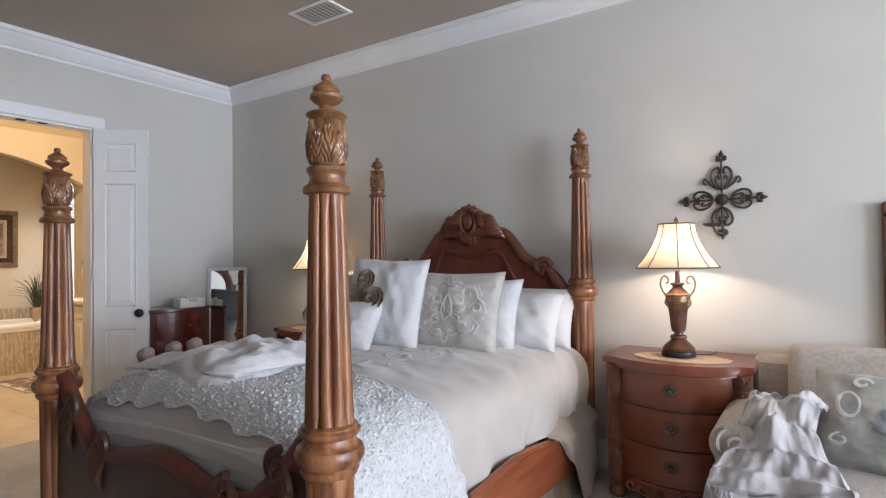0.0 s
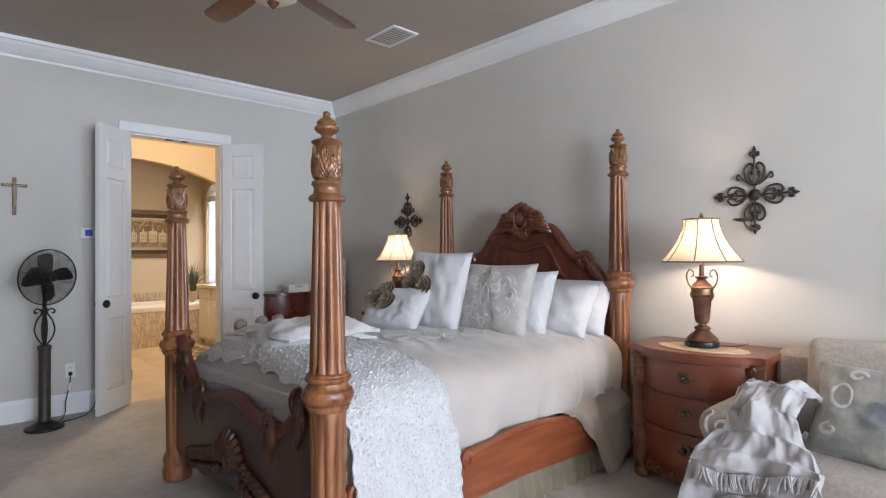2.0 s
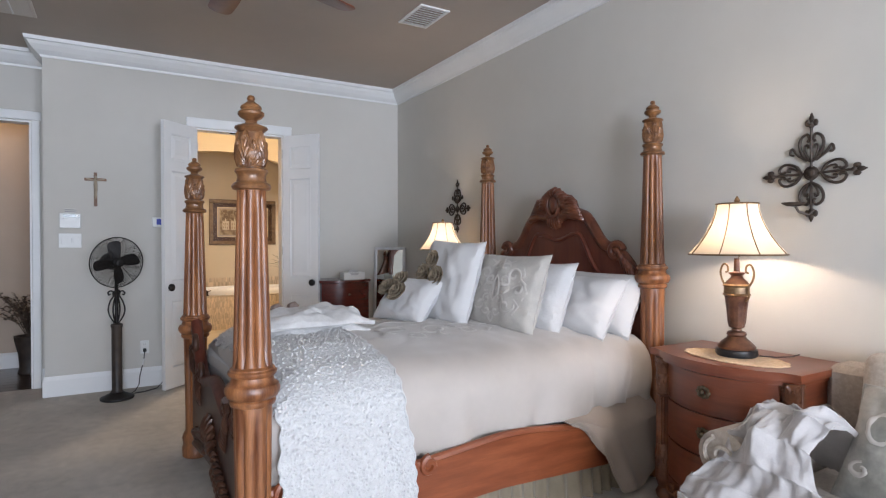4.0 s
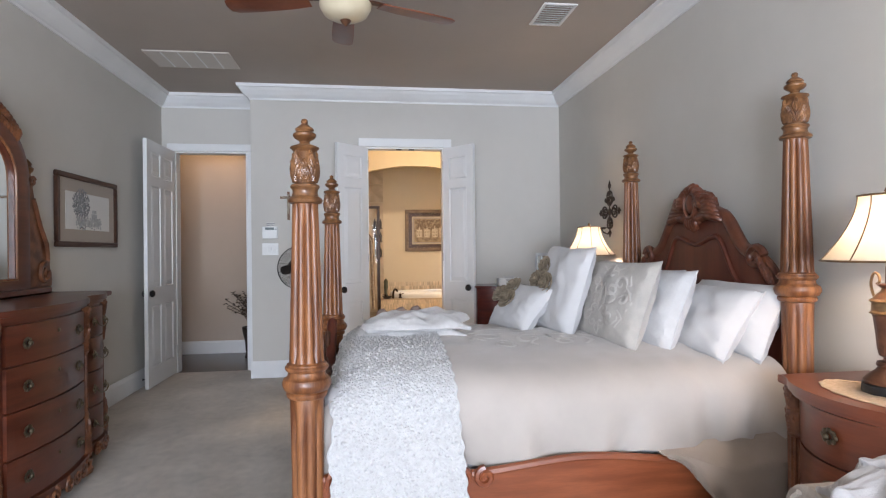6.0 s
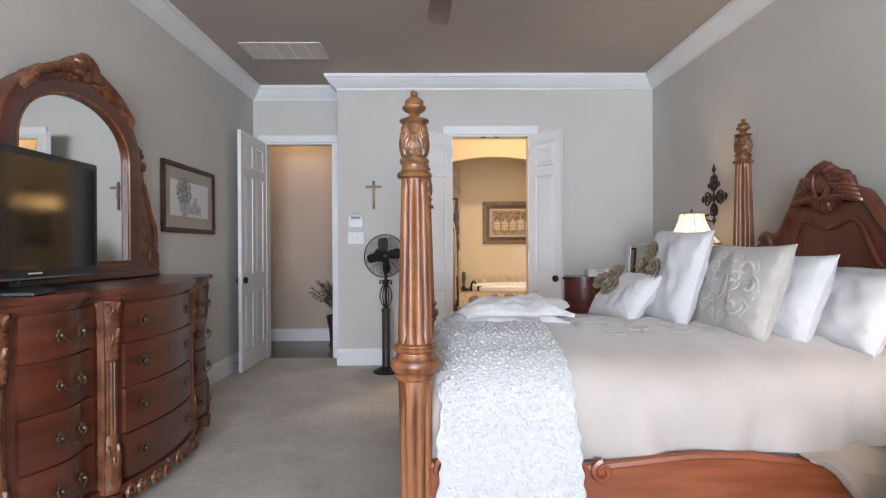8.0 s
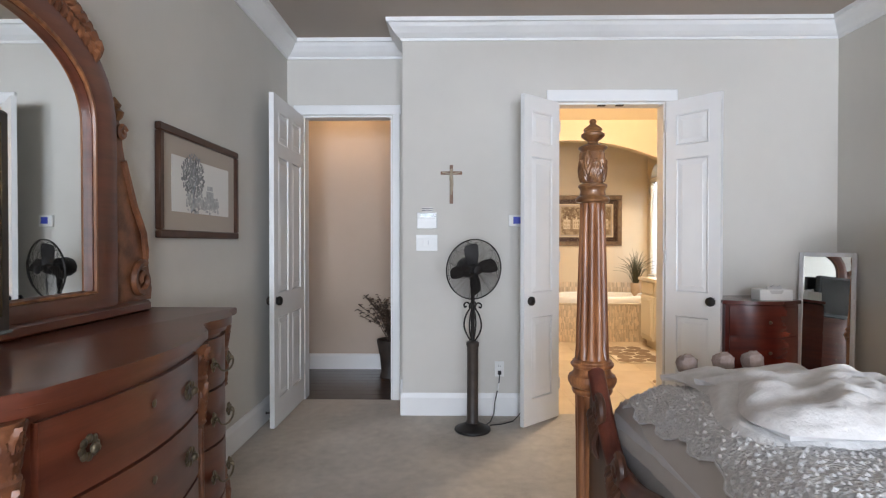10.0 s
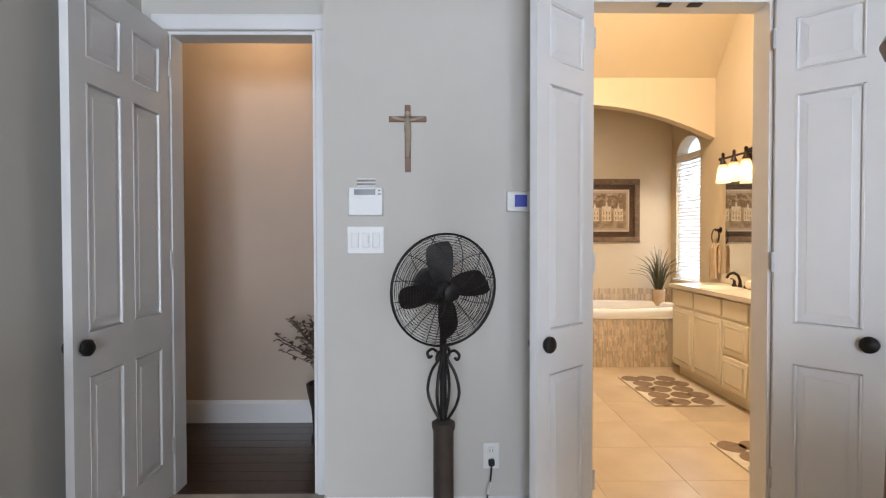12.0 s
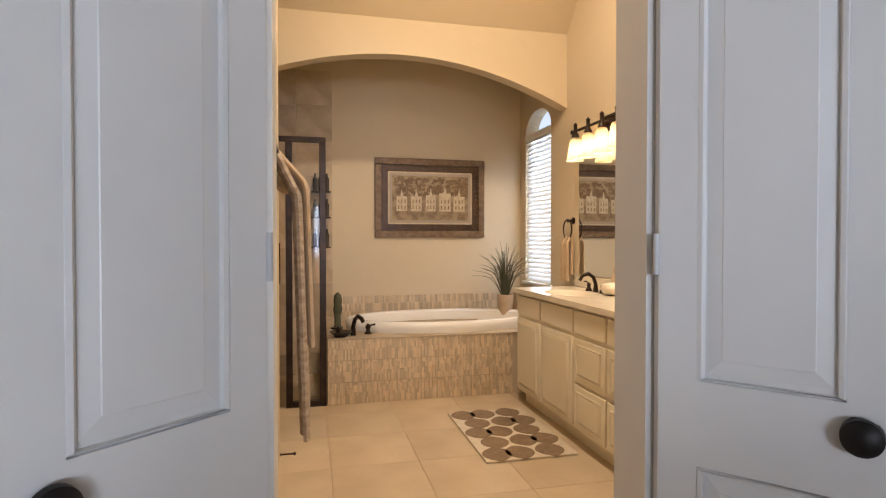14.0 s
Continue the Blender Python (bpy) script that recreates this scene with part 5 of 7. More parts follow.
    part("top", case_body(g, -half - 0.025, half + 0.025, 0.0, 1.028, 1.06, 70, bevel=0.008), "dresser", t, "polished serpentine top with a moulded edge")
    part("top_moulding", case_body(lambda x: g(x) + 0.022, -half, half, 0.0, 1.005, 1.03, 70, bevel=0.005), "dresser", t)
    part("base_moulding", case_body(lambda x: f(x) - 0.03, -half + 0.01, half - 0.01, 0.0, 0.085, 0.135, 70, bevel=0.008), "dresser", t)
    rows = ((0.80, 0.985), (0.585, 0.79), (0.365, 0.575), (0.15, 0.355))
    for z0, z1 in rows:
        for xa, xb in ((-0.865, -0.475), (-0.355, 0.355), (0.475, 0.865)):
            part("drawer_front", bow_strip(f, xa, xb, z0, z1, 0.016, 0.0, 20, bevel=0.005), "dresser", t)
            zc = (z0 + z1) / 2
            if xa == -0.355:
                for x in (-0.24, 0.24):
                    rosette_pull(t, x, f(x) - 0.02, zc)
                part("keyhole_plate", moved(lathe([(0.010, 0), (0.012, 0.002), (0.004, 0.005)], 12), pose(0, f(0) - 0.016, zc + 0.03, 90)), "brass", t)
            else:
                xm = (xa + xb) / 2
                bail_pull(t, xm, f(xm) - 0.02, zc, 0.14)
    for s in (-1, 1):
        carved_column(t, s * 0.415, -0.525, 0.11, 1.005, 0.044)
        carved_column(t, s * 0.925, -0.385, 0.11, 1.005, 0.05)
        for x, y in ((0.415, -0.53), (0.925, -0.395), (0.93, -0.06)):
            part("bun_foot", lathe([(0.035, 0), (0.052, 0.015), (0.056, 0.04), (0.04, 0.06), (0.05, 0.075), (0.05, 0.10)], 20), "carved", t, at=pose(s * x, y, 0))
        part("side_panel", boxes((s * 0.972 - 0.004, s * 0.972 + 0.004, -0.33, -0.06, 0.18, 0.96), bevel=0.002), "dresser", t)
    bm = bmesh.new()
    for s in (-1, 1):
        for cx in (0.07, 0.17, 0.27, 0.34, 0.52, 0.62, 0.72, 0.82):
            tube([(s * (cx + p[0]), f(cx) - 0.03, 0.085 + p[2]) for p in spiral(0, 0, 0.042, 0.008, 1.3, 1 + cx * 9)], 0.011, 5, bm)
    shards("carved_scroll", bm, "carved", t)
    return t


dresser()


def dresser_mirror():
    t = thing("dresser_mirror", pose(-1.84, SOUTH + 0.025, 1.06, 0, 0, 180), "arched mirror in a carved cherry frame standing on the dresser", "mirror")
    hw, hg, spring, rise = 0.60, 0.475, 0.70, 0.32

    def arch(w, lo, sp, rs, n=28):
        return [(-w, lo)] + [(-w * math.cos(math.pi * i / n), sp + rs * math.sin(math.pi * i / n) ** 0.85) for i in range(n + 1)] + [(w, lo)]
    inner, outer = arch(hg, 0.105, spring, rise), arch(hw, 0.0, spring, rise + 0.125)
    for k, (scale, y0, y1, mt) in enumerate(((0.0, -0.085, 0.02, "dresser"),)):
        bm = bmesh.new()
        n = len(inner)
        fi = [bm.verts.new((x, y0 + 0.03, z)) for x, z in inner]
        fm = [bm.verts.new((x * 0.45 + a * 0.55, y0, z * 0.45 + b * 0.55)) for (x, z), (a, b) in zip(inner, outer)]
        fo = [bm.verts.new((x, y0 + 0.012, z)) for x, z in outer]
        bo = [bm.verts.new((x, y1, z)) for x, z in outer]
        bi = [bm.verts.new((x, y1, z)) for x, z in inner]
        for a, b in ((fi, fm), (fm, fo), (fo, bo), (bo, bi), (bi, fi)):
            for i in range(n):
                bm.faces.new((a[i], b[i], b[(i + 1) % n], a[(i + 1) % n]))
        bmesh.ops.recalc_face_normals(bm, faces=bm.faces[:])
        part("frame", bm, mt, t)
    part("bead", tube([(x * 1.02, -0.06, z + 0.004) for x, z in arch(hg, 0.10, spring, rise + 0.008)], 0.009, 6, closed=True), "wood", t)
    part("glass", slab(inner, 0.006, shift=-0.035), "mirror", t, "bevelled mirror glass")
    part("base_rail", boxes((-0.80, 0.80, -0.10, 0.02, 0, 0.045), bevel=0.01), "dresser", t)
    bm = bmesh.new()
    cz = spring + rise + 0.13
    for i in range(11):
        a = math.pi * (0.02 + 0.96 * i / 10)
        leaf(bm, (0.02 * math.cos(a), -0.07, cz), (0.085 * math.cos(a), -0.125, cz + 0.075 * math.sin(a)), (0.115 * math.cos(a), -0.08, cz + 0.12 * math.sin(a)), 0.022)
    ball(bm, (0, -0.09, cz + 0.01), 0.04, 12, (1, 0.6, 1.2))
    for s in (-1, 1):
        for k in range(13):
            u = 0.08 + 0.029 * k
            zz = spring + (rise + 0.125) * math.sqrt(max(0, 1 - (u / hw) ** 2))
            leaf(bm, (s * (u - 0.02), -0.065, zz - 0.01), (s * (u + 0.02), -0.12, zz + 0.075 - 0.004 * k), (s * (u + 0.045), -0.07, zz + 0.025 - 0.006 * k), 0.02)
            leaf(bm, (s * (u - 0.01), -0.07, zz - 0.02), (s * (u + 0.03), -0.11, zz - 0.015), (s * (u + 0.035), -0.07, zz - 0.06), 0.014)
    shards("carved_leaf", bm, "carved", t)
    us = [-0.46 + 0.92 * i / 46 for i in range(47)]
    line = lambda u: spring + (rise + 0.125) * math.sqrt(max(0, 1 - (u / hw) ** 2))
    up = [(u, line(u) + 0.035 + 0.085 * math.exp(-(u / 0.12) ** 2) + 0.010 * math.cos(u * 60)) for u in us]
    part("crest_board", slab(up + [(u, line(u) - 0.03) for u in reversed(us)], 0.05, bevel=0.008, shift=-0.055), "carved", t)
    for s in (-1, 1):
        e = new("side_bracket")
        e.parent = t
        tagged(e, "carved scroll bracket beside the mirror")
        out = [(0.60, 0.04), (0.88, 0.04), (0.89, 0.09), (0.86, 0.14), (0.85, 0.20), (0.87, 0.26), (0.845, 0.33), (0.81, 0.34), (0.785, 0.40), (0.745, 0.48), (0.70, 0.58), (0.665, 0.68), (0.67, 0.74), (0.65, 0.78), (0.60, 0.76)]
        part("bracket_board", slab([(s * x, z) for x, z in out], 0.045, bevel=0.006, shift=-0.03), "carved", e)
        bm = tube([(s * p[0], -0.06, p[2]) for p in spiral(0.79, 0.13, 0.075, 0.012, 1.4, 1.2)], 0.018, 6)
        tube([(s * 0.83, -0.055, 0.22), (s * 0.80, -0.065, 0.33), (s * 0.74, -0.06, 0.44), (s * 0.67, -0.055, 0.62)], 0.014, 6, bm)
        tube([(s * p[0], -0.06, p[2]) for p in spiral(0.655, 0.73, 0.03, 0.006, 1.2, 0.5)], 0.012, 6, bm)
        part("scroll", bm, "carved", e)
    part("finial", lathe([(0.012, 0.0), (0.03, 0.02), (0.036, 0.04), (0.02, 0.055), (0.026, 0.07), (0.01, 0.09), (0.003, 0.10)], 16), "gilt", t, at=pose(0.655, -0.03, 0.775))
    return t


dresser_mirror()
tv = thing("television", pose(-1.27, -0.86, 1.06, 0, 0, 180), "flat-screen television in glossy black standing on the dresser", "television")
part("casing", boxes((-0.475, 0.475, -0.02, 0.06, 0.045, 0.64), bevel=0.008), "black", tv)
part("screen", boxes((-0.44, 0.44, -0.024, -0.02, 0.095, 0.605)), "screen", tv, "dark glossy screen")
part("bezel_trim", boxes((-0.47, 0.47, -0.026, -0.02, 0.05, 0.058)), "lcd", tv)
part("maker_mark", boxes((-0.045, 0.045, -0.0215, -0.0195, 0.072, 0.08)), "silver", tv)
part("neck", boxes((-0.07, 0.07, 0.0, 0.05, 0.012, 0.06), bevel=0.006), "black", tv)
part("stand", slab([(-0.27 + 0.54 * i / 12, -0.13 - 0.05 * math.sin(math.pi * i / 12)) for i in range(13)] + [(0.25, 0.12), (-0.25, 0.12)], 0.014, bevel=0.004, axis="z", shift=0.007), "black", tv, "black glass stand")
tagged(part("media_box", boxes((-0.09, 0.09, -0.06, 0.06, 0, 0.018), bevel=0.004), "black", at=pose(-0.98, -0.66, 1.06, 0, 0, 12)), "small black media box lying on the dresser", "media box")


def framed_picture(m, w, h, frame_w, frame_mat, label, inner):
    t = thing("framed_picture", m, label, "picture")
    bm = bmesh.new()
    for a, b, c, d in ((-w / 2, w / 2, -h / 2, -h / 2 + frame_w), (-w / 2, w / 2, h / 2 - frame_w, h / 2), (-w / 2, -w / 2 + frame_w, -h / 2 + frame_w, h / 2 - frame_w), (w / 2 - frame_w, w / 2, -h / 2 + frame_w, h / 2 - frame_w)):
        box(bm, a, b, -0.03, 0.0, c, d, bevel=0.006)
    part("frame", bm, frame_mat, t)
    x, z = w / 2 - frame_w, h / 2 - frame_w
    for name, inset, y, mt in inner:
        part(name, boxes((-x + inset, x - inset, y - 0.002, y, -z + inset, z - inset)), mt, t)
    return t


# print of a tree beside a house
pt = framed_picture(pose(-3.375, SOUTH + 0.002, 1.65, 0, 0, 180), 0.97, 0.555, 0.04, "dkframe", "dark-framed grey print of a tree with a taupe mount", (("mount", 0.0, -0.010, "mount"), ("print", 0.095, -0.014, "paper")))
rnd = random.Random(3)
spots = []
for i in range(560):
    a, r = rnd.uniform(0, 6.28), rnd.uniform(0, 1) ** 0.6
    spots.append((-0.12 + 0.135 * r * math.cos(a), 0.06 + 0.115 * r * math.sin(a), rnd.uniform(0.004, 0.0095), 1))
bm = dots(spots, -0.0165)
tagged(part("printed_tree_crown", bm, "ink", pt), kind="stuff")
bm = bmesh.new()
for a, b in (((-0.12, -0.015, -0.12), (-0.12, -0.015, -0.02)), ((-0.12, -0.015, -0.03), (-0.16, -0.015, 0.04)), ((-0.12, -0.015, -0.03), (-0.08, -0.015, 0.05)), ((-0.12, -0.015, -0.12), (-0.09, -0.015, -0.135)), ((-0.12, -0.015, -0.12), (-0.15, -0.015, -0.14))):
    tube([a, b], 0.006, 5, bm)
part("printed_trunk", bm, "ink", pt)
bm = dots([(rnd.uniform(-0.2, 0.2), -0.085 + rnd.gauss(0, 0.02), rnd.uniform(0.004, 0.010), 1.6) for i in range(260)], -0.0163)
tagged(part("printed_meadow", bm, "ink2", pt), kind="stuff")
part("printed_house", boxes((0.04, 0.13, -0.0175, -0.0155, -0.08, -0.01), (0.05, 0.12, -0.0175, -0.0155, -0.005, 0.02)), "ink2", pt)

# ---------------------------------------------------------------- far corner: chest, tissue box, standing mirror
ch = thing("chest_of_drawers", pose(-4.55, 2.53, 0, 0, 0, 90), "dark red mahogany bow-front chest standing against the wall", "chest")
fc = lambda x: -0.30 - 0.10 * math.cos(x / 0.27 * math.pi / 2)
part("body", case_body(fc, -0.255, 0.255, 0.05, 0.06, 0.915), "mahogany", ch)
part("top", case_body(lambda x: fc(x) - 0.015, -0.275, 0.275, 0.05, 0.92, 0.945, bevel=0.006), "mahogany", ch)
for z0, z1 in ((0.70, 0.90), (0.49, 0.69), (0.28, 0.48), (0.08, 0.27)):
    part("drawer_front", bow_strip(fc, -0.235, 0.235, z0, z1, 0.01, 0.0, bevel=0.003), "mahogany", ch)
    part("knob", ball(bmesh.new(), (0, fc(0) - 0.02, (z0 + z1) / 2), 0.012, 10), "brass", ch)
for s in (-1, 1):
    part("foot", boxes((s * 0.22 - 0.03, s * 0.22 + 0.03, -0.30, -0.24, 0, 0.07), bevel=0.006), "mahogany", ch)
    part("foot", boxes((s * 0.22 - 0.03, s * 0.22 + 0.03, -0.03, 0.03, 0, 0.07), bevel=0.006), "mahogany", ch)
tb = thing("tissue_box", pose(-4.28, 2.62, 0.945, 0, 0, 90), "grey-white tissue box with a tissue slot on the chest", "tissue box")
part("carton", boxes((-0.115, 0.115, -0.06, 0.06, 0, 0.075), bevel=0.004), "plastic", tb)
part("tissue", wobble(slab([(-0.05, 0), (0.05, 0), (0.045, 0.03), (0.02, 0.022), (0.0, 0.034), (-0.03, 0.024), (-0.05, 0.03)], 0.02, shift=-0.03), 0.006, 20), "linen", tb, at=pose(0, 0, 0.07))
part("slot", slab([(-0.05, 0.07), (0.05, 0.07), (0.035, 0.045), (-0.035, 0.045)], 0.002, shift=-0.061), "linen", tb)
fm = thing("standing_mirror", pose(-4.41, 3.075, 0, 0, 0, 46) @ pose(0, 0, 0, -5), "narrow silver-white framed mirror leaning in the corner", "mirror")
bm = bmesh.new()
for a in ((-0.18, -0.15, 0, 1.28), (0.15, 0.18, 0, 1.28), (-0.15, 0.15, 0, 0.03), (-0.15, 0.15, 1.25, 1.28)):
    box(bm, a[0], a[1], -0.015, 0.015, a[2], a[3], bevel=0.004)
part("frame", bm, "silver", fm)
part("glass", boxes((-0.15, 0.15, -0.004, 0.004, 0.03, 1.25)), "mirror", fm)

# ---------------------------------------------------------------- sofa corner
sf = thing("sofa", pose(-0.06, 0.055, 0), "oatmeal tweed sofa with rolled arms and loose back cushions", "sofa")
part("seat_base", boxes((0.10, 1.85, 2.36, 3.22, 0.06, 0.30), bevel=0.02), "sofa", sf)
for i in range(2):
    part("seat_cushion", box(bmesh.new(), 0.16 + 0.84 * i, 0.99 + 0.84 * i, 2.33, 3.0, 0.30, 0.45, bevel=0.045, seg=3), "sofa", sf)
    part("back_cushion", moved(box(bmesh.new(), -0.41, 0.41, -0.11, 0.11, 0, 0.46, bevel=0.07, seg=4), pose(0.62 + 0.84 * i, 3.03, 0.42, -10)), "sofa", sf)
part("back_frame", boxes((0.05, 1.92, 3.06, 3.25, 0.06, 0.80), bevel=0.03), "sofa", sf)
for x in (0.04, 1.91):
    bm = slab([(x + 0.10 * math.cos(a), 0.53 + 0.095 * math.sin(a)) for a in [math.pi * (-0.25 + 1.5 * i / 16) for i in range(17)]] + [(x - 0.05, 0.06), (x + 0.05, 0.06)], 0.84, bevel=0.006, shift=2.78)
    part("arm", bm, "sofa", sf)
    part("arm_scroll", tube([(p[0], 2.352, p[2]) for p in spiral(x, 0.53, 0.075, 0.02, 1.3, 2.0)], 0.009, 6), "sofa", sf)
for x in (0.1, 1.85):
    for y in (2.42, 3.15):
        part("foot", lathe([(0.02, 0), (0.028, 0.06)], 12), "dkframe", sf, at=pose(x, y, 0))


def plush_shape(u, v):
    """Runs from behind the arm up over its top and down over the front."""
    prof = [(0.15, 2.80, 0.50), (0.15, 2.72, 0.66), (0.16, 2.62, 0.735), (0.16, 2.52, 0.725), (0.15, 2.43, 0.65), (0.14, 2.375, 0.55), (0.12, 2.33, 0.47), (0.11, 2.30, 0.40), (0.11, 2.285, 0.30), (0.11, 2.28, 0.17)]
    q = v * (len(prof) - 1)
    i = min(int(q), len(prof) - 2)
    k = q - i
    a, b = Vector(prof[i]), Vector(prof[i + 1])
    p = a.lerp(b, k * k * (3 - 2 * k))
    w = 0.135 + 0.105 * max(0, min(1, (v - 0.45) / 0.25))
    x = p.x + (u - 0.5) * 2 * w
    fold = 0.018 * math.sin(u * 7 + v * 9) + 0.055 * noise.noise(Vector((u * 3.2, v * 6, 3))) + 0.036 * noise.noise(Vector((u * 6 + v * 4, v * 12, 5))) + 0.014 * noise.noise(Vector((u * 14, v * 26, 2)))
    drop = 0.10 * (2 * u - 1) ** 2
    n = 0.5 + 0.5 * v
    return x + 0.02 * math.sin(v * 11), p.y - fold * n, p.z + fold * (1 - v) - drop * 0.35 * max(0, 1 - v)


tw = thing("plush_throw", pose(0, 0, 0), "cream plush throw with knotted fringe heaped over the sofa arm", "throw")
o = spread("cloth", 0, 0, 0, 0, plush_shape, "pinkwhite", "cream plush cloth in folds", "", 70, 90, 0.018, parent=tw)
rnd = random.Random(8)
for row, v in enumerate((0.76, 0.9)):
    bm = bmesh.new()
    for i in range(60):
        u = (i + 0.5) / 60
        p = Vector(plush_shape(u, v + 0.05 * math.sin(u * 5 + row))) + Vector((0, -0.014, 0))
        L = rnd.uniform(0.05, 0.075)
        sx = rnd.uniform(-0.025, 0.025)
        tube([p, p + Vector((sx * 0.5, -0.012, -L * 0.5)), p + Vector((sx, -0.008, -L))], 0.0055, 5, bm, taper=[1, 0.9, 0.6])
    tagged(part("fringe", bm, "pinkwhite", tw, "knotted cream fringe"), kind="stuff")
sp = pillow("sofa_pillow", pose(0.55, 2.58, 0.44, 0, 0, -7) @ pose(0, 0, 0, -28, 0, 0), 0.62, 0.42, 0.17, "sofa_print", "grey and taupe pillow with a slate leaf medallion, on the sofa")
M["slate"] = mat("slate_print", (0.20, 0.21, 0.23), (0.27, 0.28, 0.30), 0.9, scale=40, fine=0.1, bump=0.3, bump_scale=250)
fsurf = pillow_face(0.62, 0.42, 0.17, -1)
for i in range(7):
    a = radians(20 + 140 * i / 6)
    u, v = 0.58 + 0.17 * math.cos(a), 0.34 + 0.24 * math.sin(a)
    bm = bmesh.new()
    ring = [bm.verts.new(fsurf(u + 0.085 * math.cos(b) * math.cos(a) - 0.05 * math.sin(b) * math.sin(a), v + 0.11 * math.cos(b) * math.sin(a) + 0.065 * math.sin(b) * math.cos(a)) + Vector((0, -0.0045, 0))) for b in [2 * math.pi * k / 14 for k in range(14)]]
    mid = bm.verts.new(fsurf(u, v) + Vector((0, -0.0055, 0)))
    for k in range(14):
        bm.faces.new((ring[k], ring[(k + 1) % 14], mid))
    bmesh.ops.recalc_face_normals(bm, faces=bm.faces[:])
    part("leaf_print", bm, "slate", sp)
for c in (arc2(0.2, 0.62, 0.065, 0, 360, 28, 1.9), curl(0.28, 0.85, 0.06, 0.02, 0, 360), curl(0.85, 0.85, 0.07, 0.02, 180, 360), curl(0.15, 0.25, 0.07, 0.02, 90, 360), curl(0.5, 0.88, 0.05, 0.02, 90, -360)):
    part("pale_print", ribbon(fsurf, c, 0.009, 0.002, (0, -1, 0)), "pale", sp)
wm = thing("wall_mirror", pose(0.975, NORTH - 0.005, 1.21), "wooden-framed mirror hanging above the sofa", "mirror")
bm = bmesh.new()
for a in ((-0.42, 0.42, -0.37, -0.30), (-0.42, 0.42, 0.30, 0.37), (-0.42, -0.35, -0.30, 0.30), (0.35, 0.42, -0.30, 0.30)):
    box(bm, a[0], a[1], -0.04, 0, a[2], a[3], bevel=0.01)
part("frame", bm, "carved", wm)
part("glass", boxes((-0.35, 0.35, -0.012, -0.006, -0.30, 0.30)), "mirror", wm)

# ---------------------------------------------------------------- doors
def panelled_door(name, m, w, h, label, columns=1, knob_at=None, thick=0.035, flip=1):
    """A leaf hinged at its origin that runs along +x; panels sunk on both faces, with knobs near the free edge."""
    t = tagged(new(name), label, "door", kind="structure")
    t.matrix_basis = m
    stile, rails = (0.085 if columns == 1 else 0.10), [(0.0, 0.20), (0.80, 0.98), (1.98, 2.08), (h - 0.11, h)]
    bm = bmesh.new()
    e = thick / 2
    xs = [(0.006, stile), (w - stile, w)] if columns == 1 else [(0.006, stile), (w / 2 - 0.045, w / 2 + 0.045), (w - stile, w)]
    for a, b in xs:
        box(bm, a, b, -e, e, 0.012, h)
    gaps = [(stile, w - stile)] if columns == 1 else [(stile, w / 2 - 0.045), (w / 2 + 0.045, w - stile)]
    for a, b in gaps:
        for z0, z1 in rails:
            box(bm, a, b, -e, e, max(0.012, z0), z1)
    part("leaf_frame", bm, "white", t, smooth=False)
    for a, b in gaps:
        for (z0, z1), (z2, z3) in zip(rails, rails[1:]):
            p = bmesh.new()
            box(p, a - 0.002, b + 0.002, -e * 0.45, e * 0.45, z1 - 0.002, z2 + 0.002)
            for s in (-1, 1):
                rings = [[p.verts.new((x, s * e * d, z)) for x, z in ((a + k, z1 + k), (b - k, z1 + k), (b - k, z2 - k), (a + k, z2 - k))] for k, d in ((0.018, 0.44), (0.018, 0.50), (0.046, 0.80), (0.048, 0.88))]
                for lo, hi in zip(rings, rings[1:]):
                    for i in range(4):
                        p.faces.new((lo[i], lo[(i + 1) % 4], hi[(i + 1) % 4], hi[i]))
                p.faces.new(rings[-1])
            bmesh.ops.recalc_face_normals(p, faces=p.faces[:])
            part("door_panel", p, "white", t, smooth=False)
            q = bmesh.new()
            for s in (-1, 1):
                tube([(a + 0.006, s * e * 0.66, z1 + 0.006), (b - 0.006, s * e * 0.66, z1 + 0.006), (b - 0.006, s * e * 0.66, z2 - 0.006), (a + 0.006, s * e * 0.66, z2 - 0.006)], 0.009, 6, q, closed=True)
            part("panel_moulding", q, "white", t)
    for s in (-1, 1):
        k = new("door_handle")
        k.parent, k.matrix_basis = t, pose(w - 0.062, s * e, 0.925, 90 * s)
        tagged(k, "black round door knob")
        part("rose", lathe([(0.034, 0), (0.035, 0.004), (0.027, 0.010), (0.014, 0.012)], 24), "iron", k)
        part("knob", lathe([(0.011, 0.01), (0.011, 0.03), (0.025, 0.036), (0.034, 0.048), (0.033, 0.062), (0.022, 0.072), (0.002, 0.075)], 24), "iron", k)
    for z in (0.22, 1.2, 2.2):
        part("hinge", lathe([(0.007, z), (0.007, z + 0.09)], 10), "silver", t, at=pose(0.0, flip * e, 0))
    return t


# the leaves stand open into the bedroom
panelled_door("door_1", pose(WEST + 0.02, BATH_A - 0.002, 0, 0, 0, -46.5), 0.425, 2.425, "white three-panel door leaf with a black knob, standing open into the bedroom")
panelled_door("door_2", pose(WEST + 0.02, BATH_B + 0.002, 0, 0, 0, 39), 0.425, 2.425, "white three-panel door leaf with a black knob, standing open into the bedroom", flip=-1)
panelled_door("door_3", pose(HALL_X + 0.012, HALL_A - 0.008, 0, 0, 0, -0.5), 0.785, 2.425, "white six-panel hall door with a black knob, standing open", 2)
ct = tagged(new("ball_catch_plates"), "two dark ball catches in the head of the double door", "door hardware", kind="structure")
for y in (1.505, 1.645):
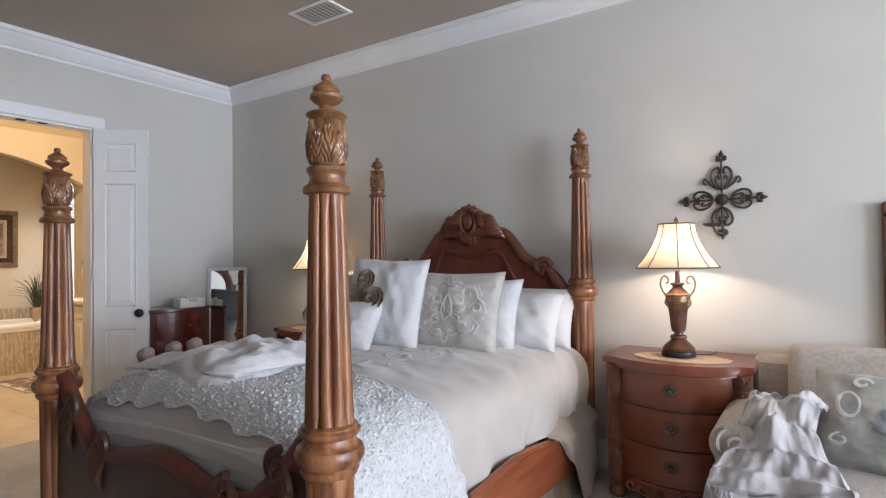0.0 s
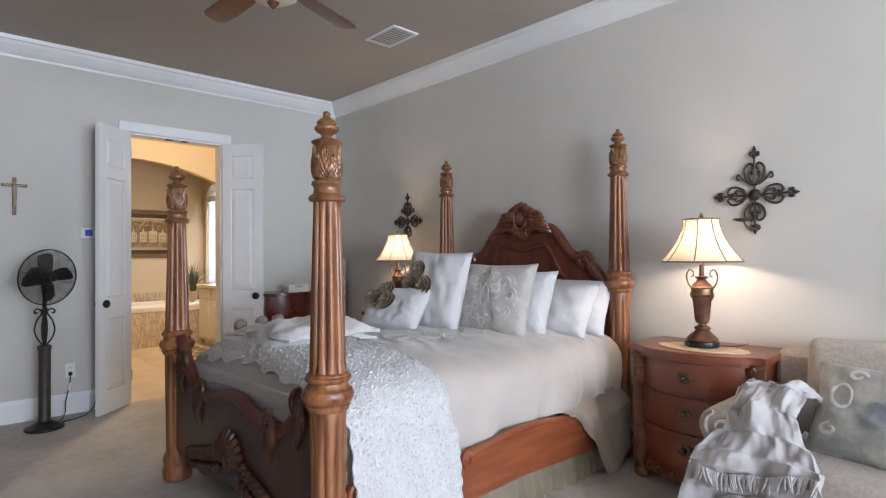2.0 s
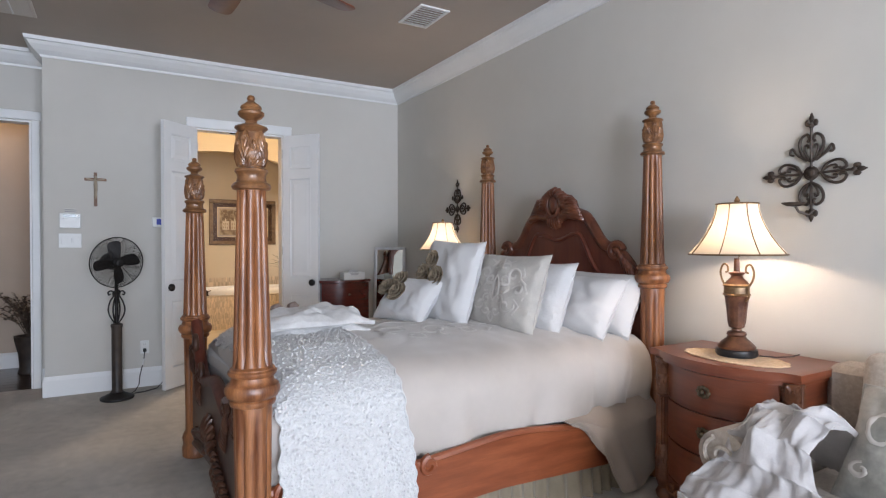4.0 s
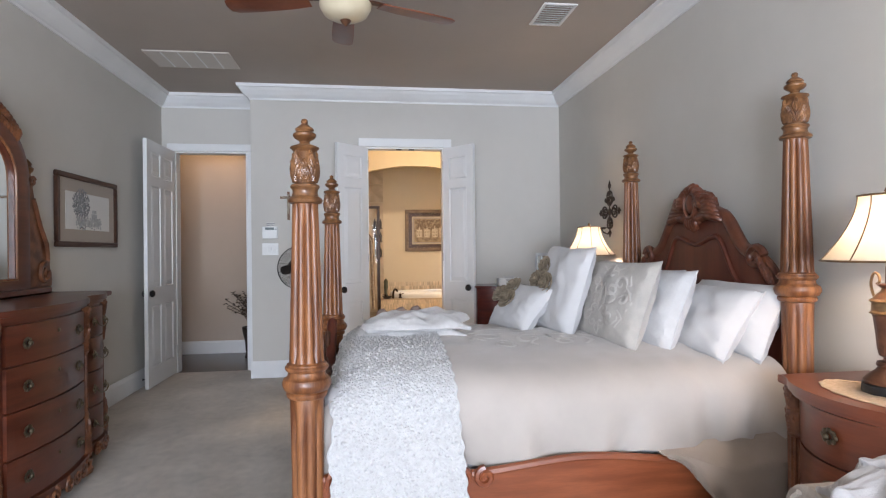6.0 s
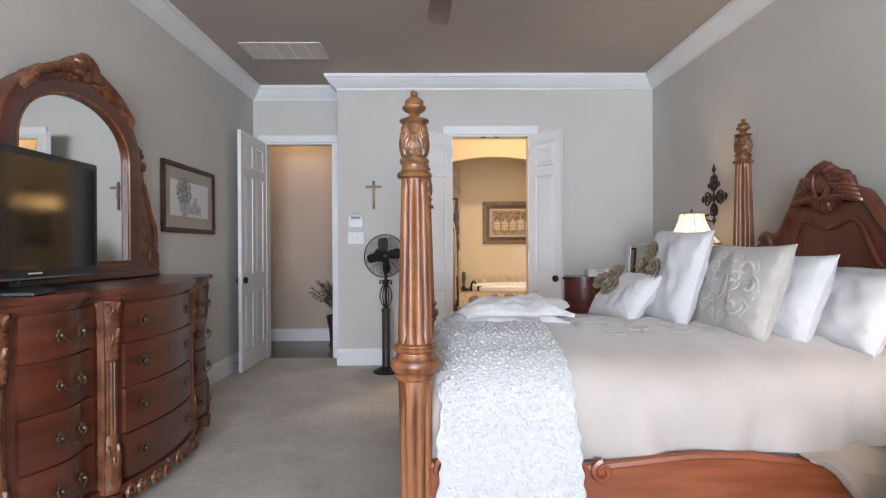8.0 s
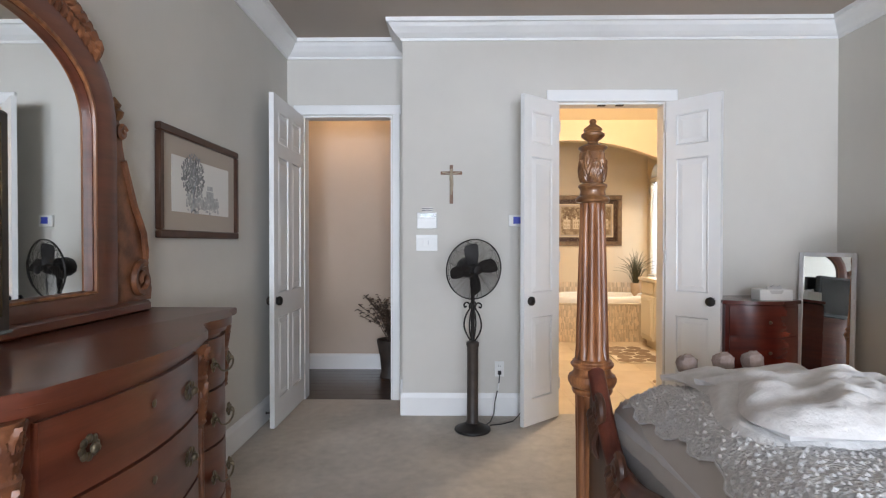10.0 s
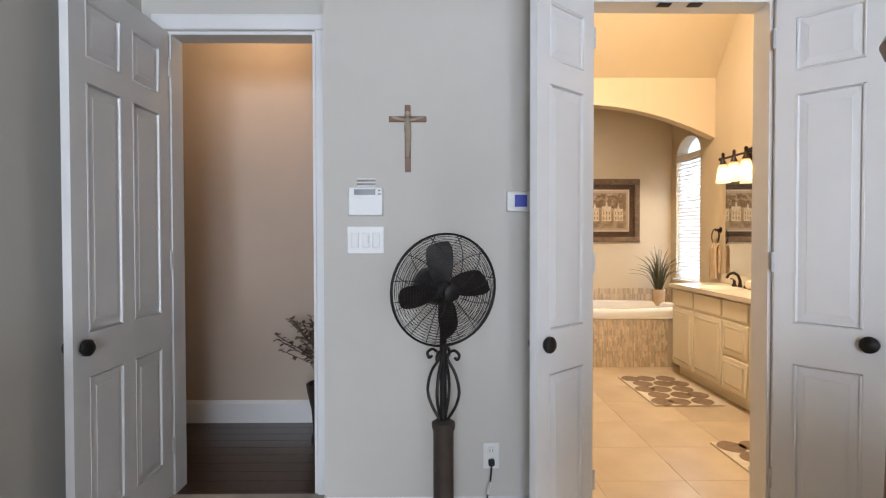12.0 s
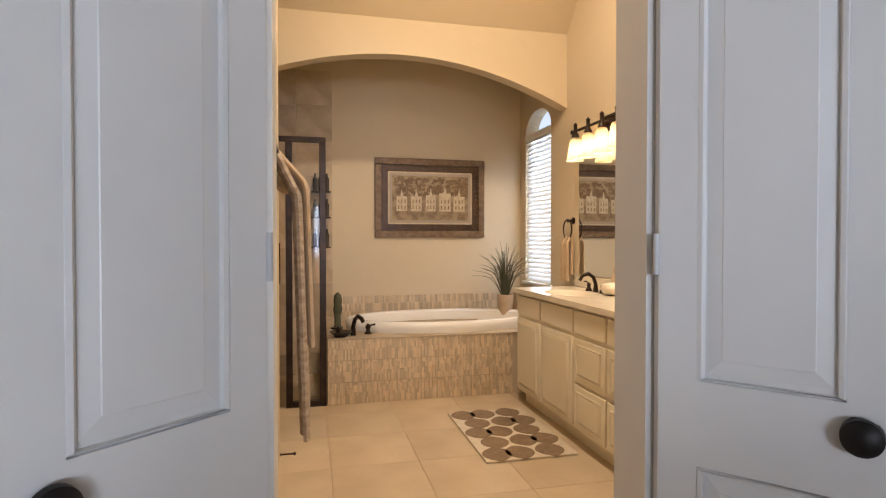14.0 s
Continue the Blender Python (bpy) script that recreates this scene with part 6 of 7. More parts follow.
    part("catch", boxes((WEST - 0.05, WEST - 0.01, y - 0.03, y + 0.03, HEAD - 0.0195, HEAD - 0.0145), bevel=0.001), "iron", ct)
ds = thing("door_stop", pose(-4.42, SOUTH + 0.016, 0.07), "black spring door stop on the baseboard behind the door", "door stop")
part("rod", moved(lathe([(0.012, 0), (0.005, 0.006), (0.005, 0.06), (0.009, 0.062), (0.009, 0.075)], 12), pose(0, 0, 0, -90)), "iron", ds)

# ---------------------------------------------------------------- wall fittings on the west wall
def on_west(y, z):
    return pose(WEST, y, z, 0, 0, 90)


cr = tagged(part("crucifix", boxes((-0.013, 0.013, -0.014, 0.0, -0.15, 0.15), (-0.084, -0.0131, -0.014, 0.0, 0.075, 0.10), (0.0131, 0.084, -0.014, 0.0, 0.075, 0.10), bevel=0.002), "walnut", at=on_west(0.336, 1.803)), "small brown wooden cross with a pale cast figure", "crucifix")
bm = bmesh.new()
ball(bm, (0, -0.026, 0.105), 0.013, 10, (0.9, 0.9, 1.2))
tube([(0, -0.022, 0.09), (0, -0.026, 0.04), (0.004, -0.024, 0.0), (0, -0.026, -0.045), (0, -0.022, -0.085)], 0.013, 8, bm, taper=[0.8, 1.2, 1, 0.8, 0.4])
for s in (-1, 1):
    tube([(0, -0.022, 0.078), (s * 0.035, -0.02, 0.085), (s * 0.07, -0.018, 0.094)], 0.006, 6, bm)
part("figure", bm, "figure", cr, "plain pale cast figure")
th = thing("alarm_keypad", on_west(0.147, 1.525), "white plastic alarm keypad with a grey display on the wall", "keypad")
part("body", boxes((-0.078, 0.078, -0.03, 0, -0.068, 0.06), bevel=0.005), "plastic", th)
part("cover", boxes((-0.076, 0.076, -0.035, -0.0305, -0.066, 0.012), bevel=0.002), "plastic", th)
part("display", boxes((-0.05, 0.045, -0.032, -0.0295, 0.024, 0.05)), "lcd", th)
for z in (0.028, 0.044):
    part("button", boxes((0.056, 0.070, -0.033, -0.0295, z - 0.004, z + 0.004)), "lcd", th)
sc = thing("sticker_card", on_west(0.149, 1.603), "small grey and white card with dark lines above the keypad", "card")
part("card", boxes((-0.042, 0.042, -0.004, 0, -0.022, 0.024)), "paper", sc)
for z in (0.012, -0.004):
    part("printed_bar", boxes((-0.042, 0.042, -0.005, -0.0041, z - 0.004, z + 0.005)), "ink", sc)
sw = thing("light_switch", on_west(0.145, 1.348), "white three-gang rocker switch plate on the wall", "light switch")
part("plate", boxes((-0.083, 0.083, -0.006, 0, -0.062, 0.062), bevel=0.002), "plastic", sw)
for x in (-0.047, 0, 0.047):
    part("rocker", moved(box(bmesh.new(), -0.0165, 0.0165, -0.006, 0.0, -0.033, 0.033, bevel=0.0015), pose(x, -0.006, 0, 4)), "plastic", sw)
part("dimmer", boxes((0.010, 0.014, -0.0145, -0.0121, -0.015, 0.02)), "silver", sw)
bt = thing("thermostat", on_west(0.836, 1.52), "white thermostat with a blue lit display beside the door", "thermostat")
part("body", boxes((-0.055, 0.055, -0.025, 0, -0.046, 0.046), bevel=0.005), "plastic", bt)
part("display", boxes((-0.02, 0.035, -0.0265, -0.0249, -0.024, 0.03)), "blue", bt, "blue lit display")
ou = thing("wall_outlet", on_west(0.712, 0.365), "white duplex outlet with a black plug in it", "outlet")
part("plate", boxes((-0.036, 0.036, -0.006, 0, -0.06, 0.06), bevel=0.002), "plastic", ou)
part("socket", boxes((-0.017, 0.017, -0.009, -0.0061, 0.008, 0.04), bevel=0.003), "plastic", ou)
part("slots", boxes((-0.008, -0.005, -0.0096, -0.0088, 0.018, 0.03), (0.005, 0.008, -0.0096, -0.0088, 0.018, 0.03)), "ink", ou)
part("plug", boxes((-0.014, 0.014, -0.03, -0.0061, -0.042, -0.012), bevel=0.005), "black", ou)
X = WEST + 0.035
tagged(part("power_cord", tube([(X, 0.712, 0.335), (X + 0.015, 0.705, 0.275), (X + 0.02, 0.69, 0.2), (X + 0.04, 0.67, 0.12), (X + 0.09, 0.66, 0.05), (X + 0.15, 0.63, 0.012), (X + 0.25, 0.58, 0.006)], 0.004, 6), "black"), "black fan cord running from the outlet to the floor", "cord")
part("cord_tag", tube([(X + 0.016, 0.703, 0.265), (X + 0.02, 0.692, 0.21)], 0.006, 6), "plastic", bpy.data.objects["power_cord"], "white sleeve on the cord")
tagged(part("adapter_cord", tube([(X + 0.02, 0.98, 0.20), (X + 0.03, 0.93, 0.13), (X + 0.06, 0.88, 0.11), (X + 0.1, 0.86, 0.06), (X + 0.14, 0.80, 0.01), (X + 0.2, 0.70, 0.006), (X + 0.22, 0.62, 0.006)], 0.004, 6), "black"), "black adapter cord lying along the baseboard", "cord")

# ---------------------------------------------------------------- pedestal fan
fan = thing("pedestal_fan", pose(-4.265, 0.49, 0, 0, 0, 113), "black iron pedestal fan with scrolled neck and wire guard", "fan")
part("base", lathe([(0.125, 0), (0.13, 0.008), (0.128, 0.02), (0.10, 0.03), (0.085, 0.04), (0.06, 0.05), (0.05, 0.06)], 28), "iron", fan)
part("column", lathe([(0.038, 0.055), (0.046, 0.065), (0.04, 0.08), (0.040, 0.60), (0.046, 0.615), (0.046, 0.635), (0.03, 0.645)], 12), "pot", fan, "dark brown square column")
part("rod", lathe([(0.014, 0.64), (0.014, 1.02), (0.02, 1.03), (0.02, 1.10)], 12), "iron", fan)
part("neck_bracket", tube([(0, 0, 1.09), (-0.02, -0.03, 1.13), (-0.04, -0.05, 1.15)], 0.02, 8), "iron", fan)
for i in range(4):
    a = math.pi / 4 + math.pi / 2 * i
    c, s = math.cos(a), math.sin(a)
    pts = [(0.018, 0.648), (0.05, 0.70), (0.066, 0.76), (0.05, 0.83), (0.02, 0.88), (0.022, 0.905), (0.045, 0.92), (0.066, 0.905), (0.06, 0.885), (0.047, 0.893)]
    part("scroll", tube(flowing([(r * c, r * s, z) for r, z in pts], 4), 0.006, 6), "iron", fan)
head = new("fan_head")
head.parent, head.matrix_basis = fan, pose(-0.044, -0.067, 1.168, 4)
part("motor", moved(lathe([(0.02, -0.14), (0.055, -0.13), (0.07, -0.10), (0.07, -0.03), (0.05, 0.0), (0.02, 0.015)], 20), pose(0, 0, 0, 90)), "iron", head)
part("hub", moved(lathe([(0.036, 0.02), (0.038, 0.05), (0.03, 0.06), (0.004, 0.064)], 18), pose(0, 0, 0, 90)), "iron", head)
for i in range(4):
    bm = bmesh.new()
    g = []
    for p in range(9):
        for q in range(4):
            r = 0.03 + 0.148 * p / 8
            w = 0.024 + 0.022 * math.sin(math.pi / 2 * min(1, p / 5)) - (0.014 if p == 8 else 0.004 if p == 7 else 0)
            u = (q / 3 - 0.5) * 2
            g.append(bm.verts.new((u * w + 0.02 * p / 8, -0.045 - 0.02 * u, r - (0.006 * u * u if p == 8 else 0))))
    for p in range(8):
        for q in range(3):
            bm.faces.new((g[p * 4 + q], g[p * 4 + q + 1], g[p * 4 + 5 + q], g[p * 4 + 4 + q]))
    thicken(bm, 0.003)
    part("blade", moved(bm, pose(0, 0, 0, 0, 90 * i - 16, 0)), "iron", head)
for sgn, d in ((1, "front"), (-1, "back")):
    cg = new("wire_guard")
    cg.parent = head
    n = 64
    for k in range(17):
        r = 0.055 + 0.153 * k / 16
        y = -0.05 - sgn * 0.06 * math.cos(min(1, r / 0.211) ** 2.2 * math.pi / 2)
        w = 0.0042 if k == 16 else 0.0011
        part("ring_wire", tube([(r * math.cos(2 * math.pi * i / 40), y, r * math.sin(2 * math.pi * i / 40)) for i in range(40)], w, 5 if k == 16 else 4, closed=True), "iron", cg)
    for i in range(12):
        a = 2 * math.pi * i / 12
        part("spoke_wire", tube([(r * math.cos(a + (r - 0.04) * 2.0 * sgn), -0.05 - sgn * (0.062 * math.cos(min(1, r / 0.211) ** 2.2 * math.pi / 2) + 0.002), r * math.sin(a + (r - 0.04) * 2.0 * sgn)) for r in (0.04, 0.08, 0.12, 0.16, 0.19, 0.211)], 0.0015, 5), "iron", cg)
part("guard_badge", moved(lathe([(0.03, 0), (0.03, 0.006), (0.02, 0.010)], 20), pose(0, -0.11, 0, 90)), "iron", head)

# ---------------------------------------------------------------- ceiling
cf = thing("ceiling_fan", pose(-1.58, 1.055, -0.03), "ceiling fan with reddish wooden blades and an alabaster bowl light", "ceiling fan")
part("canopy", lathe([(0.02, 2.98), (0.05, 2.99), (0.075, 3.03), (0.075, TOP + 0.03)], 24), "bronze", cf)
part("downrod", lathe([(0.013, 2.84), (0.013, 3.0)], 12), "bronze", cf)
part("motor", lathe([(0.05, 2.69), (0.12, 2.70), (0.135, 2.74), (0.13, 2.80), (0.09, 2.84), (0.03, 2.86)], 28), "bronze", cf)
part("bowl_shade", lathe([(0.02, 2.578), (0.075, 2.588), (0.115, 2.61), (0.135, 2.645), (0.138, 2.665), (0.12, 2.685)], 32), "alabaster", cf, "cream alabaster glass bowl, unlit")
part("cap", lathe([(0.004, 2.548), (0.012, 2.556), (0.022, 2.566), (0.03, 2.578), (0.024, 2.584)], 16), "bronze", cf)
for i in range(5):
    a = 40 + 72 * i
    b = new("blade_arm")
    b.parent, b.matrix_basis = cf, pose(0, 0, 0, 0, 0, a)
    part("bracket", boxes((0.10, 0.26, -0.018, 0.018, 2.70, 2.712), bevel=0.003), "bronze", b)
    out = [(0.20, -0.05), (0.32, -0.062), (0.50, -0.068), (0.62, -0.066), (0.655, -0.045), (0.665, 0.0), (0.655, 0.045), (0.62, 0.066), (0.50, 0.068), (0.32, 0.062), (0.20, 0.05)]
    part("blade", moved(slab(out, 0.007, bevel=0.002, axis="z"), pose(0, 0, 2.695, 9)), "blade", b, "reddish wooden blade")


def ceiling_vent(name, x0, x1, y0, y1, slats, along, label, tilt, paint="white"):
    t = thing(name, pose((x0 + x1) / 2, (y0 + y1) / 2, TOP), label, "vent")
    w, d = x1 - x0, y1 - y0
    part("frame", boxes((-w / 2, w / 2, -d / 2, -d / 2 + 0.025, -0.012, 0), (-w / 2, w / 2, d / 2 - 0.025, d / 2, -0.012, 0), (-w / 2, -w / 2 + 0.025, -d / 2 + 0.025, d / 2 - 0.025, -0.012, 0),
                        (w / 2 - 0.025, w / 2, -d / 2 + 0.025, d / 2 - 0.025, -0.012, 0), bevel=0.003), paint, t)
    part("backing", boxes((-w / 2 + 0.025, w / 2 - 0.025, -d / 2 + 0.025, d / 2 - 0.025, -0.003, -0.001)), "mount" if along == "y" else "silver", t)
    for i in range(slats):
        k = (i + 0.5) / slats - 0.5
        if along == "y":
            b = moved(box(bmesh.new(), -0.012, 0.012, -d / 2 + 0.025, d / 2 - 0.025, -0.001, 0.001), pose(k * (w - 0.05), 0, -0.008, 0, tilt, 0))
        else:
            b = moved(box(bmesh.new(), -w / 2 + 0.025, w / 2 - 0.025, -0.012, 0.012, -0.001, 0.001), pose(0, k * (d - 0.05), -0.009, tilt, 0, 0))
        part("slat", b, paint, t)
    return t


ceiling_vent("supply_vent", -2.74, -2.36, 2.41, 2.66, 9, "y", "small white louvred air vent in the ceiling", 35)
rv = ceiling_vent("return_vent", -4.05, -3.62, -0.74, -0.02, 26, "x", "large off-white return-air grille in the ceiling", 12, "grille")
for i in range(1, 5):
    part("divider", boxes((-0.20, 0.20, -0.36 + 0.144 * i - 0.005, -0.36 + 0.144 * i + 0.005, -0.0145, -0.002)), "white", rv)

# ---------------------------------------------------------------- hall: pot with dried stems
pot = thing("dried_plant", pose(-5.85, -0.28, -0.001), "dark tall pot of dried brown eucalyptus stems in the hall", "plant")
part("pot", lathe([(0.10, 0), (0.105, 0.01), (0.09, 0.06), (0.10, 0.2), (0.13, 0.34), (0.135, 0.38), (0.12, 0.385), (0.11, 0.36)], 24), "pot", pot)
rnd = random.Random(5)
for i in range(40):
    a = rnd.uniform(0, 6.28)
    L, o = rnd.uniform(0.18, 0.46), rnd.uniform(0.05, 0.36)
    tip = Vector((o * math.cos(a), o * math.sin(a), 0.36 + L))
    mid = Vector((o * 0.35 * math.cos(a), o * 0.35 * math.sin(a), 0.36 + L * 0.6))
    st = part("stem", tube([(0, 0, 0.33), mid, tip], 0.003, 5), "leaf", pot)
    bm = bmesh.new()
    for k in range(9):
        q = mid.lerp(tip, 0.1 + k / 8 * 0.9)
        for s in (-1, 1):
            v = Vector((rnd.uniform(-1, 1), rnd.uniform(-1, 1), rnd.uniform(-0.4, 0.6))).normalized() * 0.042
            sd = v.cross(Vector((0, 0, 1))).normalized() * 0.016
            f = [bm.verts.new(p) for p in (q, q + v * 0.5 + sd, q + v, q + v * 0.5 - sd)]
            bm.faces.new(f)
    tagged(part("leaves", bm, "leaf", st, smooth=False), kind="stuff")
dl = thing("hall_downlight", pose(-5.65, -0.75, TOP), "round white recessed downlight in the hall ceiling", "downlight")
part("trim", lathe([(0.07, -0.006), (0.085, -0.004), (0.085, 0.0), (0.07, 0.0)], 24), "white", dl)

# ---------------------------------------------------------------- red balloon by the dresser's end
rb = thing("balloon", pose(-0.55, -0.66, 0), "glossy red balloon on a string beside the dresser", "balloon")
part("skin", lathe([(0.006, 0.385), (0.03, 0.40), (0.085, 0.45), (0.122, 0.52), (0.13, 0.58), (0.115, 0.64), (0.075, 0.685), (0.03, 0.703), (0.004, 0.706)], 28), "red", rb)
part("knot", ball(bmesh.new(), (0, 0, 0.378), 0.012, 8), "red", rb)
part("string", tube([(0, 0, 0.375), (0.01, 0, 0.2), (0, 0.01, 0.03)], 0.0015, 4), "linen", rb)
part("weight", lathe([(0.03, 0), (0.032, 0.02), (0.012, 0.035)], 14), "red", rb)

# ---------------------------------------------------------------- bathroom
def raised_front(parent, x0, x1, z0, z1, y=0.0, name="door"):
    e = new(name)
    e.parent = parent
    bm = box(bmesh.new(), x0, x1, y - 0.018, y, z0, z1, bevel=0.004)
    part("front_board", bm, "vanity", e)
    if z1 - z0 > 0.2 and name != "false_front":
        part("raised_panel", box(bmesh.new(), x0 + 0.05, x1 - 0.05, y - 0.026, y - 0.0181, z0 + 0.05, z1 - 0.05, bevel=0.007), "vanity", e)
        part("panel_bead", tube([(x0 + 0.04, y - 0.019, z0 + 0.04), (x1 - 0.04, y - 0.019, z0 + 0.04), (x1 - 0.04, y - 0.019, z1 - 0.04), (x0 + 0.04, y - 0.019, z1 - 0.04)], 0.005, 5, closed=True), "vanity", e)
    return e


VX0, VX1, VY = -7.66, -5.0, 2.845
van = thing("vanity_cabinet", pose(0, VY, 0), "cream painted vanity cabinet with raised-panel doors and drawers", "vanity")
part("body", boxes((VX0, VX1, 0.0, BN - VY - 0.002, 0.10, 0.862)), "vanity", van)
part("toe_kick", boxes((VX0 + 0.01, VX1, 0.06, BN - VY - 0.002, 0.0, 0.10)), "vanity", van)
x = VX0
for w, kind in ((0.46, "door"), (0.51, "door"), (0.40, "drawers"), (0.40, "drawers"), (0.46, "door"), (0.43, "door")):
    a, b = x + 0.015, x + w - 0.015
    raised_front(van, a, b, 0.70, 0.845, name="false_front")
    if kind == "door":
        raised_front(van, a, b, 0.12, 0.675)
    else:
        raised_front(van, a, b, 0.41, 0.675, name="drawer")
        raised_front(van, a, b, 0.12, 0.385, name="drawer")
    x += w
ct = thing("countertop", pose(0, 0, 0), "cream cultured-marble vanity counter with a moulded basin", "countertop")
SX, SY = -7.17, 3.05
bm = bmesh.new()
n = 40
oval = [(SX + 0.25 * math.cos(2 * math.pi * i / n), SY + 0.17 * math.sin(2 * math.pi * i / n)) for i in range(n)]
x0, x1, y0, y1 = VX0 - 0.03, VX1, VY - 0.04, BN - 0.002


def edge_point(i):
    c, s = math.cos(2 * math.pi * i / n), math.sin(2 * math.pi * i / n)
    k = min(((x1 - SX) if c > 0 else (SX - x0)) / max(abs(c), 1e-6), ((y1 - SY) if s > 0 else (SY - y0)) / max(abs(s), 1e-6))
    return SX + c * k, SY + s * k


top_in = [bm.verts.new((a, b, 0.90)) for a, b in oval]
top_out = [bm.verts.new((*edge_point(i), 0.90)) for i in range(n)]
low_out = [bm.verts.new((*edge_point(i), 0.865)) for i in range(n)]
bowl = [top_in]
for k, z in ((0.9, 0.88), (0.75, 0.82), (0.5, 0.785), (0.12, 0.775)):
    bowl.append([bm.verts.new((SX + (a - SX) * k, SY + (b - SY) * k, z)) for a, b in oval])
for i in range(n):
    j = (i + 1) % n
    bm.faces.new((top_in[i], top_out[i], top_out[j], top_in[j]))
    bm.faces.new((top_out[i], low_out[i], low_out[j], top_out[j]))
    for a, b in zip(bowl, bowl[1:]):
        bm.faces.new((a[j], b[j], b[i], a[i]))
bm.faces.new(list(reversed(bowl[-1])))
bmesh.ops.recalc_face_normals(bm, faces=bm.faces[:])
part("slab", bm, "stone", ct)
part("front_edge", boxes((x0, x1, y0 - 0.002, y0 + 0.02, 0.862, 0.9005), (x0 - 0.002, x0 + 0.02, y0 + 0.0205, y1, 0.862, 0.9005), bevel=0.003), "stone", ct)
part("backsplash", boxes((x0, x1, y1 - 0.02, y1, 0.9005, 0.99), bevel=0.004), "stone", ct)


def widespread_faucet(m, label, s=1.0):
    t = thing("faucet", m, label, "faucet")
    part("spout", tube([(0, 0, 0), (0, 0, 0.06 * s), (0, -0.02 * s, 0.11 * s), (0, -0.06 * s, 0.135 * s), (0, -0.105 * s, 0.12 * s), (0, -0.125 * s, 0.085 * s)], 0.014 * s, 10, taper=[1.5, 1, 1, 1, 0.95, 0.9]), "darkbronze", t)
    for q in (-1, 1):
        h = new("tap")
        h.parent, h.location = t, (q * 0.10 * s, 0, 0)
        part("tap_base", lathe([(0.024 * s, 0), (0.026 * s, 0.006), (0.013 * s, 0.03 * s), (0.016 * s, 0.05 * s), (0.006 * s, 0.062 * s)], 14), "darkbronze", h)
        part("lever", tube([(0, 0, 0.055 * s), (q * 0.03 * s, -0.005, 0.07 * s), (q * 0.06 * s, -0.005, 0.066 * s)], 0.006 * s, 6), "darkbronze", h)


widespread_faucet(pose(SX, 3.245, 0.90), "oil-rubbed bronze widespread basin faucet on the counter")
vm = thing("vanity_mirror", pose(0, BN - 0.002, 0), "large frameless mirror on the wall above the vanity", "mirror")
part("glass", boxes((-7.64, -5.2, -0.008, 0, 1.0, 1.932)), "mirror", vm)
soap = thing("soap_dish", pose(-6.92, 3.24, 0.90), "cream ceramic dish with scent bottles on the counter", "dish")
part("dish", wobble(lathe([(0.04, 0), (0.075, 0.02), (0.085, 0.05), (0.075, 0.075), (0.05, 0.085)], 20), 0.008, 18), "stone", soap)
for k, (dx, h) in enumerate(((-0.05, 0.16), (0.03, 0.14))):
    part("bottle", lathe([(0.02, 0.05), (0.022, h - 0.04), (0.008, h - 0.02), (0.008, h), (0.012, h + 0.005), (0.004, h + 0.03)], 14), "clay", soap, at=pose(dx, 0.04, 0))

lb = thing("vanity_light", pose(-0.135, BN, -0.045), "four-lamp bronze vanity light bar with glowing frosted bell shades", "wall light")
part("backplate", boxes((-7.13, -6.93, -0.02, 0, 2.11, 2.23), bevel=0.006), "darkbronze", lb)
part("bar", moved(lathe([(0.011, -0.40), (0.011, 0.40)], 10), pose(-7.03, -0.10, 2.17, 0, 90, 0)), "darkbronze", lb)
part("bar_arm", tube([(-7.03, 0, 2.17), (-7.03, -0.10, 2.17)], 0.012, 8), "darkbronze", lb)
for s in (-1, 1):
    part("bar_end", ball(bmesh.new(), (-7.03 + s * 0.41, -0.10, 2.17), 0.018, 10), "darkbronze", lb)
for i in range(4):
    lx = -7.33 + 0.20 * i
    e = new("lamp_arm")
    e.parent, e.location = lb, (lx, -0.13, 0)
    part("socket", lathe([(0.03, 2.085), (0.034, 2.10), (0.026, 2.13), (0.014, 2.15), (0.014, 2.20), (0.018, 2.205), (0.006, 2.22)], 14), "darkbronze", e)
    bm = lathe([(0.034, 2.105), (0.042, 2.08), (0.05, 2.03), (0.058, 1.97), (0.068, 1.93), (0.0665, 1.929), (0.056, 1.971), (0.048, 2.03), (0.040, 2.078), (0.03, 2.095)], 24)
    part("glass_shade", bm, "frost", e, "frosted bell glass shade")
    part("bulb", ball(bmesh.new(), (0, 0, 2.01), 0.03, 10, (1, 1, 1.25)), "bulbglow", e).visible_shadow = False
tr = thing("towel_ring", pose(-7.75, BN, 1.435), "bronze towel ring with a folded tan hand towel", "towel ring")
part("rose", moved(lathe([(0.028, 0), (0.028, 0.008), (0.012, 0.014), (0.012, 0.05), (0.018, 0.055)], 16), pose(0, 0, 0, 90)), "darkbronze", tr)
part("ring", tube([(0.075 * math.cos(a), -0.055, -0.07 + 0.08 * math.sin(a)) for a in [2 * math.pi * i / 28 for i in range(28)]], 0.006, 6, closed=True), "darkbronze", tr)


def hang_shape(w, drop, depth, folds):
    def f(u, v):
        s = (u - 0.5) * w * (0.75 + 0.25 * v)
        y = -depth / 2 if v > 0.5 else depth / 2
        k = (v - 0.5) * 2
        y = -depth / 2 * max(-1, min(1, k * 6))
        return s, y + 0.012 * math.sin(u * folds * 6.28), -abs(k) ** 1.0 * drop * (1 if k > 0 else 0.85) + 0.004 * math.sin(u * 9)
    return f


h = hang_shape(0.15, 0.36, 0.05, 2)
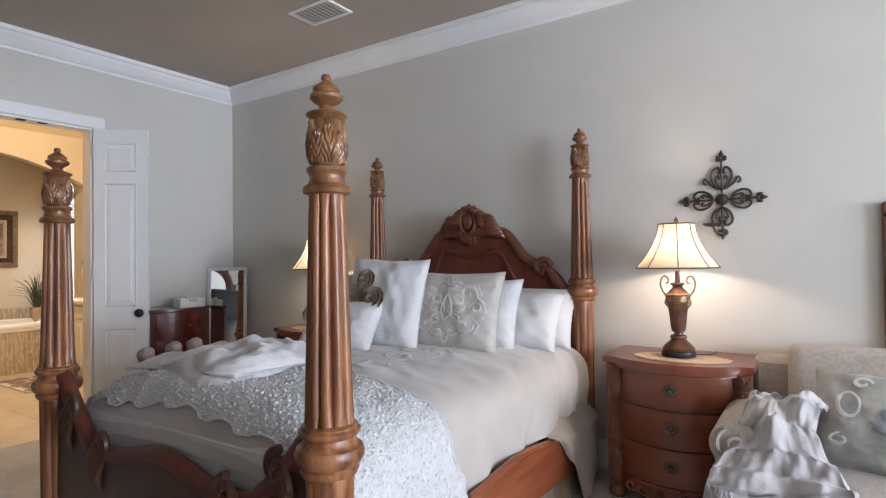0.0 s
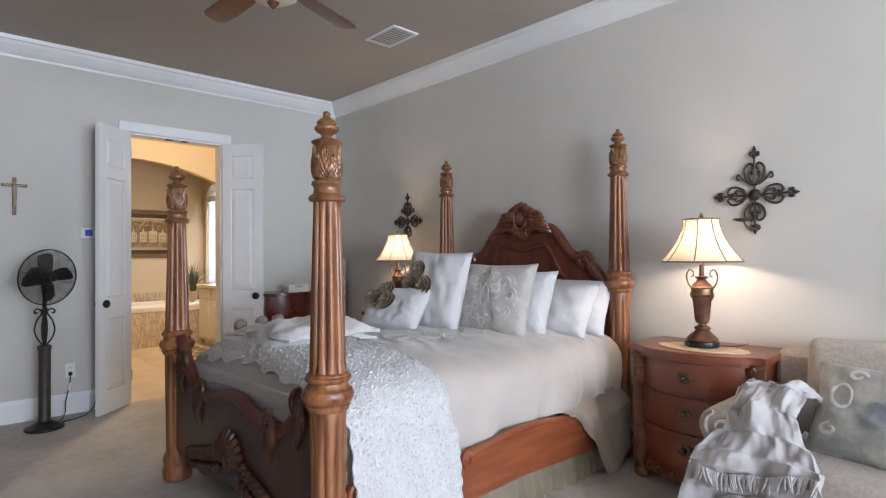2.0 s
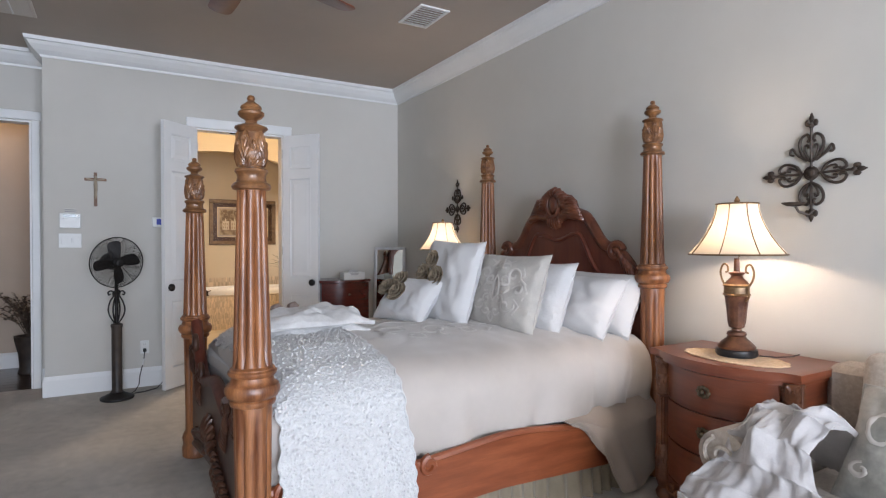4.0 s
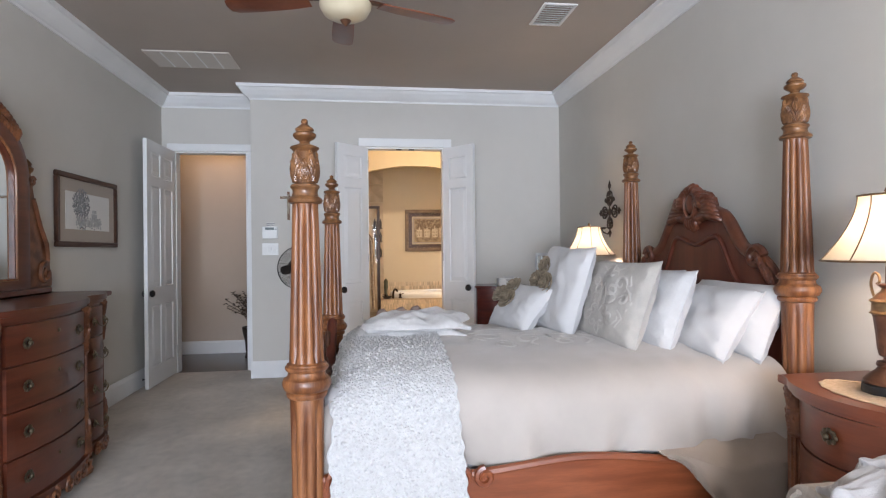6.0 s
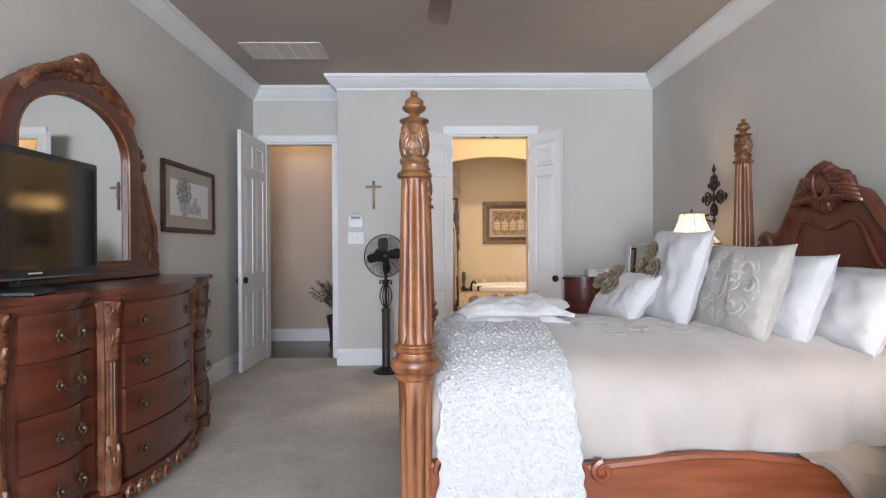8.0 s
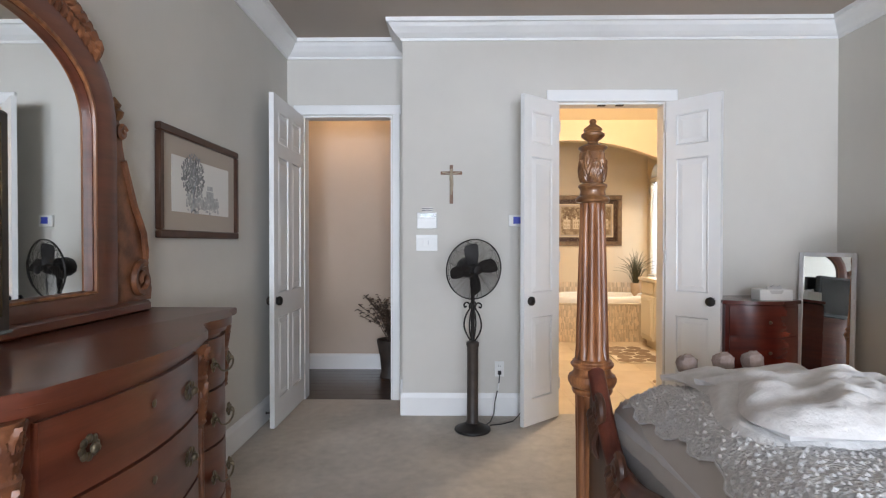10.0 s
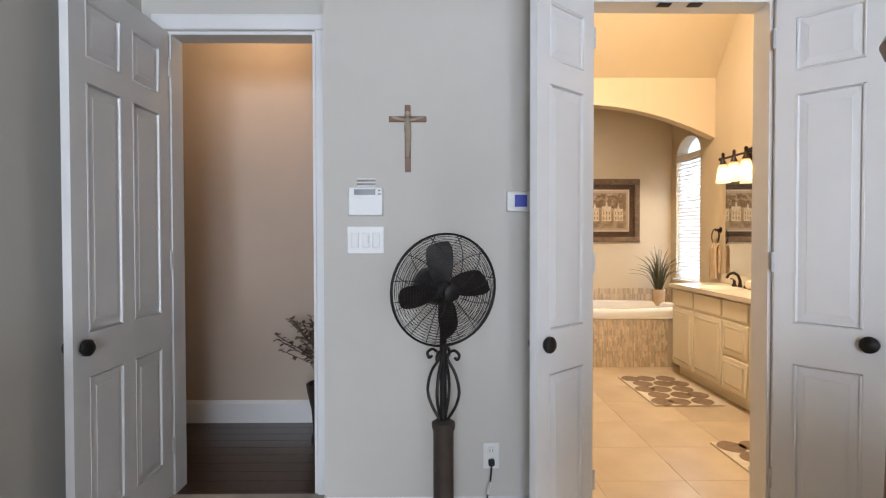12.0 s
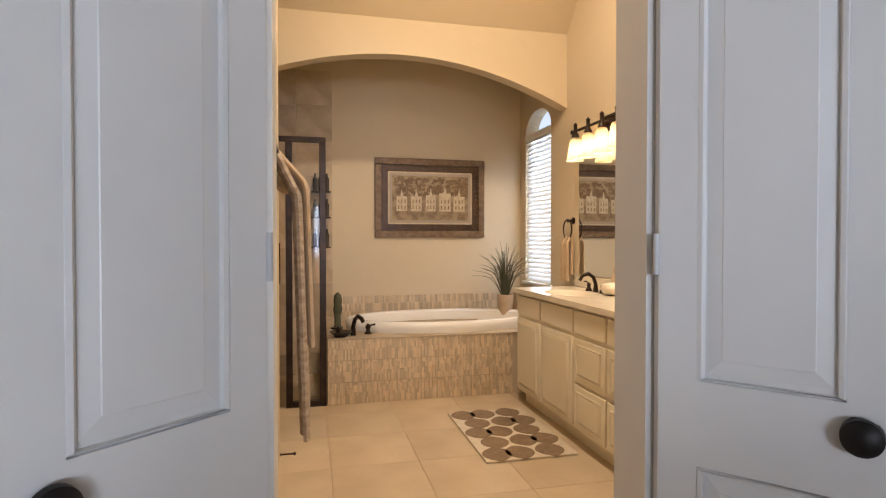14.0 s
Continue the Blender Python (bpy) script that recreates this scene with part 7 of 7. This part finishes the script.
spread("hand_towel", 0, 0, 0, 0, lambda u, v: (lambda p: (-7.75 + p[0], BN - 0.055 + p[1], 1.30 + p[2]))(h(u, v)), "towel", "tan terry hand towel hanging through the ring", "towel", 24, 40, 0.008)

# tub in a tiled deck
td = tagged(new("tub_deck"), "tub deck faced with upright stick mosaic", "tub deck", kind="structure")
DY0, DZ = 1.37, 0.512
bm = boxes((BX + 0.002, ARCH - 0.012, DY0, BN - 0.002, 0, DZ - 0.012))
part("core", bm, "grout", td, smooth=False)
TX, TY, RX, RY = -8.40, 2.41, 0.44, 0.86
n = 48
bm = bmesh.new()
ov = [(math.cos(2 * math.pi * i / n), math.sin(2 * math.pi * i / n)) for i in range(n)]
prof = [(1.0, DZ - 0.01), (1.02, DZ + 0.03), (1.03, DZ + 0.055), (1.01, DZ + 0.08), (0.97, DZ + 0.092), (0.90, DZ + 0.09), (0.85, DZ + 0.075), (0.80, DZ - 0.02), (0.72, DZ - 0.22), (0.60, DZ - 0.32), (0.1, DZ - 0.34)]
rings = []
for k, z in prof:
    q = (k - 1) * 0.44
    rings.append([bm.verts.new((TX + c * (RX + q), TY + s * (RY + q), z)) for c, s in ov])
for a, b in zip(rings, rings[1:]):
    for i in range(n):
        j = (i + 1) % n
        bm.faces.new((a[i], a[j], b[j], b[i]))
bm.faces.new(rings[-1])
bmesh.ops.recalc_face_normals(bm, faces=bm.faces[:])
tubt = thing("bathtub", pose(0, 0, 0), "oval white acrylic drop-in bathtub with a broad rounded rim", "bathtub")
part("basin", bm, "tub", tubt)
tf = thing("tub_faucet", pose(-8.02, 1.575, DZ, 0, 0, 110), "oil-rubbed bronze arched tub filler with lever taps on the deck", "faucet")
part("spout", tube([(0, 0, 0), (0, 0, 0.07), (0, -0.03, 0.13), (0, -0.09, 0.165), (0, -0.16, 0.15), (0, -0.18, 0.13)], 0.017, 10, taper=[1.4, 1, 1, 1, 1, 0.9]), "darkbronze", tf)
for q in (-1, 1):
    part("tap", lathe([(0.03, 0), (0.03, 0.006), (0.014, 0.03), (0.022, 0.05), (0.022, 0.06), (0.006, 0.085)], 14), "darkbronze", tf, at=pose(q * 0.13, 0, 0))
    part("lever", tube([(q * 0.13, 0, 0.065), (q * 0.19, -0.01, 0.075)], 0.008, 6), "darkbronze", tf)
fig = tagged(part("figurine", wobble(lathe([(0.04, 0), (0.045, 0.02), (0.028, 0.05), (0.03, 0.12), (0.036, 0.18), (0.03, 0.22), (0.034, 0.26), (0.03, 0.30), (0.008, 0.32)], 16), 0.012, 14), "green", at=pose(-8.30, 1.465, DZ)), "dark green stone ornament standing on the tub deck", "ornament")
dish = tagged(part("shell_dish", lathe([(0.03, 0), (0.05, 0.008), (0.085, 0.035), (0.088, 0.042), (0.05, 0.016), (0.004, 0.01)], 20), "pot", at=pose(-7.98, 1.475, DZ)), "small dark bowl on the tub deck", "bowl")
pp = thing("potted_grass", pose(-8.66, 3.09, DZ), "tufted reed grass in a ribbed clay pot on the tub deck", "plant")
part("pot", lathe([(0.055, 0), (0.06, 0.01), (0.07, 0.1), (0.078, 0.22), (0.076, 0.235), (0.066, 0.235), (0.064, 0.2)], 20), "clay", pp)
rnd = random.Random(11)
for i in range(90):
    a, o, L = rnd.uniform(0, 6.28), rnd.uniform(0.02, 0.34), rnd.uniform(0.30, 0.58)
    p0, p2 = Vector((0.02 * math.cos(a), 0.02 * math.sin(a), 0.2)), Vector((o * math.cos(a), o * math.sin(a), 0.2 + L * (1 - o * 0.9)))
    p1 = p0.lerp(p2, 0.6) + Vector((-0.2 * o * math.cos(a), -0.2 * o * math.sin(a), 0.06))
    part("blade", tube(flowing([p0, p1, p2], 3), 0.0036, 3, taper=[1, 1, 0.95, 0.85, 0.7, 0.5, 0.2]), "green", pp)

# picture of a row of houses over the tub
bp = framed_picture(pose(BX + 0.003, 2.405, 1.69, 0, 0, 90), 1.11, 0.775, 0.065, "bframe", "wide antique-framed sepia print of houses above the tub", (("mount", 0.0, -0.010, "dkframe"), ("inner_mount", 0.065, -0.013, "cream"), ("inner_mount", 0.08, -0.015, "mount"), ("print", 0.105, -0.017, "sepia")))
rnd = random.Random(4)
for i in range(5):
    hx, hw, hh = -0.29 + 0.145 * i, rnd.uniform(0.05, 0.06), rnd.uniform(0.11, 0.16)
    hs = new("printed_house")
    hs.parent = bp
    part("printed_wall", slab([(hx - hw, -0.13), (hx + hw, -0.13), (hx + hw, hh - 0.10), (hx + hw * 0.3, hh - 0.10), (hx, hh - 0.03), (hx - hw * 0.3, hh - 0.10), (hx - hw, hh - 0.10)], 0.001, shift=-0.0202), "cream", hs)
    for k in (-0.6, 0, 0.6):
        for z in (-0.11, -0.05):
            part("printed_window", boxes((hx + k * hw - 0.006, hx + k * hw + 0.006, -0.0215, -0.0206, z, z + 0.035)), "sepia", hs)
bm = dots([(rnd.uniform(-0.37, 0.37), rnd.uniform(0.02, 0.19), rnd.uniform(0.008, 0.02), 1.2) for i in range(200)], -0.0195)
tagged(part("printed_trees", bm, "bframe", bp), kind="stuff")
gl = part("glazing", boxes((-0.49, 0.49, -0.0265, -0.0255, -0.327, 0.327)), "glass", bp, "clear picture glass")

# shower
sh = thing("shower_enclosure", pose(ARCH - 0.02, 0, 0), "dark bronze framed glass shower enclosure beside the tub", "shower")
for y in (1.085, 1.335):
    part("post", boxes((-0.025, 0.025, y - 0.024, y + 0.024, 0.0, 2.02), bevel=0.003), "darkbronze", sh)
part("top_rail", boxes((-0.025, 0.025, -0.05, 1.36, 2.0205, 2.06), bevel=0.003), "darkbronze", sh)
part("bottom_rail", boxes((-0.025, 0.025, 1.11, 1.31, 0.0, 0.045), bevel=0.003), "darkbronze", sh)
part("pane", boxes((-0.004, 0.004, 1.11, 1.31, 0.046, 2.0)), "glass", sh, "clear glass panel")
part("pane", boxes((-0.004, 0.004, 0.15, 1.06, 0.02, 2.0)), "glass", sh, "clear glass door")
part("handle", tube([(0.02, 1.015, 1.25), (0.05, 1.015, 1.25), (0.05, 1.015, 0.95), (0.02, 1.015, 0.95)], 0.008, 8), "darkbronze", sh)
cad = thing("shower_caddy", pose(BX + 0.03, 1.34, 1.20), "dark wire shower caddy with bottles hanging on the tiles", "caddy")
for z in (0.0, 0.28, 0.52):
    part("shelf", boxes((0.0, 0.10, -0.09, 0.09, z, z + 0.012), bevel=0.003), "darkbronze", cad)
    for k in (-0.05, 0.0, 0.055):
        part("bottle", lathe([(0.02, z + 0.013), (0.022, z + 0.13), (0.01, z + 0.15), (0.01, z + 0.18)], 12), "pot", cad, at=pose(0.05, k, 0))
part("pole", boxes((0.0, 0.012, -0.006, 0.006, 0.0, 0.78)), "darkbronze", cad)

# towels on the left wall
tbar = thing("towel_bar", pose(-5.62, 1.06, 1.57), "bronze towel bar on the bathroom wall", "towel bar")
part("bar", moved(lathe([(0.009, -0.33), (0.009, 0.33)], 10), pose(0, 0.075, 0, 0, 90, 0)), "darkbronze", tbar)
for s in (-1, 1):
    part("bracket", tube([(s * 0.31, 0, 0), (s * 0.31, 0.075, 0)], 0.012, 8), "darkbronze", tbar)
h2 = hang_shape(0.5, 0.98, 0.15, 4)
spread("bath_towel", 0, 0, 0, 0, lambda u, v: (lambda p: (-5.65 + p[0], 1.125 - p[1] - 0.03 * p[2], 1.585 + p[2]))(h2(u, v)), "stripe", "brown and tan patterned bath towel hanging on the bar", "towel", 40, 50, 0.012)
h3 = hang_shape(0.30, 0.72, 0.20, 3)
spread("bath_towel", 0, 0, 0, 0, lambda u, v: (lambda p: (-5.75 + p[0], 1.125 - p[1] - 0.03 * p[2], 1.60 + p[2]))(h3(u, v)), "towel", "tan towel folded over the patterned one", "towel", 30, 40, 0.012)
rt = thing("rolled_towel", pose(-6.05, 1.14, 1.54, 0, 90, 0), "rolled brown and cream towel on a small bracket", "towel")
part("roll", lathe([(0.01, -0.11), (0.05, -0.11), (0.055, -0.1), (0.055, 0.1), (0.05, 0.11), (0.01, 0.11)], 20), "stripe", rt)
part("bracket", boxes((-0.005, 0.005, -0.08, 0.0, -0.02, 0.02)), "darkbronze", rt)
bs = thing("door_stop", pose(-6.7, 1.076, 0.09), "bronze spring door stop on the bathroom baseboard", "door stop")
part("rod", moved(lathe([(0.012, 0), (0.005, 0.006), (0.005, 0.07), (0.009, 0.072), (0.009, 0.085)], 12), pose(0, 0, 0, -90)), "darkbronze", bs)

# window with blind over the tub
bw = tagged(new("window_bath"), "arched bathroom window with a white blind", "window", kind="structure")
part("window_frame", boxes((WX0 + 0.002, WX0 + 0.05, BN + 0.05, BN + 0.1, WZ0, WZ1), (WX1 - 0.05, WX1 - 0.002, BN + 0.05, BN + 0.1, WZ0, WZ1), (WX0 + 0.05, WX1 - 0.05, BN + 0.05, BN + 0.1, WZ0, WZ0 + 0.05),
                           (WX0 + 0.002, WX1 - 0.002, BN + 0.05, BN + 0.1, WZ1 - 0.03, WZ1 + 0.02)), "white", bw)
part("window_sill", boxes((WX0 - 0.03, WX1 + 0.03, BN - 0.03, BN + 0.05, WZ0 - 0.025, WZ0 - 0.001), bevel=0.004), "white", bw)
bl = thing("window_blind", pose((WX0 + WX1) / 2, BN + 0.02, 0), "white horizontal slat blind lowered over the window", "blind")
part("headrail", boxes((-0.295, 0.295, -0.03, 0.03, WZ1 - 0.06, WZ1 - 0.002), bevel=0.004), "blind", bl)
sl = None
for i in range(34):
    at = pose(0, 0, WZ0 + 0.03 + i * 0.0425, 56)
    if sl is None:
        sl = part("slat", boxes((-0.29, 0.29, -0.024, 0.024, -0.0013, 0.0013)), "blind", bl, at=at)
    else:
        again("slat", sl, at)
setting("backdrop", boxes((WX0 - 1.0, WX1 + 1.0, BN + 0.8, BN + 0.82, -0.5, 4.0)), "outside")

# bath mats
def bath_mat(m, w, d, label):
    t = thing("bath_mat", m, label, "rug", "bath mats")
    part("mat_body", box(bmesh.new(), -w / 2, w / 2, -d / 2, d / 2, 0, 0.014, bevel=0.006, seg=2), "rug", t)
    for i in range(5):
        for j in range(3):
            x, y = -w / 2 + w * (i + 0.5) / 5, -d / 2 + d * (j + 0.5 + (0.25 if i % 2 else -0.25)) / 3
            if abs(y) > d / 2 - 0.09:
                y = math.copysign(d / 2 - 0.094, y)
            out = [(x + 0.102 * math.cos(a), y + 0.089 * abs(math.sin(a)) ** 1.5 * math.copysign(1, math.sin(a))) for a in [2 * math.pi * k / 20 for k in range(20)]]
            part("ogee", slab(out, 0.004, axis="z", shift=0.0145), "rugbrown", t)


bath_mat(pose(-6.99, 2.50, 0.0), 0.93, 0.57, "cream bath mat with brown ogee motifs by the vanity")
bath_mat(pose(-5.255, 2.545, 0.0), 0.93, 0.57, "cream bath mat with brown ogee motifs near the door")
bd = thing("bath_downlight", pose(-6.0, 2.1, 3.98), "round white recessed downlight in the bathroom ceiling", "downlight")
part("trim", lathe([(0.07, -0.006), (0.085, -0.004), (0.085, 0.0), (0.07, 0.0)], 24), "white", bd)

# ---------------------------------------------------------------- pieces of floors and walls
fb_ = bpy.data.objects["floor_bath_bed"]
T = 0.50
tile0 = None
for i in range(9):
    for j in range(7):
        cx, cy = -4.665 - T * (i + 0.5), -0.15 + T * (j + 0.5)
        if cx < ARCH - 0.3 and cy > 1.4:
            continue
        if cy < 1.0 and cx > -6.9:
            continue
        at = pose(cx, cy, -0.004)
        if tile0 is None:
            tile0 = part("tile", box(bmesh.new(), -T / 2 + 0.0009, T / 2 - 0.0009, -T / 2 + 0.0009, T / 2 - 0.0009, 0, 0.004, bevel=0.0008), "tile", fb_, at=at)
        else:
            again("tile", tile0, at)
wt = bpy.data.objects["wall_bath_back"]
tile1 = None
for i in range(4):
    for j in range(9):
        at = pose(BX, 1.45 - 0.335 * (i + 0.5), 0.201 + 0.335 * (j - 0.5))
        if tile1 is None:
            tile1 = part("tile", box(bmesh.new(), 0, 0.009, -0.165, 0.165, -0.165, 0.165, bevel=0.002), "travertine", wt, at=at)
        else:
            again("tile", tile1, at)
# upright sticks of the tub's face: the nearest as pieces, the rest joined
rnd = random.Random(21)
stick = None
count = 0
rest = bmesh.new()
y = DY0
rows = [(0.0, 0.17), (0.17, 0.34), (0.34, 0.51)]
while y < 2.87:
    for z0, z1 in rows:
        za = z0 + 0.002
        while za < z1 - 0.02:
            L = min(rnd.choice((0.045, 0.06, 0.085)), z1 - za - 0.001)
            if count < 290 and 1.66 < y < 2.16:
                at = pose(ARCH - 0.012, y + 0.0065, za) @ Matrix.Diagonal((1, 1, L / 0.06, 1))
                if stick is None:
                    stick = part("tile", box(bmesh.new(), 0, 0.008, -0.0055, 0.0055, 0, 0.058), "mosaic", td, smooth=False, at=at)
                else:
                    again("tile", stick, at)
                count += 1
            else:
                v = [rest.verts.new(p) for p in ((ARCH - 0.012, y + 0.001, za), (ARCH - 0.012, y + 0.012, za), (ARCH - 0.012, y + 0.012, za + L - 0.002), (ARCH - 0.012, y + 0.001, za + L - 0.002),
                                                  (ARCH - 0.004, y + 0.001, za), (ARCH - 0.004, y + 0.012, za), (ARCH - 0.004, y + 0.012, za + L - 0.002), (ARCH - 0.004, y + 0.001, za + L - 0.002))]
                for q in ((4, 5, 6, 7), (0, 1, 5, 4), (1, 2, 6, 5), (2, 3, 7, 6), (3, 0, 4, 7)):
                    rest.faces.new([v[k] for k in q])
            za += L
    y += 0.013
M["mosaic_rest"] = mat("stick_mosaic_joined", (0.60, 0.47, 0.31), (0.68, 0.56, 0.40), 0.5, scale=9, fine=0.08)
mn = M["mosaic_rest"].node_tree
geo = mn.nodes.new("ShaderNodeNewGeometry")
hs = mn.nodes.new("ShaderNodeHueSaturation")
mr = mn.nodes.new("ShaderNodeMapRange")
mr.inputs[3].default_value, mr.inputs[4].default_value = 0.74, 1.22
mn.links.new(geo.outputs["Random Per Island"], mr.inputs[0])
mn.links.new(mr.outputs[0], hs.inputs["Value"])
src = mn.nodes["Principled BSDF"].inputs["Base Color"].links[0].from_socket
mn.links.new(src, hs.inputs["Color"])
mn.links.new(hs.outputs[0], mn.nodes["Principled BSDF"].inputs["Base Color"])
tagged(part("mosaic_field", rest, "mosaic_rest", td, smooth=False), kind="stuff")
part("deck_top", boxes((TX + 0.30, ARCH, DY0, BN - 0.002, DZ - 0.012, DZ), (BX + 0.002, TX - 0.30, DY0, BN - 0.002, DZ - 0.012, DZ), (TX - 0.30, TX + 0.30, DY0, TY - 0.70, DZ - 0.012, DZ), (TX - 0.30, TX + 0.30, TY + 0.70, BN - 0.002, DZ - 0.012, DZ)), "travertine", td, smooth=False)
bm = bmesh.new()
y = DY0 + 0.08
while y < BN - 0.02:
    for z0 in (DZ, DZ + 0.075, DZ + 0.15):
        box(bm, BX, BX + 0.008, y + 0.001, y + 0.018, z0 + 0.002, z0 + 0.073)
    y += 0.019
tagged(part("mosaic_splash", bm, "mosaic_rest", td, smooth=False), kind="stuff")
# dark planks of the hall
fh = bpy.data.objects["floor_hall"]
pl = None
for i in range(10):
    at = pose(-6.14 + 0.125 * i, -0.75, -0.004)
    if pl is None:
        pl = part("plank", box(bmesh.new(), -0.0615, 0.0615, -1.6, 1.6, 0, 0.003, bevel=0.001), "dark_floor", fh, at=at)
    else:
        again("plank", pl, at)
